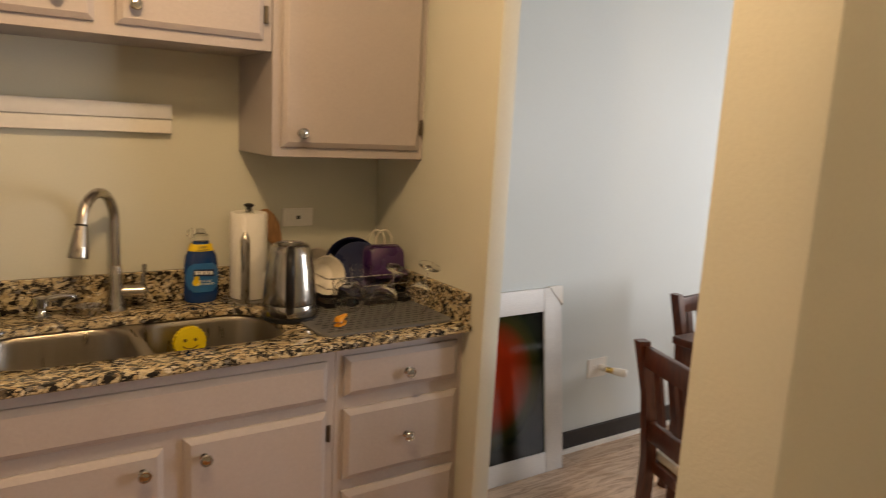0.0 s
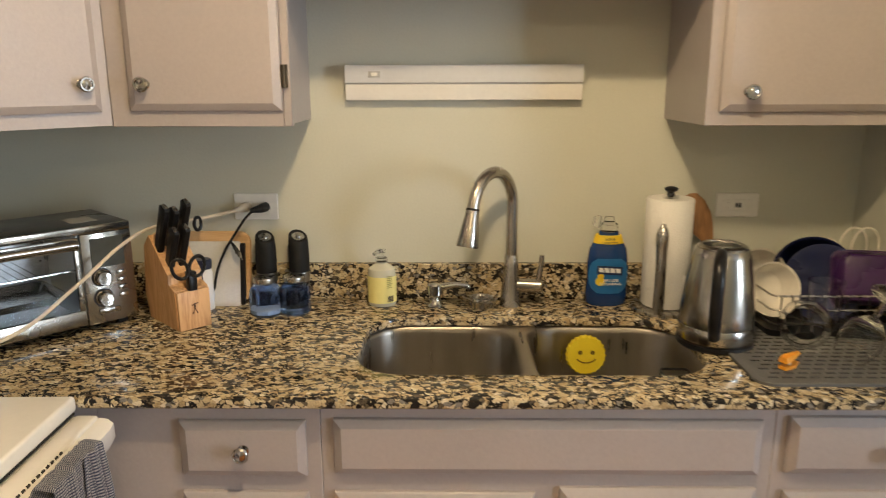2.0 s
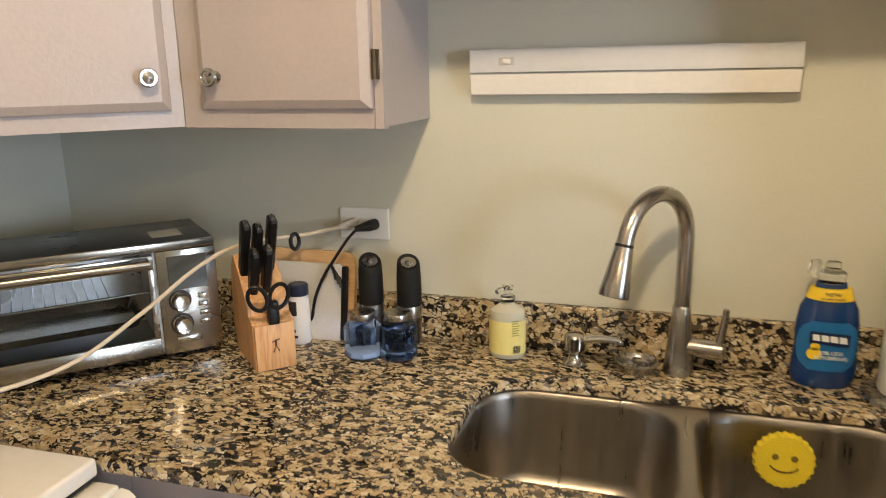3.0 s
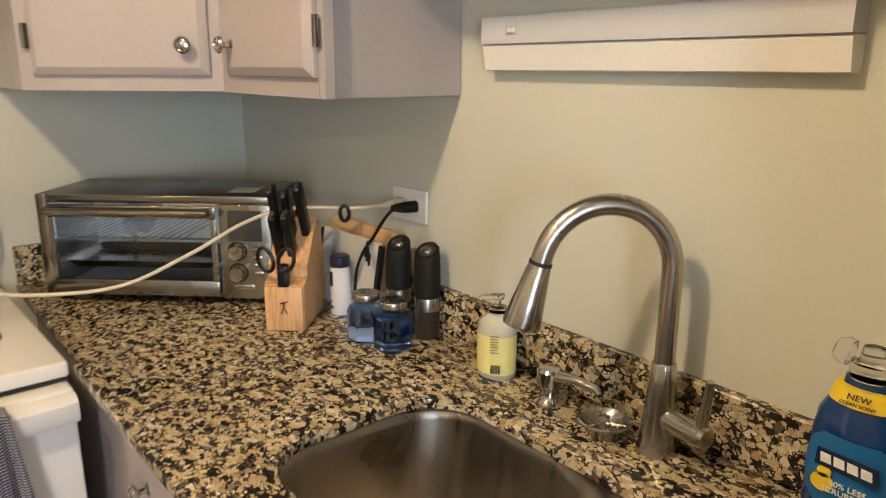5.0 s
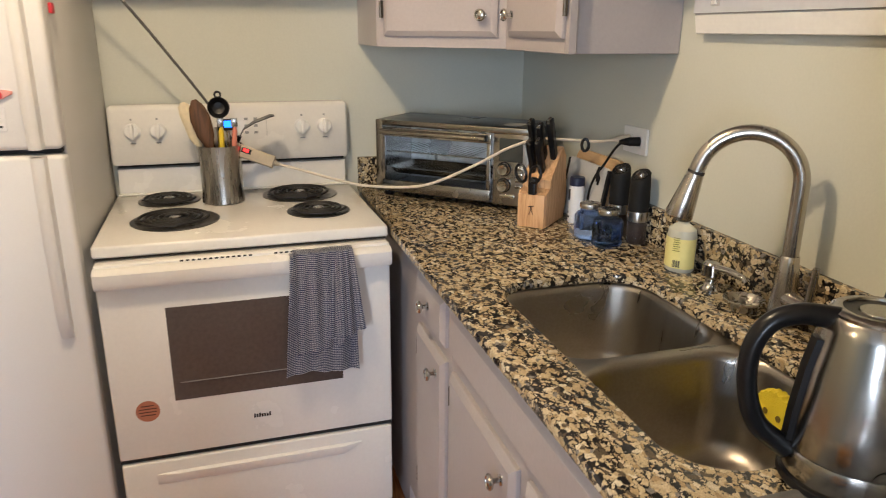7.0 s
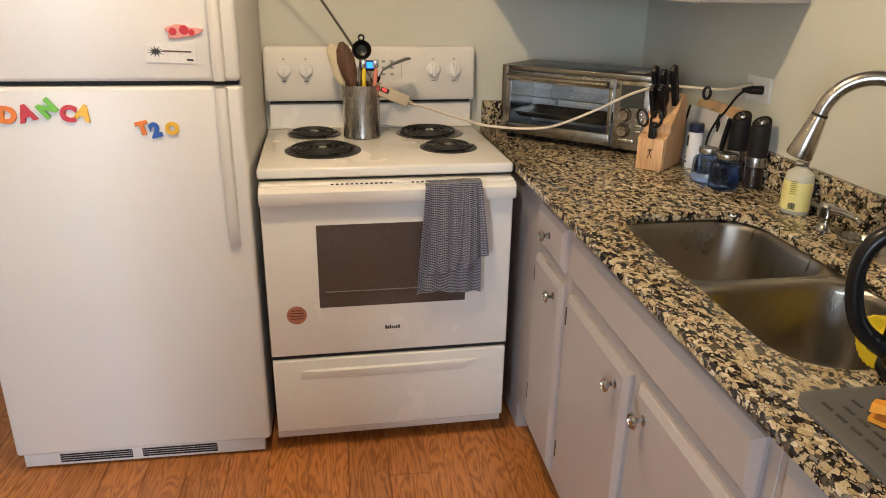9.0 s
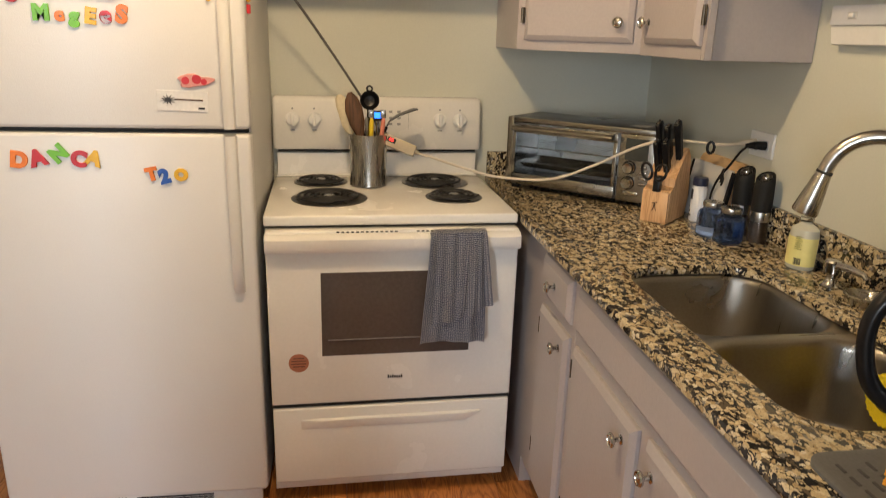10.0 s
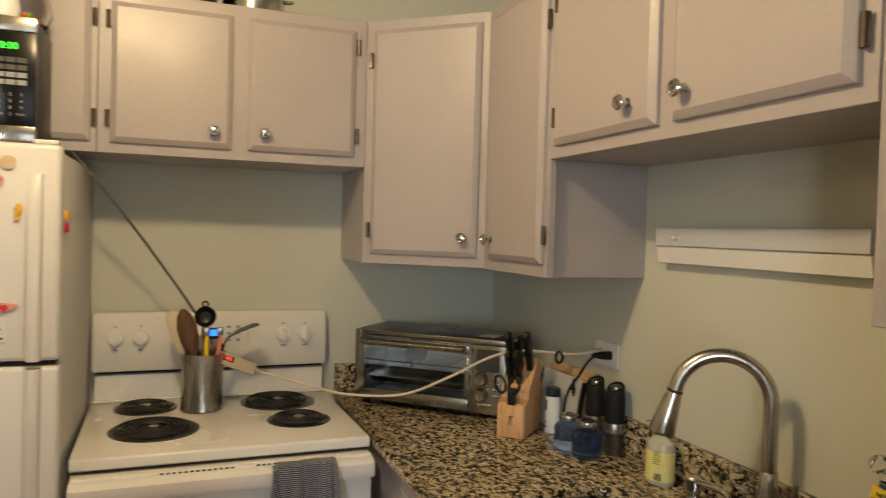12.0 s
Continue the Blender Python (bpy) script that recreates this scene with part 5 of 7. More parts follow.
part("cavity_wall", tb((DWR + 0.002, Z0 + 0.0125, -TD + 0.0065), (DWR + 0.008, Z0 + TH - 0.0065, -0.006)), M_TOASTIN, t)
part("front_strip", tb((0, Z0, -0.0035), (0.024, Z0 + TH, 0.004), 0.002), M_TSTEEL, t)
part("front_strip", tb((0.0245, Z0 + TH - 0.018, -0.0035), (TW, Z0 + TH, 0.004), 0.002), M_TSTEEL, t)
cp = part("control_panel", tb((DWR + 0.006, Z0, -0.0035), (TW, Z0 + TH - 0.0185, 0.004), 0.002), M_TSTEEL, t)
door = part("door", tb((0.028, Z0 + 0.006, 0.002), (DWR, Z0 + 0.042, 0.012), 0.002), M_TSTEEL, t, "hinged glass oven door in a steel frame")
part("door_rail", tb((0.028, Z0 + TH - 0.050, 0.002), (DWR, Z0 + TH - 0.022, 0.012), 0.002), M_TSTEEL, door)
part("door_stile", tb((0.028, Z0 + 0.0425, 0.002), (0.038, Z0 + TH - 0.0505, 0.012), 0.001), M_TSTEEL, door)
part("door_stile", tb((DWR - 0.012, Z0 + 0.0425, 0.002), (DWR, Z0 + TH - 0.0505, 0.012), 0.001), M_TSTEEL, door)
pane = part("pane", tb((0.0405, Z0 + 0.0425, 0.005), (DWR - 0.0125, Z0 + TH - 0.0505, 0.008)), M_SMOKE, door)
pane.visible_shadow = False
part("handle", tube(bmesh.new(), [MT @ Vector((0.034, Z0 + TH - 0.033, 0.034)), MT @ Vector((DWR - 0.010, Z0 + TH - 0.033, 0.034))], 0.0085, 14), M_TSTEEL, door)
for ux in (0.048, DWR - 0.024):
    part("handle_bracket", tb((ux - 0.014, Z0 + TH - 0.043, 0.012), (ux + 0.014, Z0 + TH - 0.024, 0.030), 0.002), M_BLACK, door)
for i in range(17):
    ux = 0.030 + i * 0.0185
    part("rack_wire", tube(bmesh.new(), [MT @ Vector((ux, Z0 + 0.135, -TD + 0.01)), MT @ Vector((ux, Z0 + 0.135, -0.012))], 0.0013, 5), M_CHROME, t)
part("rack_bar", tube(bmesh.new(), [MT @ Vector((0.014, Z0 + 0.135, -0.011)), MT @ Vector((DWR - 0.004, Z0 + 0.135, -0.011))], 0.0022, 6), M_CHROME, t)
bm = bmesh.new()
loft(bm, [[MT @ Vector((p.x, p.z, p.y)) for p in rounded(0.03 + k, DWR - 0.02 - k, -TD + 0.02 + k, -0.02 - k, 0.02, z)] for k, z in ((0, Z0 + 0.078), (0.002, Z0 + 0.078), (0.012, Z0 + 0.060), (0.02, Z0 + 0.059))], False, True)
part("baking_tray", bm, M_TSTEEL, t)
part("display", tb((DWR + 0.026, Z0 + 0.135, 0.0035), (TW - 0.020, Z0 + 0.205, 0.0055), 0.001, 1), material("grey_display", (0.05, 0.055, 0.05), 0.2), cp)
for uy in (0.062, 0.112):
    kb = part("dial", lathe(bmesh.new(), [(0.0195, 0), (0.0195, 0.004), (0.0175, 0.006), (0.0170, 0.019), (0.0155, 0.021), (0.0125, 0.0205), (0, 0.0205)], seg=26, m=MT @ pose(DWR + 0.044, Z0 + uy, 0.005)), M_CHROME, cp)
    part("dial_ring", lathe(bmesh.new(), [(0.0225, 0), (0.0225, 0.0015), (0.0180, 0.0018)], seg=26, m=MT @ pose(DWR + 0.044, Z0 + uy, 0.0038)), M_BLACK, kb)
for i in range(4):
    part("button", tb((DWR + 0.080, Z0 + 0.056 + i * 0.0185, 0.0038), (DWR + 0.102, Z0 + 0.066 + i * 0.0185, 0.008), 0.0025, 2), M_CHROME, cp)
part("button", tb((DWR + 0.030, Z0 + 0.022, 0.0038), (DWR + 0.080, Z0 + 0.035, 0.008), 0.003, 2), M_CHROME, cp)
part("sticker", tb((TW - 0.11, Z0 + TH + 0.0002, -0.12), (TW - 0.05, Z0 + TH + 0.0008, -0.05)), material("grey_sticker", (0.30, 0.30, 0.29), 0.5), t)

# knife block with knives and scissors
ku = Vector((0.70, 0.714, 0)).normalized()
kn_ = Vector((ku.y, -ku.x, 0))
MK = basis(Vector((-0.2795, 2.166, CT)), ku, kn_)
t = thing("knife_block", MK @ pose(0.042, 0, -0.07) @ pose(0, 0, 0, -90), "light wooden knife block standing on the worktop", "knife block")
KW = 0.083
prof = [(0.0, 0.002), (0.0, 0.098), (0.028, 0.108), (0.030, 0.132), (0.118, 0.215), (0.150, 0.185), (0.168, 0.060), (0.150, 0.002)]
bm = bmesh.new()
loft(bm, [[MK @ Vector((u, z, -d)) for d, z in prof] for u in (0.0, 0.0015, KW - 0.0015, KW)])
part("block", bm, M_BLOCK, t, sharp=15)
part("lower_front", box(bmesh.new(), (0.002, 0.001, 0.0005), (KW - 0.002, 0.096, 0.010), 0.002, 2, MK), M_BLOCK, t)
bm = bmesh.new()
tube(bm, [MK @ Vector((0.042, 0.050, 0.0105)), MK @ Vector((0.042, 0.064, 0.0105))], 0.0022, 6)
tube(bm, [MK @ Vector((0.034, 0.060, 0.0105)), MK @ Vector((0.050, 0.064, 0.0105))], 0.0014, 6)
tube(bm, [MK @ Vector((0.036, 0.038, 0.0105)), MK @ Vector((0.042, 0.052, 0.0105)), MK @ Vector((0.048, 0.039, 0.0105))], 0.0015, 6)
part("mark", bm, M_SPOON, t, "small burnt maker's mark")
ax_ = (MK.to_3x3() @ Vector((0.0, 0.82, 0.42))).normalized()
for u, d, ln in ((0.012, 0.090, 0.122), (0.037, 0.090, 0.112), (0.066, 0.094, 0.124), (0.020, 0.056, 0.100), (0.046, 0.056, 0.104)):
    zz = 0.132 + (d - 0.030) * 0.943
    b0 = MK @ Vector((u, zz - 0.006, -d))
    o = thing("kitchen_knife", Matrix.Translation(b0), "black handled kitchen knife in the wooden block", "knife", "knives in the block")
    sd_ = ku
    fw = ax_.cross(sd_).normalized()
    bm = bmesh.new()
    loft(bm, [[b0 + ax_ * s + sd_ * 0.0085 * a * wu + fw * (0.0140 * b * wf + off) for a, b in ((-1, -0.7), (-0.6, -1), (0.6, -1), (1, -0.7), (1, 0.7), (0.6, 1), (-0.6, 1), (-1, 0.7))] for s, wu, wf, off in ((0.0, 1, 0.95, 0), (0.02, 1, 0.9, 0), (ln * 0.5, 1.05, 0.95, 0.001), (ln * 0.85, 1.05, 1.05, 0.002), (ln - 0.004, 1, 1.1, 0.003), (ln, 0.8, 0.8, 0.003))])
    hn = part("handle", bm, M_BLACK, o)
    bm = bmesh.new()
    tube(bm, [b0 + ax_ * (ln + 0.0005) - fw * 0.006, b0 + ax_ * (ln + 0.0008) + fw * 0.010], 0.0045, 8)
    part("end_cap", bm, M_STEEL, hn)
o = thing("kitchen_scissors", MK @ pose(0.042, 0.11, -0.012), "black handled kitchen scissors in the block's front slot", "scissors")
for sgn in (-1, 1):
    cc = Vector((0.032 + sgn * 0.021, 0.154, 0.016))
    pts = [MK @ (cc + Vector((0.017 * math.cos(a) + sgn * 0.004 * math.sin(a), 0.024 * math.sin(a), 0.004 * math.cos(a)))) for a in [2 * math.pi * k / 18 for k in range(19)]]
    part("finger_loop", tube(bmesh.new(), pts, 0.0042, 8), M_BLACK, o)
part("shank", box(bmesh.new(), (0.031, 0.095, -0.008), (0.053, 0.142, 0.014), 0.004, 2, MK), M_BLACK, o)

# boards behind
t = thing("wooden_cutting_board", pose(-0.30, 2.41, CT), "light wooden cutting board leaning on the wall", "cutting board")
m = Matrix.Translation((-0.44, 2.392, CT + 0.0005)) @ Matrix.Rotation(radians(80), 4, "X")
bm = bmesh.new()
loft(bm, [[m @ p for p in rounded(0, 0.27, 0, 0.190, 0.03, z)] for z in (-0.014, 0.0)])
part("board", bm, M_LIGHTWOOD, t)
t = thing("grey_cutting_board", pose(-0.25, 2.39, CT), "grey plastic cutting board with black ends", "cutting board")
m = Matrix.Translation((-0.425, 2.360, CT + 0.0005)) @ Matrix.Rotation(radians(80), 4, "X")
bm = bmesh.new()
loft(bm, [[m @ p for p in rounded(0.012, 0.238, 0, 0.170, 0.006, z)] for z in (-0.008, 0.0)])
part("board", bm, M_BOARD, t)
for a, b in ((0.0, 0.0118), (0.2382, 0.250)):
    part("edge_grip", loft(bmesh.new(), [[m @ p for p in rounded(a, b, 0.004, 0.166, 0.004, z)] for z in (-0.009, 0.001)]), M_BLACK, t)

# salt shaker, jars and mills
sx, sy = -0.272, 2.342
t = thing("salt_shaker", pose(sx, sy, CT), "clear shaker of white salt with a dark blue cap", "shaker")
part("jar", lathe(bmesh.new(), [(0.021, CT), (0.0225, CT + 0.003), (0.0225, CT + 0.100), (0.019, CT + 0.108), (0, CT + 0.108)], (sx, sy, 0), 26), M_SALT, t)
part("cap", lathe(bmesh.new(), [(0.0215, CT + 0.1085), (0.0225, CT + 0.112), (0.022, CT + 0.130), (0.019, CT + 0.133), (0, CT + 0.133)], (sx, sy, 0), 24), material("dark_blue_cap", (0.015, 0.02, 0.05), 0.35), t)
bm = bmesh.new()
loft(bm, [[Vector((sx + 0.0230 * math.cos(radians(a)), sy + 0.0230 * math.sin(radians(a)), z)) for a in range(200, 290, 6)] for z in (CT + 0.066, CT + 0.098)], False, False, False)
part("label", bm, M_PRINT, t)
bm = bmesh.new()
for i in range(3):
    loft(bm, [[Vector((sx + 0.0230 * math.cos(radians(a)), sy + 0.0230 * math.sin(radians(a)), CT + 0.015 + i * 0.013 + dz)) for a in range(205, 285 - 12 * i, 6)] for dz in (0, 0.006)], False, False, False)
part("print", bm, M_PRINT, t)["kind"] = "stuff"


def spice_jar(x, y, fill, label):
    o = thing("spice_jar", pose(x, y, CT), label, "jar", "blue glass spice jars")
    bm = bmesh.new()
    def oc(r, z):
        r *= 1.17
        return [Vector((x + r * math.cos(radians(22.5 + 45 * k)) * (1.0), y + r * math.sin(radians(22.5 + 45 * k)), z)) for k in range(8)]
    loft(bm, [oc(0.030, CT), oc(0.0335, CT + 0.004), oc(0.0335, CT + 0.064), oc(0.029, CT + 0.074), oc(0.022, CT + 0.078), oc(0.022, CT + 0.084)], True, False)
    loft(bm, [oc(0.0205, CT + 0.084), oc(0.0205, CT + 0.077), oc(0.0275, CT + 0.072), oc(0.0315, CT + 0.063), oc(0.0315, CT + 0.006), oc(0.028, CT + 0.004)], False, True)
    part("jar", bm, M_BLUEGLASS, o).visible_shadow = False
    bm = bmesh.new()
    loft(bm, [oc(0.0270, CT + 0.0045), oc(0.0305, CT + 0.007), oc(0.0305, CT + 0.016), oc(0.026, CT + 0.019)])
    if fill:
        part("contents", bm, fill, o)
    else:
        bm.free()
    part("lid", lathe(bmesh.new(), [(0.0265, CT + 0.0845), (0.0275, CT + 0.086), (0.0275, CT + 0.096), (0.0265, CT + 0.098), (0, CT + 0.098)], (x, y, 0), 30), M_STEEL, o)


spice_jar(-0.104, 2.298, M_SALT, "blue glass jar of white salt with a metal lid")
spice_jar(-0.032, 2.312, None, "empty blue glass jar with a metal lid")


def mill(x, y):
    o = thing("pepper_mill", pose(x, y, CT), "black electric gravity mill with a slanted steel top", "mill", "pepper mills")
    part("chamber", lathe(bmesh.new(), [(0.022, CT), (0.024, CT + 0.003), (0.024, CT + 0.062), (0, CT + 0.062)], (x, y, 0), 24), M_PEPPER, o)
    part("chamber_glass", lathe(bmesh.new(), [(0.0245, CT + 0.001), (0.026, CT + 0.004), (0.026, CT + 0.060), (0.0248, CT + 0.060), (0.0246, CT + 0.002)], (x, y, 0), 24), M_CLEAR, o)
    part("band", lathe(bmesh.new(), [(0.0262, CT + 0.060), (0.0268, CT + 0.062), (0.0268, CT + 0.084), (0.0262, CT + 0.086)], (x, y, 0), 24), M_STEEL, o)
    bm = bmesh.new()
    lps = []
    for z, r, sl in ((0.0865, 0.0265, 0), (0.12, 0.0270, 0), (0.153, 0.0262, 0), (0.178, 0.0245, 0.55), (0.181, 0.0225, 0.55), (0.178, 0.018, 0.55)):
        lps.append([Vector((x + r * math.cos(a), y + r * math.sin(a), CT + z + sl * r * math.sin(a - 0.52))) for a in [2 * math.pi * k / 24 for k in range(24)]])
    loft(bm, lps)
    part("body", bm, M_RUBBER, o)
    tp = Matrix.Translation((x, y, CT + 0.1785)) @ Matrix.Rotation(radians(29), 4, Vector((math.cos(0.52), math.sin(0.52), 0)))
    part("top_plate", lathe(bmesh.new(), [(0.0165, 0), (0.0165, 0.002), (0.009, 0.002), (0.006, 0.007), (0, 0.008)], seg=20, m=tp), M_STEEL, o)


mill(-0.122, 2.392)
mill(-0.037, 2.400)

# cords and plugs
t = thing("extension_cord", pose(-0.16, 2.43, 1.17), "ivory extension cord hanging from outlet to stove", "cord")
pl = Vector((-0.178, WY - 0.008, 1.178))
part("plug", tube(bmesh.new(), [pl + Vector((0, 0, 0)), pl + Vector((-0.004, -0.018, 0)), pl + Vector((-0.022, -0.032, -0.004))], [0.013, 0.012, 0.006], 10), M_CORD, t)
line = smooth_line([pl + Vector((-0.020, -0.032, -0.004)), (-0.27, 2.385, 1.160), (-0.36, 2.27, 1.158), (-0.405, 2.185, 1.13), (-0.46, 2.08, 1.065), (-0.52, 1.95, 1.005), (-0.60, 1.80, 0.995), (-0.66, 1.70, 1.010), (-0.702, 1.590, 1.040), (-0.720, 1.538, 1.053)], 8)
part("cable", tube(bmesh.new(), line, 0.0042, 8), M_CORD, t)
m = basis(Vector((-0.732, 1.470, 1.080)), Vector((0.16, 0.92, -0.36)), Vector((0.90, -0.16, 0.30)))
M_STRIP = material("tan_plastic", (0.43, 0.37, 0.27), 0.45, vary=0.05)
bar = part("power_strip", box(bmesh.new(), (-0.066, -0.019, -0.014), (0.058, 0.019, 0.014), 0.003, 2, m), M_STRIP, t, "beige power strip with a red switch")
part("strain_relief", tube(bmesh.new(), [m @ Vector((0.058, 0, 0)), m @ Vector((0.076, 0, 0))], [0.010, 0.005], 10), M_STRIP, bar)
part("switch", box(bmesh.new(), (-0.044, -0.004, 0.014), (-0.014, 0.012, 0.0155), 0.0005, 1, m), M_BLACK, bar)
part("indicator", box(bmesh.new(), (-0.038, 0.000, 0.0156), (-0.022, 0.009, 0.0185), 0.001, 2, m), M_REDLED, bar, "glowing red switch")
t = thing("appliance_cord", pose(-0.12, 2.43, 1.17), "black appliance cord tied in a loop", "cord")
pl = Vector((-0.128, WY - 0.008, 1.178))
part("plug", tube(bmesh.new(), [pl, pl + Vector((-0.006, -0.026, 0)), pl + Vector((-0.030, -0.040, -0.004))], [0.013, 0.012, 0.006], 10), M_BLACK, t)
line = smooth_line([pl + Vector((-0.026, -0.038, -0.004)), (-0.175, 2.395, 1.150), (-0.205, 2.385, 1.105), (-0.225, 2.372, 1.070), (-0.245, 2.366, 1.02), (-0.262, 2.372, 0.95), (-0.27, 2.375, 0.922)], 7)
part("cable", tube(bmesh.new(), line, 0.0035, 8), M_BLACK, t)
for k in range(3):
    part("tie", tube(bmesh.new(), [(-0.205 + 0.004 * k, 2.372 - 0.004 * k, 1.098 - 0.006 * k), (-0.192 + 0.006 * k, 2.360, 1.090 - 0.008 * k), (-0.186 + 0.006 * k, 2.352, 1.072 - 0.008 * k)], 0.0032, 6), M_BLACK, t)
o = thing("cable_tie", pose(-0.30, 2.35, 1.15), "black hook tie round the ivory cord", "tie")
part("loop", tube(bmesh.new(), [(-0.285 + 0.006 * math.cos(a), 2.366 + 0.008 * math.cos(a), 1.148 + 0.017 * math.sin(a)) for a in [2 * math.pi * k / 14 for k in range(15)]], 0.0045, 8), M_BLACK, o)

# ---- on the stove ----
cx_, cy_, cz = -0.752, 1.364, 0.939
t = thing("utensil_crock", pose(cx_, cy_, cz), "brushed steel utensil holder standing on the cooktop", "utensil holder")
part("pot", lathe(bmesh.new(), [(0.060, cz), (0.065, cz + 0.003), (0.0625, cz + 0.03), (0.063, cz + 0.13), (0.0695, cz + 0.178), (0.0685, cz + 0.179), (0.0615, cz + 0.13), (0.061, cz + 0.006), (0, cz + 0.005)], (cx_, cy_, 0), 40), M_STEEL, t)
UT = "utensils in the steel holder"


def stick(name, label, category, foot, tip, radii, mat, flat=1.0, along=None):
    o = thing(name, Matrix.Translation(foot), label, category, UT)
    a, b = Vector(foot), Vector(tip)
    d = (b - a).normalized()
    s = (Vector(along) if along else Vector((0, 1, 0)))
    s = (s - d * s.dot(d)).normalized()
    n_ = d.cross(s)
    bm = bmesh.new()
    loft(bm, [[a + (b - a) * f + s * r * math.cos(q) + n_ * r * (flat if r > 0.011 else 1) * math.sin(q) for q in [2 * math.pi * k / 12 for k in range(12)]] for f, r in radii])
    return o, part("body", bm, mat, o)


stick("wooden_spoon", "dark wooden spoon in the steel holder", "spoon", (cx_ + 0.012, cy_ + 0.012, cz + 0.007), (cx_ + 0.006, cy_ - 0.062, cz + 0.315), [(0, 0.006), (0.45, 0.0065), (0.55, 0.014), (0.66, 0.026), (0.82, 0.030), (0.93, 0.022), (1, 0.007)], M_SPOON, 0.35)
stick("silicone_spatula", "cream silicone spatula in the steel holder", "spatula", (cx_ - 0.006, cy_ - 0.005, cz + 0.007), (cx_ - 0.02, cy_ - 0.098, cz + 0.305), [(0, 0.005), (0.55, 0.005), (0.6, 0.016), (0.66, 0.021), (0.90, 0.021), (0.97, 0.016), (1, 0.006)], material("cream_silicone", (0.72, 0.62, 0.42), 0.5), 0.3)
o, b = stick("black_ladle", "black plastic ladle in the steel holder", "ladle", (cx_ - 0.02, cy_ - 0.01, cz + 0.007), (cx_ - 0.035, cy_ + 0.004, cz + 0.255), [(0, 0.006), (0.9, 0.006), (1, 0.006)], M_BLACK)
mL = Matrix.Translation((cx_ - 0.030, cy_ + 0.006, cz + 0.285)) @ Matrix.Rotation(radians(78), 4, "Y")
part("cup", lathe(bmesh.new(), [(0, -0.012), (0.020, -0.008), (0.031, 0.004), (0.033, 0.014), (0.031, 0.014), (0.018, -0.004), (0, -0.008)], seg=24, m=mL), M_BLACK, o)
part("eyelet", tube(bmesh.new(), [(cx_ - 0.030, cy_ + 0.006 + 0.009 * math.cos(a), cz + 0.326 + 0.009 * math.sin(a)) for a in [2 * math.pi * k / 12 for k in range(13)]], 0.003, 6), M_BLACK, o)
stick("black_spatula", "black plastic turner leaning out of the holder", "spatula", (cx_ - 0.03, cy_ - 0.02, cz + 0.007), (cx_ - 0.010, cy_ + 0.062, cz + 0.200), [(0, 0.005), (0.8, 0.006), (1, 0.007)], M_BLACK)
bm = bmesh.new()
b0 = Vector((cx_ - 0.012, cy_ + 0.058, cz + 0.192))
loft(bm, [[b0 + Vector((a * w, s, h + 0.003 * c)) for a, c in ((-1, -0.5), (1, -0.5), (1, 0.5), (-1, 0.5))] for s, h, w in ((0, 0, 0.012), (0.018, 0.030, 0.018), (0.050, 0.050, 0.030), (0.100, 0.068, 0.032), (0.112, 0.069, 0.020))])
part("blade", bm, M_BLACK, bpy.data.objects["black_spatula"])
for nm, lab, dy, mat in (("yellow_peeler", "yellow handled peeler in the steel holder", 0.010, M_YELLOW), ("salmon_peeler", "salmon handled peeler in the steel holder", 0.050, M_SALMON)):
    o, b = stick(nm, lab, "peeler", (cx_ + 0.030, cy_ + dy * 0.5, cz + 0.007), (cx_ + 0.040, cy_ + dy, cz + 0.235), [(0, 0.006), (0.5, 0.007), (0.95, 0.0075), (1, 0.004)], mat)
    part("blade_clip", cube((cx_ + 0.032, cy_ + dy - 0.011, cz + 0.236), (cx_ + 0.046, cy_ + dy + 0.008, cz + 0.262), 0.002), M_STEEL, o)
o, b = stick("kitchen_thermometer", "steel thermometer with a glowing blue display", "thermometer", (cx_ + 0.020, cy_ + 0.020, cz + 0.007), (cx_ + 0.030, cy_ + 0.030, cz + 0.225), [(0, 0.004), (0.9, 0.004), (1, 0.006)], M_STEEL)
part("display_case", cube((cx_ + 0.022, cy_ + 0.016, cz + 0.224), (cx_ + 0.038, cy_ + 0.046, cz + 0.258), 0.003), M_BLACK, o)
part("display", cube((cx_ + 0.0375, cy_ + 0.019, cz + 0.234), (cx_ + 0.0392, cy_ + 0.043, cz + 0.254), 0.0005, 1), M_LED, o, "glowing blue digits")
stick("steel_tongs", "steel tongs standing in the holder", "tongs", (cx_ + 0.010, cy_ + 0.002, cz + 0.007), (cx_ + 0.034, cy_ - 0.006, cz + 0.235), [(0, 0.005), (0.9, 0.006), (1, 0.005)], M_STEEL)
t = thing("power_cord", pose(-0.70, 0.98, 1.73), "grey power cord stretched from the microwave to the stove", "cord")
part("cable", tube(bmesh.new(), smooth_line([(-0.640, 0.962, 1.760), (-0.662, 1.02, 1.690), (-0.715, 1.16, 1.505), (-0.772, 1.30, 1.300), (-0.800, 1.372, 1.185), (-0.792, 1.405, 1.12), (-0.77, 1.43, 1.105)], 8), 0.0042, 8), M_GREYCORD, t)

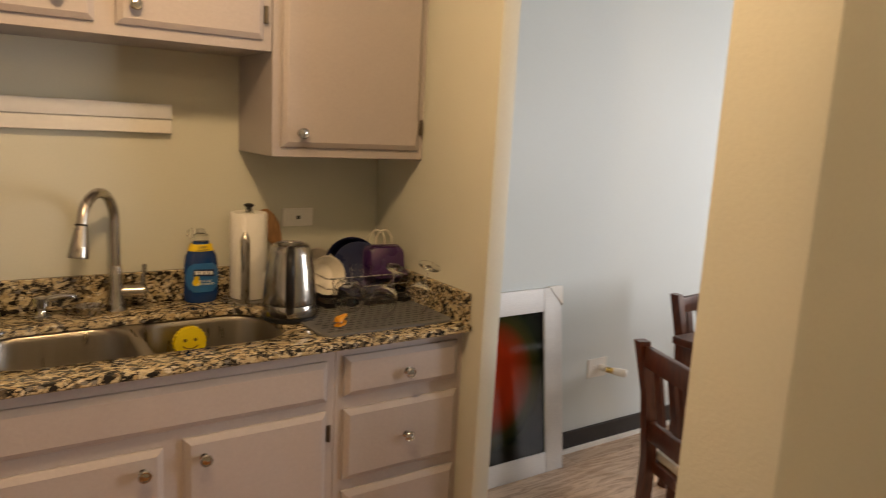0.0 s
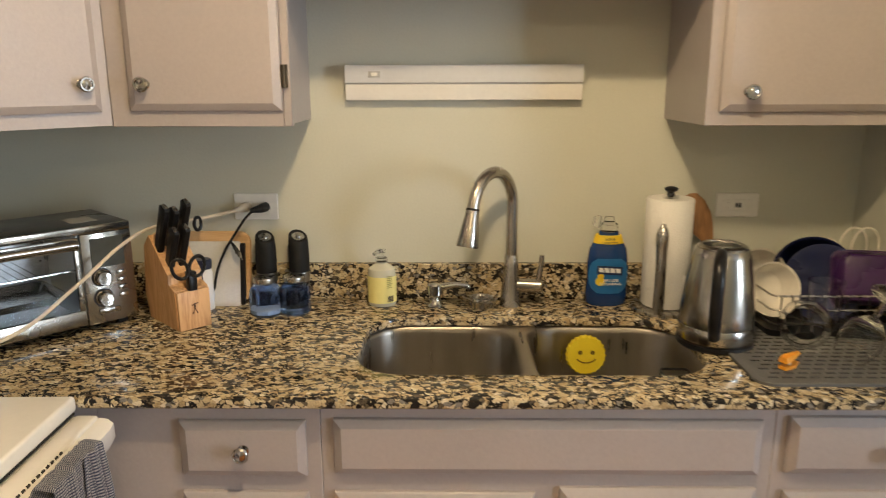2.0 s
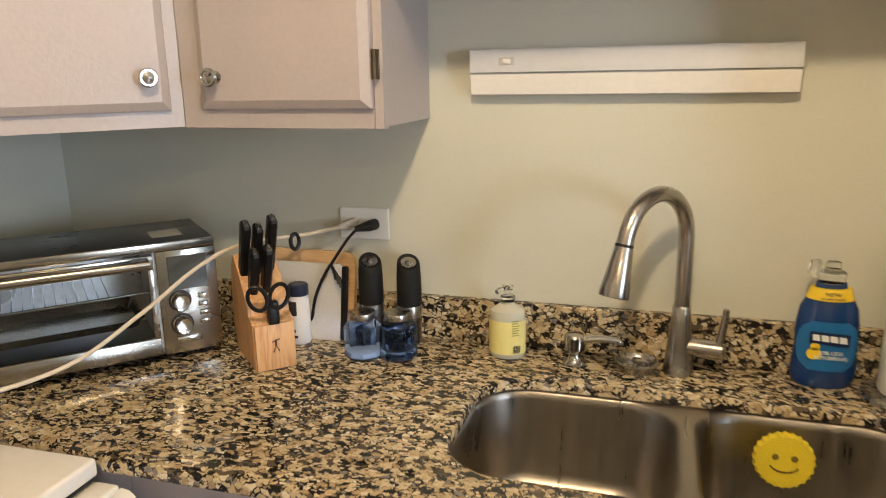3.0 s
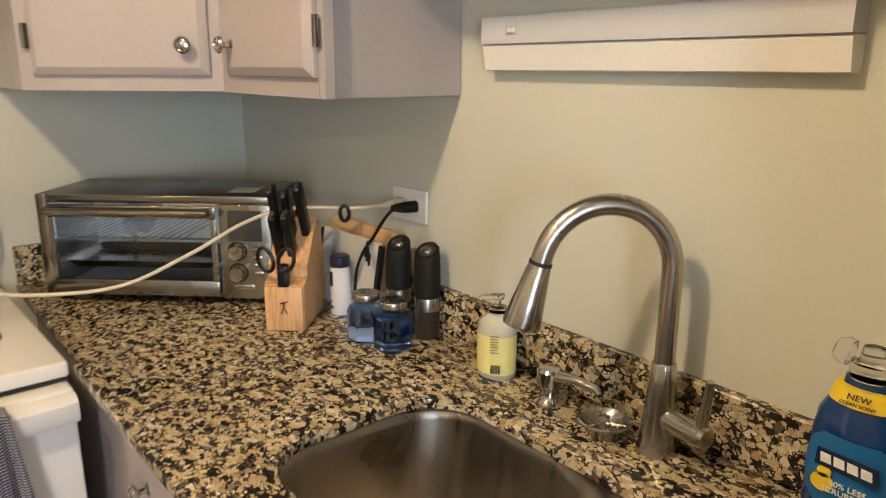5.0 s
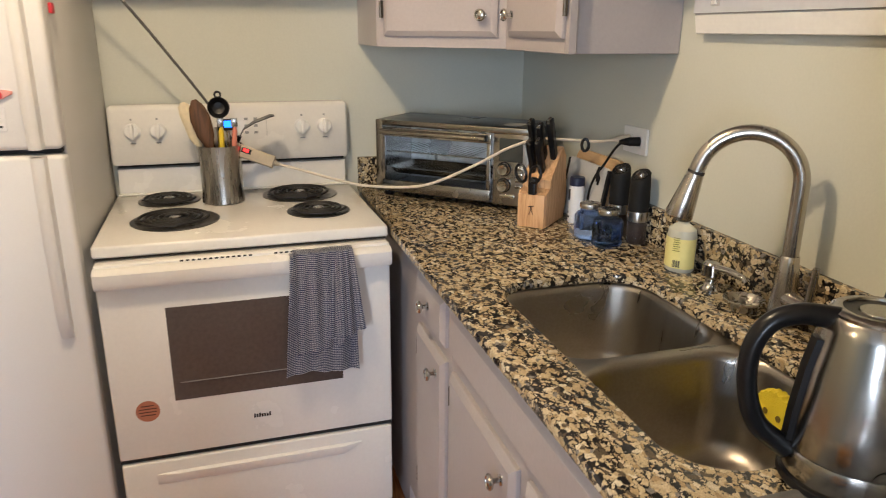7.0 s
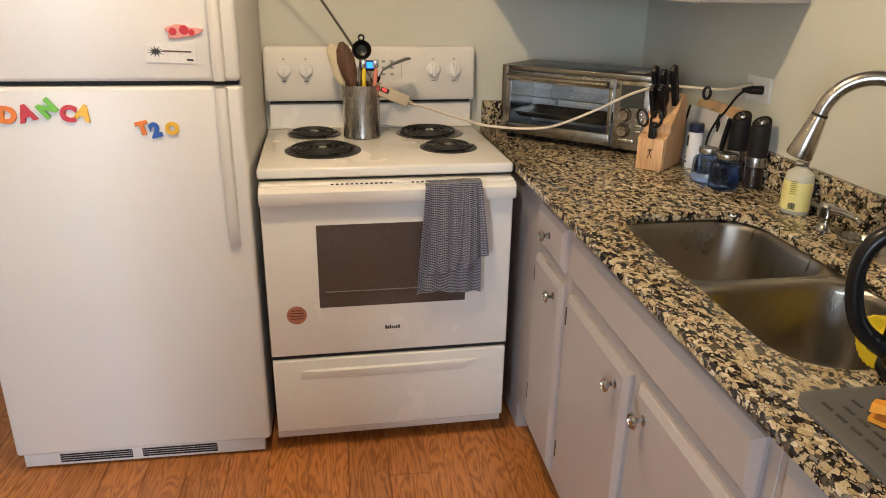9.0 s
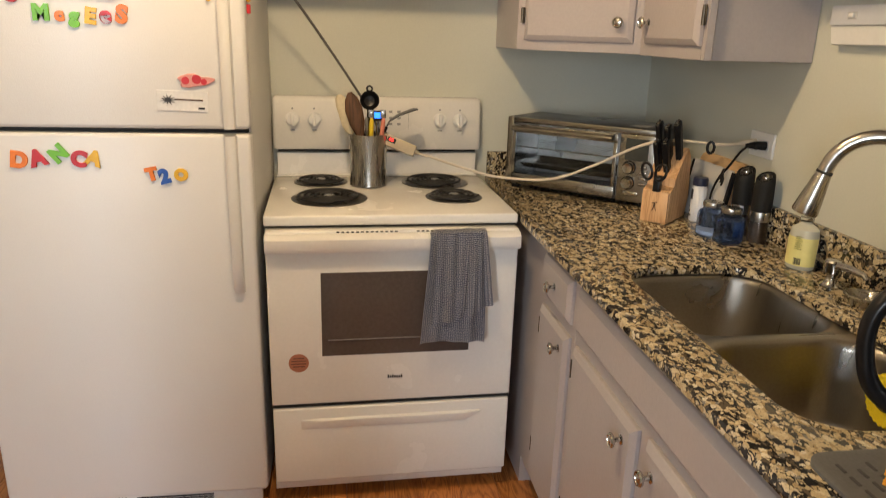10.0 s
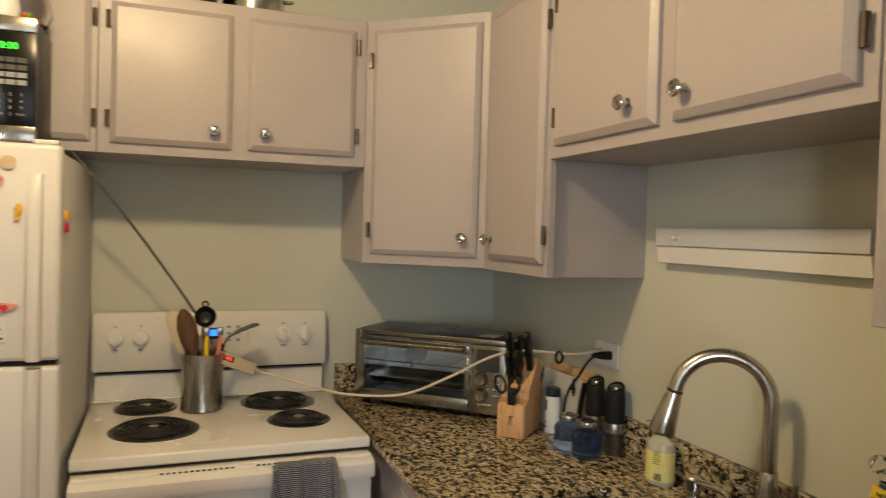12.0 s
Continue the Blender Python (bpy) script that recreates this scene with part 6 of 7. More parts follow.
# dish towel over the oven handle
def towel_material():
    m = bpy.data.materials.new("striped_towel")
    m.use_nodes = True
    n, l = m.node_tree.nodes, m.node_tree.links
    b = n["Principled BSDF"]
    at = n.new("ShaderNodeUVMap")
    sep = n.new("ShaderNodeSeparateXYZ")
    l.new(at.outputs[0], sep.inputs[0])
    mu = n.new("ShaderNodeMath")
    mu.operation = "MULTIPLY"
    mu.inputs[1].default_value = 1 / 0.0052
    l.new(sep.outputs[1], mu.inputs[0])
    fr = n.new("ShaderNodeMath")
    fr.operation = "FRACT"
    l.new(mu.outputs[0], fr.inputs[0])
    gt = n.new("ShaderNodeMath")
    gt.operation = "GREATER_THAN"
    gt.inputs[1].default_value = 0.50
    l.new(fr.outputs[0], gt.inputs[0])
    # the weft breaks the pale stripes into short stitches
    mu2, sn, br = n.new("ShaderNodeMath"), n.new("ShaderNodeMath"), n.new("ShaderNodeMapRange")
    mu2.operation, sn.operation = "MULTIPLY", "SINE"
    mu2.inputs[1].default_value = 2 * math.pi / 0.0052
    l.new(sep.outputs[0], mu2.inputs[0])
    l.new(mu2.outputs[0], sn.inputs[0])
    br.inputs["From Min"].default_value, br.inputs["From Max"].default_value = -0.7, 0.2
    br.inputs["To Min"].default_value, br.inputs["To Max"].default_value = 0.45, 1.0
    l.new(sn.outputs[0], br.inputs[0])
    both = n.new("ShaderNodeMath")
    both.operation = "MULTIPLY"
    l.new(gt.outputs[0], both.inputs[0])
    l.new(br.outputs[0], both.inputs[1])
    mix = n.new("ShaderNodeMix")
    mix.data_type = "RGBA"
    mix.inputs["A"].default_value, mix.inputs["B"].default_value = (0.070, 0.082, 0.150, 1), (0.64, 0.64, 0.67, 1)
    l.new(both.outputs[0], mix.inputs["Factor"])
    ns = n.new("ShaderNodeTexNoise")
    ns.inputs["Scale"].default_value = 700
    bp = n.new("ShaderNodeBump")
    bp.inputs["Strength"].default_value, bp.inputs["Distance"].default_value = 0.5, 0.002
    l.new(ns.outputs[0], bp.inputs["Height"])
    l.new(bp.outputs[0], b.inputs["Normal"])
    l.new(mix.outputs["Result"], b.inputs["Base Color"])
    b.inputs["Roughness"].default_value = 0.95
    b.inputs["Sheen Weight"].default_value = 0.3
    return m


M_TOWEL = towel_material()


def cloth(name, parent, y0, y1, length, gap, lean, seed, flare, hem):
    """A hanging layer: over the handle's top, then down in soft folds."""
    rnd = random.Random(seed)
    ph = [rnd.random() * 6.28 for _ in range(4)]
    nu, nv = 40, 44
    bm = bmesh.new()
    uv = bm.loops.layers.uv.new("UVMap")
    grid = []
    for j in range(nv + 1):
        s = j / nv * (length + 0.05)
        row = []
        for i in range(nu + 1):
            k = i / nu
            drop = max(0.0, s - 0.05)
            fold = min(1.0, drop / 0.10)
            y = y0 + (y1 - y0) * k + lean * drop + flare * (k - 0.5) * drop
            w = (0.007 * math.sin(2 * math.pi * 1.6 * k + ph[0]) + 0.004 * math.sin(2 * math.pi * 3.7 * k + ph[1] + drop * 6) + 0.003 * math.sin(2 * math.pi * 0.8 * k + ph[2] + drop * 12)) * (0.35 + 0.65 * fold)
            if s < 0.05:
                a = s / 0.05
                x, z = XD + 0.006 + 0.030 * a + gap, 0.898 + gap - 0.004 * a * a
            else:
                x, z = XD + 0.036 + gap + 0.004 * fold, 0.894 + gap - drop + hem * math.sin(2.2 * k + ph[3]) * (drop / length)
            row.append((bm.verts.new((x + w + 0.006, y, z)), (k * (y1 - y0), s)))
        grid.append(row)
    for j in range(nv):
        for i in range(nu):
            q = [grid[j][i], grid[j][i + 1], grid[j + 1][i + 1], grid[j + 1][i]]
            f = bm.faces.new([v for v, _ in q])
            for lo, (_, c) in zip(f.loops, q):
                lo[uv].uv = c
    bmesh.ops.solidify(bm, geom=bm.faces[:], thickness=0.0022)
    return part(name, bm, M_TOWEL, parent, sharp=80)


t = thing("dish_towel", pose(XD + 0.04, 1.61, 0.54), "blue and grey striped dish towel hung over the oven handle", "towel")
cloth("back_layer", t, 1.522, 1.688, 0.340, 0.001, -0.03, 4, 0.10, 0.012)
cloth("front_layer", t, 1.530, 1.640, 0.275, 0.012, 0.01, 9, 0.05, 0.012)
cloth("side_fold", t, 1.626, 1.684, 0.225, 0.014, 0.03, 12, 0.20, -0.02)
t.matrix_world = ASKEW @ total(t)

# ---- magnets on the refrigerator ----
MF0 = basis((FX + 0.0004, 0, 0), (0, 1, 0), (1, 0, 0))
MAG = {"r": material("red_magnet", (0.55, 0.02, 0.03), 0.4), "o": material("orange_magnet", (0.80, 0.20, 0.015), 0.4), "g": material("green_magnet", (0.16, 0.50, 0.03), 0.4), "y": material("yellow_magnet", (0.80, 0.46, 0.02), 0.4),
       "b": material("blue_magnet", (0.02, 0.10, 0.45), 0.4), "k": M_BLACK, "p": material("pink_magnet", (0.70, 0.32, 0.28), 0.5), "c": material("tan_magnet", (0.62, 0.48, 0.30), 0.5), "w": M_WHITE,
       "n": material("brown_magnet", (0.14, 0.05, 0.03), 0.5), "s": material("dark_green_magnet", (0.03, 0.16, 0.08), 0.4)}
NAMES = {"r": "red", "o": "orange", "g": "green", "y": "yellow", "b": "blue", "k": "black"}


def letter(ch, y, z, size, col, tilt=0.0):
    m = MF0 @ pose(y, z, 0) @ pose(0, 0, 0, 0, 0, tilt)
    o = thing("letter_magnet", m, f"{NAMES[col]} plastic letter magnet on the refrigerator door", "magnet", "letter magnets")
    cu = bpy.data.curves.new("letter", "FONT")
    cu.body, cu.size, cu.extrude, cu.offset, cu.bevel_depth, cu.align_x, cu.align_y = ch, size, 0.0022, 0.0028, 0.0007, "CENTER", "CENTER"
    tmp = bpy.data.objects.new("letter", cu)
    scene.collection.objects.link(tmp)
    me = bpy.data.meshes.new_from_object(tmp.evaluated_get(bpy.context.evaluated_depsgraph_get()))
    bpy.data.objects.remove(tmp)
    me.transform(Matrix.Translation((0, 0, 0.0032)))
    me.materials.clear()
    me.materials.append(MAG[col])
    ob = new("letter", me)
    ob.parent = o


for ch, y, z, s, c, a in (("F", 0.572, 1.527, 0.050, "r", 2), ("u", 0.608, 1.528, 0.042, "y", 0), ("C", 0.648, 1.528, 0.048, "g", 0), ("K", 0.693, 1.528, 0.050, "r", 0),
                          ("M", 0.540, 1.473, 0.050, "g", 0), ("c", 0.582, 1.470, 0.042, "o", 4), ("g", 0.617, 1.468, 0.046, "g", -4), ("E", 0.655, 1.468, 0.050, "y", -8), ("e", 0.691, 1.472, 0.052, "r", 0), ("S", 0.730, 1.474, 0.058, "o", -10),
                          ("b", 0.478, 1.515, 0.050, "r", -6), ("?", 0.944, 1.531, 0.046, "y", -4),
                          ("D", 0.440, 1.105, 0.056, "o", -8), ("A", 0.487, 1.110, 0.056, "r", 14), ("N", 0.540, 1.122, 0.052, "g", 38), ("C", 0.588, 1.108, 0.054, "r", -10), ("A", 0.625, 1.110, 0.050, "y", -20),
                          ("T", 0.768, 1.068, 0.044, "o", 12), ("2", 0.800, 1.062, 0.050, "b", 14), ("O", 0.843, 1.066, 0.040, "y", 0)):
    letter(ch, y, z, s, c, a)


def flat_magnet(name, outline, y, z, col, label, thick=0.006, tilt=0.0):
    m = MF0 @ pose(y, z, 0) @ pose(0, 0, 0, 0, 0, tilt)
    o = thing(name, m, label, "magnet", "picture magnets")
    bm = bmesh.new()
    plate(bm, outline, 0, thick, min(0.002, thick / 3))
    part("body", bm, MAG[col] if col in MAG else col, o, local=True)
    return o, m


def blob(r, n=18, k=0.1, seed=1, sx=1.0, sy=1.0):
    rnd = random.Random(seed)
    f = [rnd.random() * 6.28 for _ in range(3)]
    return [(sx * r * (1 + k * math.sin(3 * a + f[0]) + k * 0.6 * math.sin(5 * a + f[1])) * math.cos(a), sy * r * (1 + k * math.sin(3 * a + f[0]) + k * 0.6 * math.sin(5 * a + f[1])) * math.sin(a)) for a in [2 * math.pi * i / n for i in range(n)]]


def square(w, h):
    return [(-w / 2, -h / 2), (w / 2, -h / 2), (w / 2, h / 2), (-w / 2, h / 2)]


# row of small shapes at the top
for i, (col, sh) in enumerate((("b", square(0.018, 0.018)), ("s", blob(0.010, 20, 0.0)), ("k", blob(0.010, 20, 0.0)), ("r", [(-0.011, -0.009), (0.011, -0.009), (0, 0.011)]))):
    flat_magnet("shape_magnet", sh, 0.468 + i * 0.023, 1.652, col, ("blue square", "green round", "black round", "red triangular")[i] + " magnet on the refrigerator door", 0.004)
o, m = flat_magnet("patterned_magnet", square(0.072, 0.048), 0.585, 1.602, material("patterned_card", (0.30, 0.24, 0.22), 0.5, vary=0.9, scale=70, grain=160), "rectangular magnet with a busy dark pattern", 0.003, -3)
flat_magnet("figure_magnet", blob(0.026, 16, 0.16, 4, 0.7, 1.1), 0.505, 1.595, material("dark_figure", (0.05, 0.06, 0.035), 0.5, vary=0.8, scale=50), "dark green and grey figure magnet", 0.010)
flat_magnet("figure_magnet", blob(0.022, 16, 0.10, 5, 0.7, 1.0), 0.470, 1.588, "n", "brown bear shaped magnet", 0.010)
for y, z, c, sd, lab in ((0.842, 1.600, "p", 1, "pink patterned"), (0.899, 1.602, "p", 2, "pink patterned"), (0.862, 1.573, "c", 3, "tan patterned"), (0.922, 1.645, "c", 6, "tan oval")):
    o, m = flat_magnet("round_magnet", blob(0.0165, 18, 0.03, sd), y, z, c, lab + " round magnet on the refrigerator door", 0.005)
    if c == "p":
        for k in range(4):
            part("petal", cube((0, -0.002, 0.0051), (0.012, 0.002, 0.0058), 0.0008, 1, pose(0, 0, 0, 0, 0, 90 * k + 30)), MAG["r"], o, local=True)
o, m = flat_magnet("pink_magnet", blob(0.022, 20, 0.18, 8, 2.0, 0.75), 0.895, 1.316, "p", "pink ribbon shaped magnet on the refrigerator door", 0.006)
for k, (dy, dz, w) in enumerate(((-0.022, 0.0, 0.010), (0.006, 0.004, 0.012), (0.024, -0.002, 0.008))):
    part("blotch", lathe(bmesh.new(), [(w, 0.0060), (w, 0.0068), (0, 0.0068)], (dy, dz, 0), 12), MAG["r"], o, local=True)
o, m = flat_magnet("guitar_card", square(0.128, 0.052), 0.861, 1.263, material("white_card", (0.76, 0.75, 0.74), 0.5), "white card magnet with a spiky dark guitar drawing", 0.002, -2)
bm = bmesh.new()
star = []
for i in range(22):
    a = 2 * math.pi * i / 22
    r = 0.020 if i % 2 == 0 else 0.007
    star.append((-0.036 + r * 1.15 * math.cos(a), 0.002 + r * 0.75 * math.sin(a)))
plate(bm, star, 0.002, 0.0027)
part("drawing", bm, M_PRINT, o, local=True)
part("drawing", cube((-0.02, 0.002, 0.002), (0.052, 0.006, 0.0026)), M_SPOON, o, local=True)
part("print", cube((0.040, -0.019, 0.002), (0.056, -0.014, 0.0026)), M_PRINT, o, local=True)
# magnets on the refrigerator's side
for z, c in ((1.53, "y"), (1.50, "r")):
    o = thing("side_magnet", pose(FX - 0.09, FY1 - 0.003, z), ("yellow" if c == "y" else "red") + " plastic magnet on the refrigerator side", "magnet")
    part("body", cube((FX - 0.10, FY1 - 0.0035, z - 0.012), (FX - 0.075, FY1 + 0.006, z + 0.012), 0.003), MAG[c], o)

# ---- microwave and what stands on it ----
WF, WY0, WY1, WZ0, WZ1 = -0.392, 0.462, 0.955, 1.7035, 2.006
t = thing("microwave", pose(-0.52, 0.70, 1.693), "steel and black microwave standing on the refrigerator", "microwave")
part("body", cube((-0.635, WY0 + 0.004, WZ0), (WF - 0.022, WY1 - 0.002, WZ1), 0.004), M_BLACK, t)
for y in (WY0 + 0.05, WY1 - 0.05):
    for x in (-0.60, WF - 0.05):
        part("foot", lathe(bmesh.new(), [(0.014, 1.6812), (0.014, WZ0), (0.010, WZ0)], (x, y, 0), 12), M_BLACK, t)
PX = 0.838
door = part("door", cube((WF - 0.0215, WY0, WZ0 + 0.040), (WF, PX - 0.002, WZ1 - 0.036), 0.002), material("black_glass", (0.006, 0.006, 0.006), 0.16, bump=0, gloss=0.18), t, "black glass microwave door with steel bands")
part("steel_band", cube((WF - 0.0215, WY0, WZ0), (WF + 0.001, PX - 0.002, WZ0 + 0.0395), 0.002), M_TSTEEL, door)
part("steel_band", cube((WF - 0.0215, WY0, WZ1 - 0.0355), (WF + 0.001, PX - 0.002, WZ1), 0.002), M_TSTEEL, door)
part("window", cube((WF - 0.001, WY0 + 0.045, WZ0 + 0.075), (WF + 0.0012, PX - 0.062, WZ1 - 0.068), 0.0005, 1), material("microwave_window", (0.016, 0.015, 0.013), 0.28, bump=0, gloss=0.18), door)
bm = bmesh.new()
loft(bm, [[Vector((WF + dx, y, z)) for dx, y in ((g, PX - 0.040), (g + 0.010, PX - 0.038), (g + 0.010, PX - 0.018), (g, PX - 0.016))] for z, g in ((WZ0 + 0.068, 0.0), (WZ0 + 0.085, 0.022), (WZ1 - 0.080, 0.022), (WZ1 - 0.062, 0.0))])
part("handle", bm, M_TSTEEL, door)
cp = part("control_panel", cube((WF - 0.0215, PX, WZ0 + 0.040), (WF, WY1, WZ1 - 0.036), 0.002), bpy.data.materials["black_glass"], t)
part("steel_band", cube((WF - 0.0215, PX, WZ0), (WF + 0.001, WY1, WZ0 + 0.0395), 0.002), M_TSTEEL, cp)
part("steel_band", cube((WF - 0.0215, PX, WZ1 - 0.0355), (WF + 0.001, WY1, WZ1), 0.002), M_TSTEEL, cp)
MW = basis((WF + 0.0004, 0, 0), (0, 1, 0), (1, 0, 0))
lettering("clock", "0:00", 0.023, M_GREENLED, cp, MW @ pose(0.896, 1.934, 0), label="glowing green clock digits")
key = material("grey_key", (0.30, 0.30, 0.30), 0.5)
dkey = material("dark_key", (0.07, 0.07, 0.07), 0.5)
for r in range(4):
    for c in range(3):
        part("key", box(bmesh.new(), (0.866 + c * 0.024, 1.895 - r * 0.018, 0), (0.887 + c * 0.024, 1.907 - r * 0.018, 0.001), m=MW), key if r > 1 else dkey, cp)
for r, row in enumerate(("123", "456", "789")):
    for c, ch in enumerate(row):
        lettering("digit", ch, 0.011, key, cp, MW @ pose(0.876 + c * 0.024, 1.818 - r * 0.016, 0))
lettering("digit", "0", 0.011, key, cp, MW @ pose(0.900, 1.770, 0))
lettering("print", "STOP", 0.008, key, cp, MW @ pose(0.876, 1.770, 0))
lettering("print", "START", 0.008, key, cp, MW @ pose(0.924, 1.770, 0))
part("badge", box(bmesh.new(), (0.590, WZ0 + 0.012, 0.0012), (0.690, WZ0 + 0.028, 0.0018), 0.0003, 1, MW), M_PRINT, door, "plain dark maker's badge")

o = thing("candy_box", pose(-0.50, 0.60, WZ1), "blue box of ice pops with a red and white print", "box")
bb = part("carton", cube((-0.56, 0.48, WZ1 + 0.0005), (-0.43, 0.735, WZ1 + 0.11), 0.002), material("blue_carton", (0.02, 0.20, 0.50), 0.45, vary=0.1), o)
part("print", cube((-0.4298, 0.675, WZ1 + 0.004), (-0.4290, 0.702, WZ1 + 0.11)), MAG["r"], bb)
mB = basis((-0.4296, 0.590, WZ1 + 0.045), (0, 1, 0), (1, 0, 0)) @ pose(0, 0, 0, 0, 0, -3)
part("print", box(bmesh.new(), (-0.10, -0.022, 0), (0.075, 0.022, 0.0006), 0.0002, 1, mB), MAG["r"], bb)
lettering("print", "POPS", 0.046, M_WHITE, bb, mB @ pose(0.030, 0, 0.0008))
o = thing("white_egg_timer", pose(-0.50, 0.868, WZ1), "smooth white egg shaped object on the microwave", "ornament")
part("body", lathe(bmesh.new(), [(0.020, 0), (0.034, 0.012), (0.038, 0.035), (0.032, 0.065), (0.018, 0.088), (0, 0.094)], (-0.47, 0.868, WZ1 + 0.0005), 28), M_WHITE, o)
o = thing("candy_jar", pose(-0.52, 0.935, WZ1), "clear round jar of coloured candy with a red lid", "jar")
part("globe", lathe(bmesh.new(), [(0.022, 0), (0.040, 0.012), (0.050, 0.040), (0.046, 0.072), (0.034, 0.090), (0.033, 0.090), (0.0445, 0.071), (0.0485, 0.040), (0.039, 0.014), (0, 0.003)], (-0.53, 0.918, WZ1 + 0.0005), 28), M_GLASS, o)
part("lid", lathe(bmesh.new(), [(0.038, 0.0905), (0.042, 0.094), (0.040, 0.120), (0.020, 0.135), (0, 0.137)], (-0.53, 0.918, WZ1), 26), MAG["r"], o)
rnd = random.Random(4)
for i in range(16):
    a, r = rnd.random() * 6.28, 0.030 * rnd.random()
    c = Vector((-0.53 + r * math.cos(a), 0.918 + r * math.sin(a), WZ1 + 0.014 + 0.028 * rnd.random()))
    part("candy", cube((-0.011, -0.004, -0.004), (0.011, 0.004, 0.004), 0.002, 1, Matrix.Translation(c) @ Euler((rnd.random() * 6, rnd.random() * 6, rnd.random() * 6)).to_matrix().to_4x4()), MAG["royg"[i % 4]], o)

# ---- on top of the cabinets ----
o = thing("steel_pot", pose(-0.80, 1.50, ZT), "shiny steel cooking pot on top of the cabinet", "pot")
part("body", lathe(bmesh.new(), [(0.085, 0), (0.095, 0.006), (0.098, 0.09), (0.102, 0.093), (0.096, 0.093), (0.092, 0.010), (0, 0.008)], (-0.800, 1.500, ZT + 0.0005), 40), M_CHROME, o)
part("handle", tube(bmesh.new(), [(-0.80, 1.590, ZT + 0.075), (-0.79, 1.625, ZT + 0.078), (-0.81, 1.625, ZT + 0.078), (-0.82, 1.590, ZT + 0.075)], 0.004, 8), M_CHROME, o)
part("handle", tube(bmesh.new(), [(-0.80, 1.410, ZT + 0.075), (-0.79, 1.375, ZT + 0.078), (-0.81, 1.375, ZT + 0.078), (-0.82, 1.410, ZT + 0.075)], 0.004, 8), M_CHROME, o)
o = thing("dark_basket", pose(-0.80, 1.28, ZT), "dark woven basket on top of the cabinet", "basket")
part("body", loft(bmesh.new(), [rounded(-0.90, -0.70, 1.17, 1.38, 0.03, ZT + 0.0005), rounded(-0.91, -0.69, 1.16, 1.39, 0.03, ZT + 0.07), rounded(-0.90, -0.70, 1.17, 1.38, 0.03, ZT + 0.07), rounded(-0.89, -0.71, 1.18, 1.37, 0.03, ZT + 0.01)]), M_BLACK, o)

# ---- dining room ----
lean = math.degrees(math.asin(0.105 / 0.82))
mP = Matrix.Translation((1.60, 2.335, 0.0005)) @ Matrix.Rotation(radians(90 - lean), 4, "X")
t = thing("framed_picture", pose(1.97, 2.34, 0), "white framed glossy picture leaning on the wall, still wrapped", "picture")
PWd, PHt, FR = 0.778, 0.838, 0.105
M_FRAME = material("whitewashed_frame", (0.70, 0.70, 0.70), 0.35, vary=0.12, scale=3, grain=120, bump=0.3, stretch=(1, 18, 1))
for lo, hi in (((0, 0, -0.012), (FR, PHt, 0.012)), ((PWd - FR, 0, -0.012), (PWd, PHt, 0.012)), ((FR + 0.0005, 0, -0.012), (PWd - FR - 0.0005, FR * 0.9, 0.012)), ((FR + 0.0005, PHt - FR, -0.012), (PWd - FR - 0.0005, PHt, 0.012))):
    part("frame_rail", box(bmesh.new(), lo, hi, 0.004, 2, mP), M_FRAME, t)
bm = bmesh.new()
plate(bm, [(PWd - 0.075, PHt + 0.004), (PWd + 0.004, PHt + 0.004), (PWd + 0.004, PHt - 0.085)], -0.015, 0.016, 0, mP)
part("corner_guard", bm, M_WHITE, t, "white cardboard corner guard")
def art_material():
    m = bpy.data.materials.new("glowing_orb_print")
    m.use_nodes = True
    n, l = m.node_tree.nodes, m.node_tree.links
    b = n["Principled BSDF"]
    tc = n.new("ShaderNodeTexCoord")
    mp = n.new("ShaderNodeMapping")
    mp.inputs["Location"].default_value = (-0.05 / 0.33, -0.47 / 0.37, 0)
    mp.inputs["Scale"].default_value = (1 / 0.33, 1 / 0.37, 0)
    gr = n.new("ShaderNodeTexGradient")
    gr.gradient_type = "SPHERICAL"
    cr = n.new("ShaderNodeValToRGB")
    e = cr.color_ramp.elements
    e[0].position, e[0].color = 0.0, (0.006, 0.007, 0.009, 1)
    e[1].position, e[1].color = 0.62, (0.62, 0.05, 0.012, 1)
    for p, c in ((0.14, (0.010, 0.022, 0.008, 1)), (0.30, (0.06, 0.055, 0.012, 1)), (0.42, (0.30, 0.05, 0.012, 1))):
        q = e.new(p)
        q.color = c
    uv = n.new("ShaderNodeUVMap")
    l.new(uv.outputs[0], mp.inputs[0])
    l.new(mp.outputs[0], gr.inputs[0])
    l.new(gr.outputs[0], cr.inputs[0])
    l.new(cr.outputs[0], b.inputs["Base Color"])
    b.inputs["Roughness"].default_value = 0.08
    return m
bm = bmesh.new()
uvl = bm.loops.layers.uv.new("UVMap")
cs = [(FR, FR * 0.9), (PWd - FR, FR * 0.9), (PWd - FR, PHt - FR), (FR, PHt - FR)]
f = bm.faces.new([bm.verts.new(mP @ Vector((x, y, 0.003))) for x, y in cs])
for lo, c in zip(f.loops, cs):
    lo[uvl].uv = (c[0] - 0.33, c[1])
bmesh.ops.solidify(bm, geom=bm.faces[:], thickness=0.004)
part("print", bm, art_material(), t, "glossy dark print with a soft red orb")

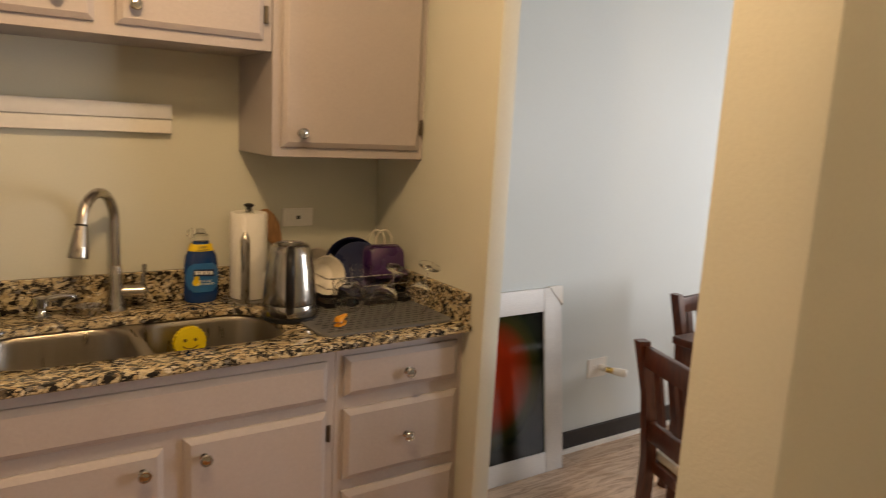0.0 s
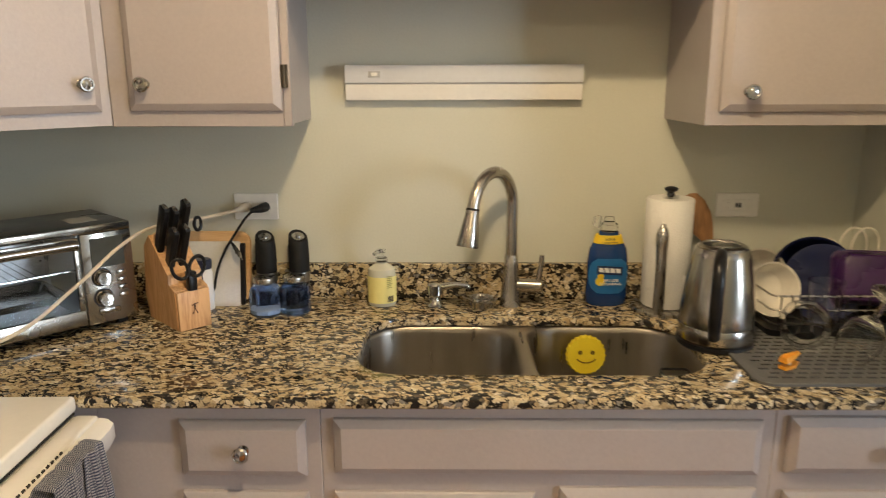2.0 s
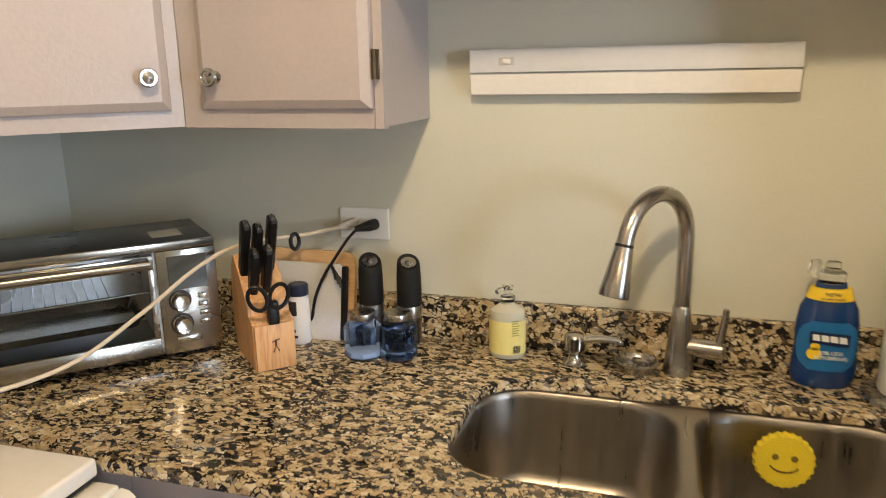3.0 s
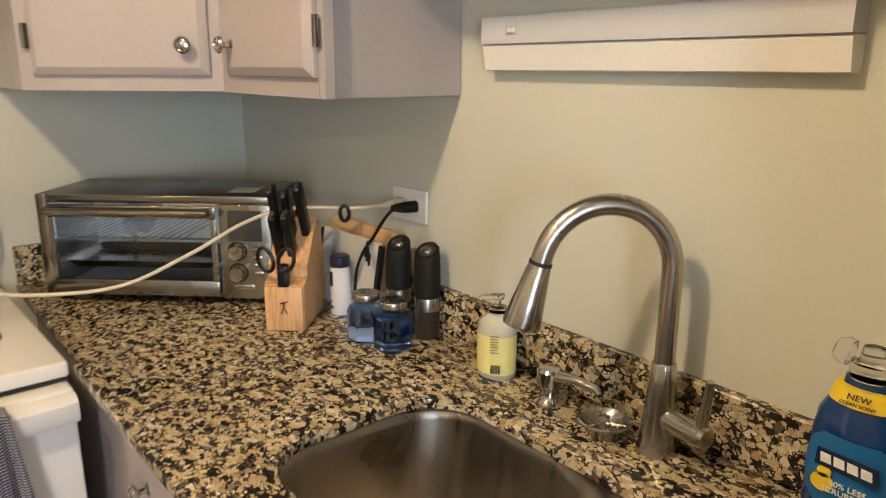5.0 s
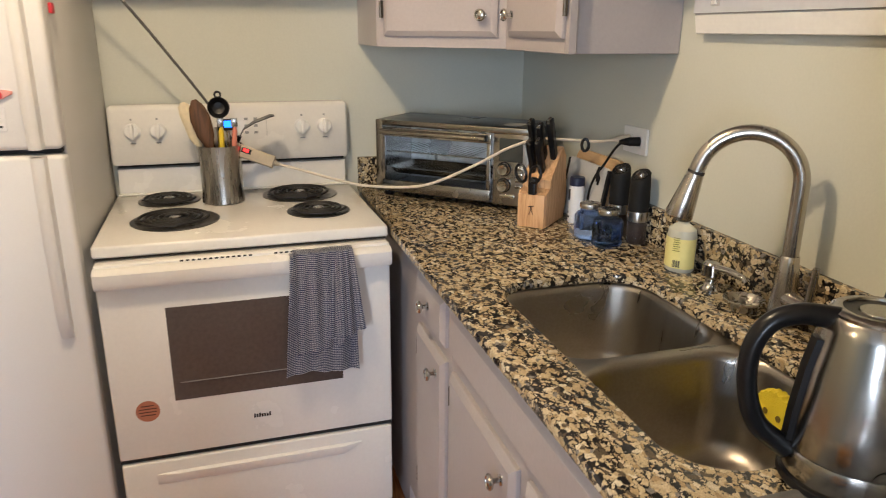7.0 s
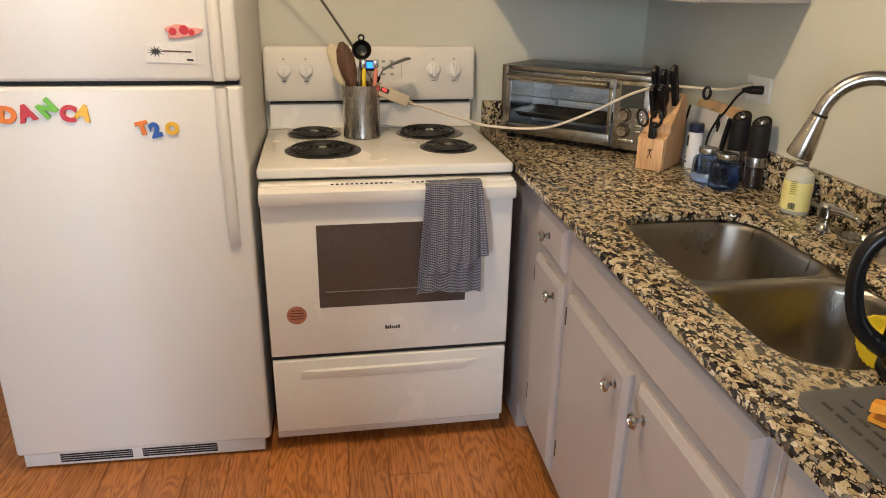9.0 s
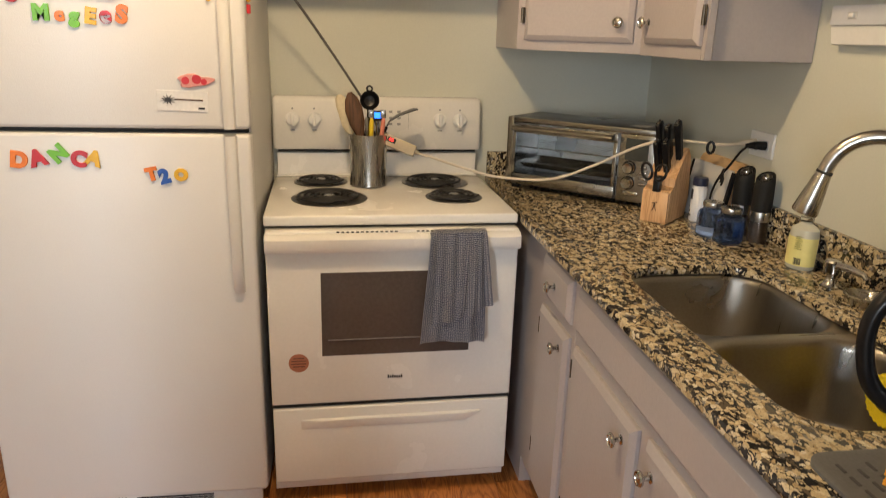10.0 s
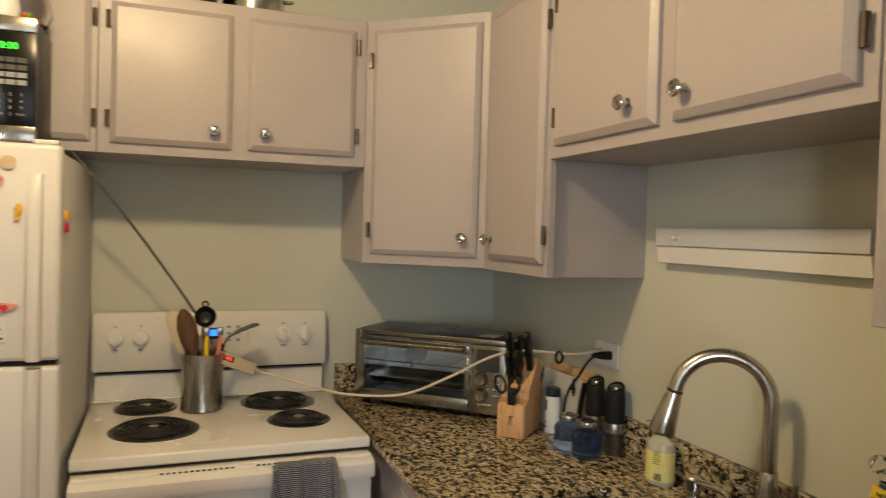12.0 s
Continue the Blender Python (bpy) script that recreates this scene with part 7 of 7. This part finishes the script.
o, m = outlet(2.612, 2.735, 0.352, 0.447, DY, "white wall outlet with a plugged-in night light")
o = thing("night_light", pose(2.705, DY - 0.03, 0.39), "small brass and white plug-in night light", "night light")
part("plug", tube(bmesh.new(), [(2.695, DY - 0.008, 0.400), (2.695, DY - 0.045, 0.400)], 0.016, 14), M_WHITE, o)
part("collar", tube(bmesh.new(), [(2.695, DY - 0.045, 0.400), (2.712, DY - 0.075, 0.398)], 0.014, 14), material("brass", (0.60, 0.42, 0.15), 0.25, 1.0), o)
part("shade", tube(bmesh.new(), [(2.712, DY - 0.075, 0.398), (2.745, DY - 0.120, 0.396), (2.750, DY - 0.127, 0.396)], [0.018, 0.020, 0.012], 14), M_WHITE, o)


def dining_chair(m):
    o = thing("dining_chair", m, "dark cherry wood dining chair with a pale seat", "chair", "chairs round the table")
    def bx(nm, lo, hi, mat=M_CHERRY, bev=0.004):
        return part(nm, cube(lo, hi, bev), mat, o, local=True)
    for sx in (-1, 1):
        bx("leg", (sx * 0.20 - 0.018, 0.16, 0), (sx * 0.20 + 0.018, 0.196, 0.435))
        bm = bmesh.new()
        loft(bm, [[Vector((sx * 0.20 + dx, y + dy, z)) for dx, dy in ((-0.018, -0.02), (0.018, -0.02), (0.018, 0.02), (-0.018, 0.02))] for z, y in ((0, -0.23), (0.22, -0.205), (0.45, -0.20), (0.68, -0.225), (0.865, -0.27))])
        part("back_post", bm, M_CHERRY, o, local=True)
    bx("seat_frame", (-0.215, -0.19, 0.40), (0.215, 0.205, 0.44))
    bx("seat", (-0.205, -0.175, 0.4405), (0.205, 0.20, 0.475), M_IVORY, 0.012)
    for i, (z, y) in enumerate(((0.812, -0.258), (0.55, -0.212))):
        bx("back_rail", (-0.182, y - 0.012, z - 0.03), (0.182, y + 0.012, z + 0.04))
    for k in range(4):
        x = -0.12 + k * 0.08
        bm = bmesh.new()
        loft(bm, [[Vector((x + dx, y + dy, z)) for dx, dy in ((-0.018, -0.006), (0.018, -0.006), (0.018, 0.006), (-0.018, 0.006))] for z, y in ((0.60, -0.216), (0.785, -0.252))])
        part("slat", bm, M_CHERRY, o, local=True)
    return o


ch = dining_chair(pose(2.173, 1.347, 0, 0, 0, -108))
copy_thing(ch, pose(2.885, 1.775, 0, 0, 0, -175))
o = thing("dining_table", pose(3.05, 1.35, 0), "dark cherry wood dining table", "table")
part("tabletop", cube((2.44, 1.09, 0.725), (3.60, 1.857, 0.757), 0.006), M_CHERRY, o)
for x in (2.50, 3.54):
    for y in (1.15, 1.797):
        part("leg", cube((x - 0.03, y - 0.03, 0), (x + 0.03, y + 0.03, 0.7245), 0.004), M_CHERRY, o)

# ---- floor boards ----
def boards(name, x0, x1, y0, y1, width, length, mat, label, seed):
    base = part(name, cube((x0, y0, -0.0118), (x1, y1, -0.0095)), M_DARK)
    tagged(base, label, "floor", kind="structure")
    rnd = random.Random(seed)
    meshes = {}
    y = y0
    while y < y1 - 0.01:
        w = min(width, y1 - y)
        x = x0 - rnd.random() * length
        while x < x1:
            a, b = max(x, x0), min(x + length, x1)
            if b - a > 0.02:
                key = (round(b - a, 3), round(w, 3))
                if key not in meshes:
                    meshes[key] = mesh_of("plank", cube((0, 0.0004, -0.009), (b - a - 0.0008, w - 0.0004, 0), 0.0012, 1), mat)
                ob = new("plank", meshes[key])
                ob.parent = base
                ob.location = (a, y, 0)
            x += length
        y += width


boards("floor_kitchen", WX, 1.50, -1.6, 2.0, 0.125, 1.21, M_FLOOR, "orange oak laminate kitchen floor", 3)
boards("floor_dining", 1.502, 4.6, -3.0, DY, 0.19, 1.22, M_DFLOOR, "pale grey brown oak laminate dining floor", 5)
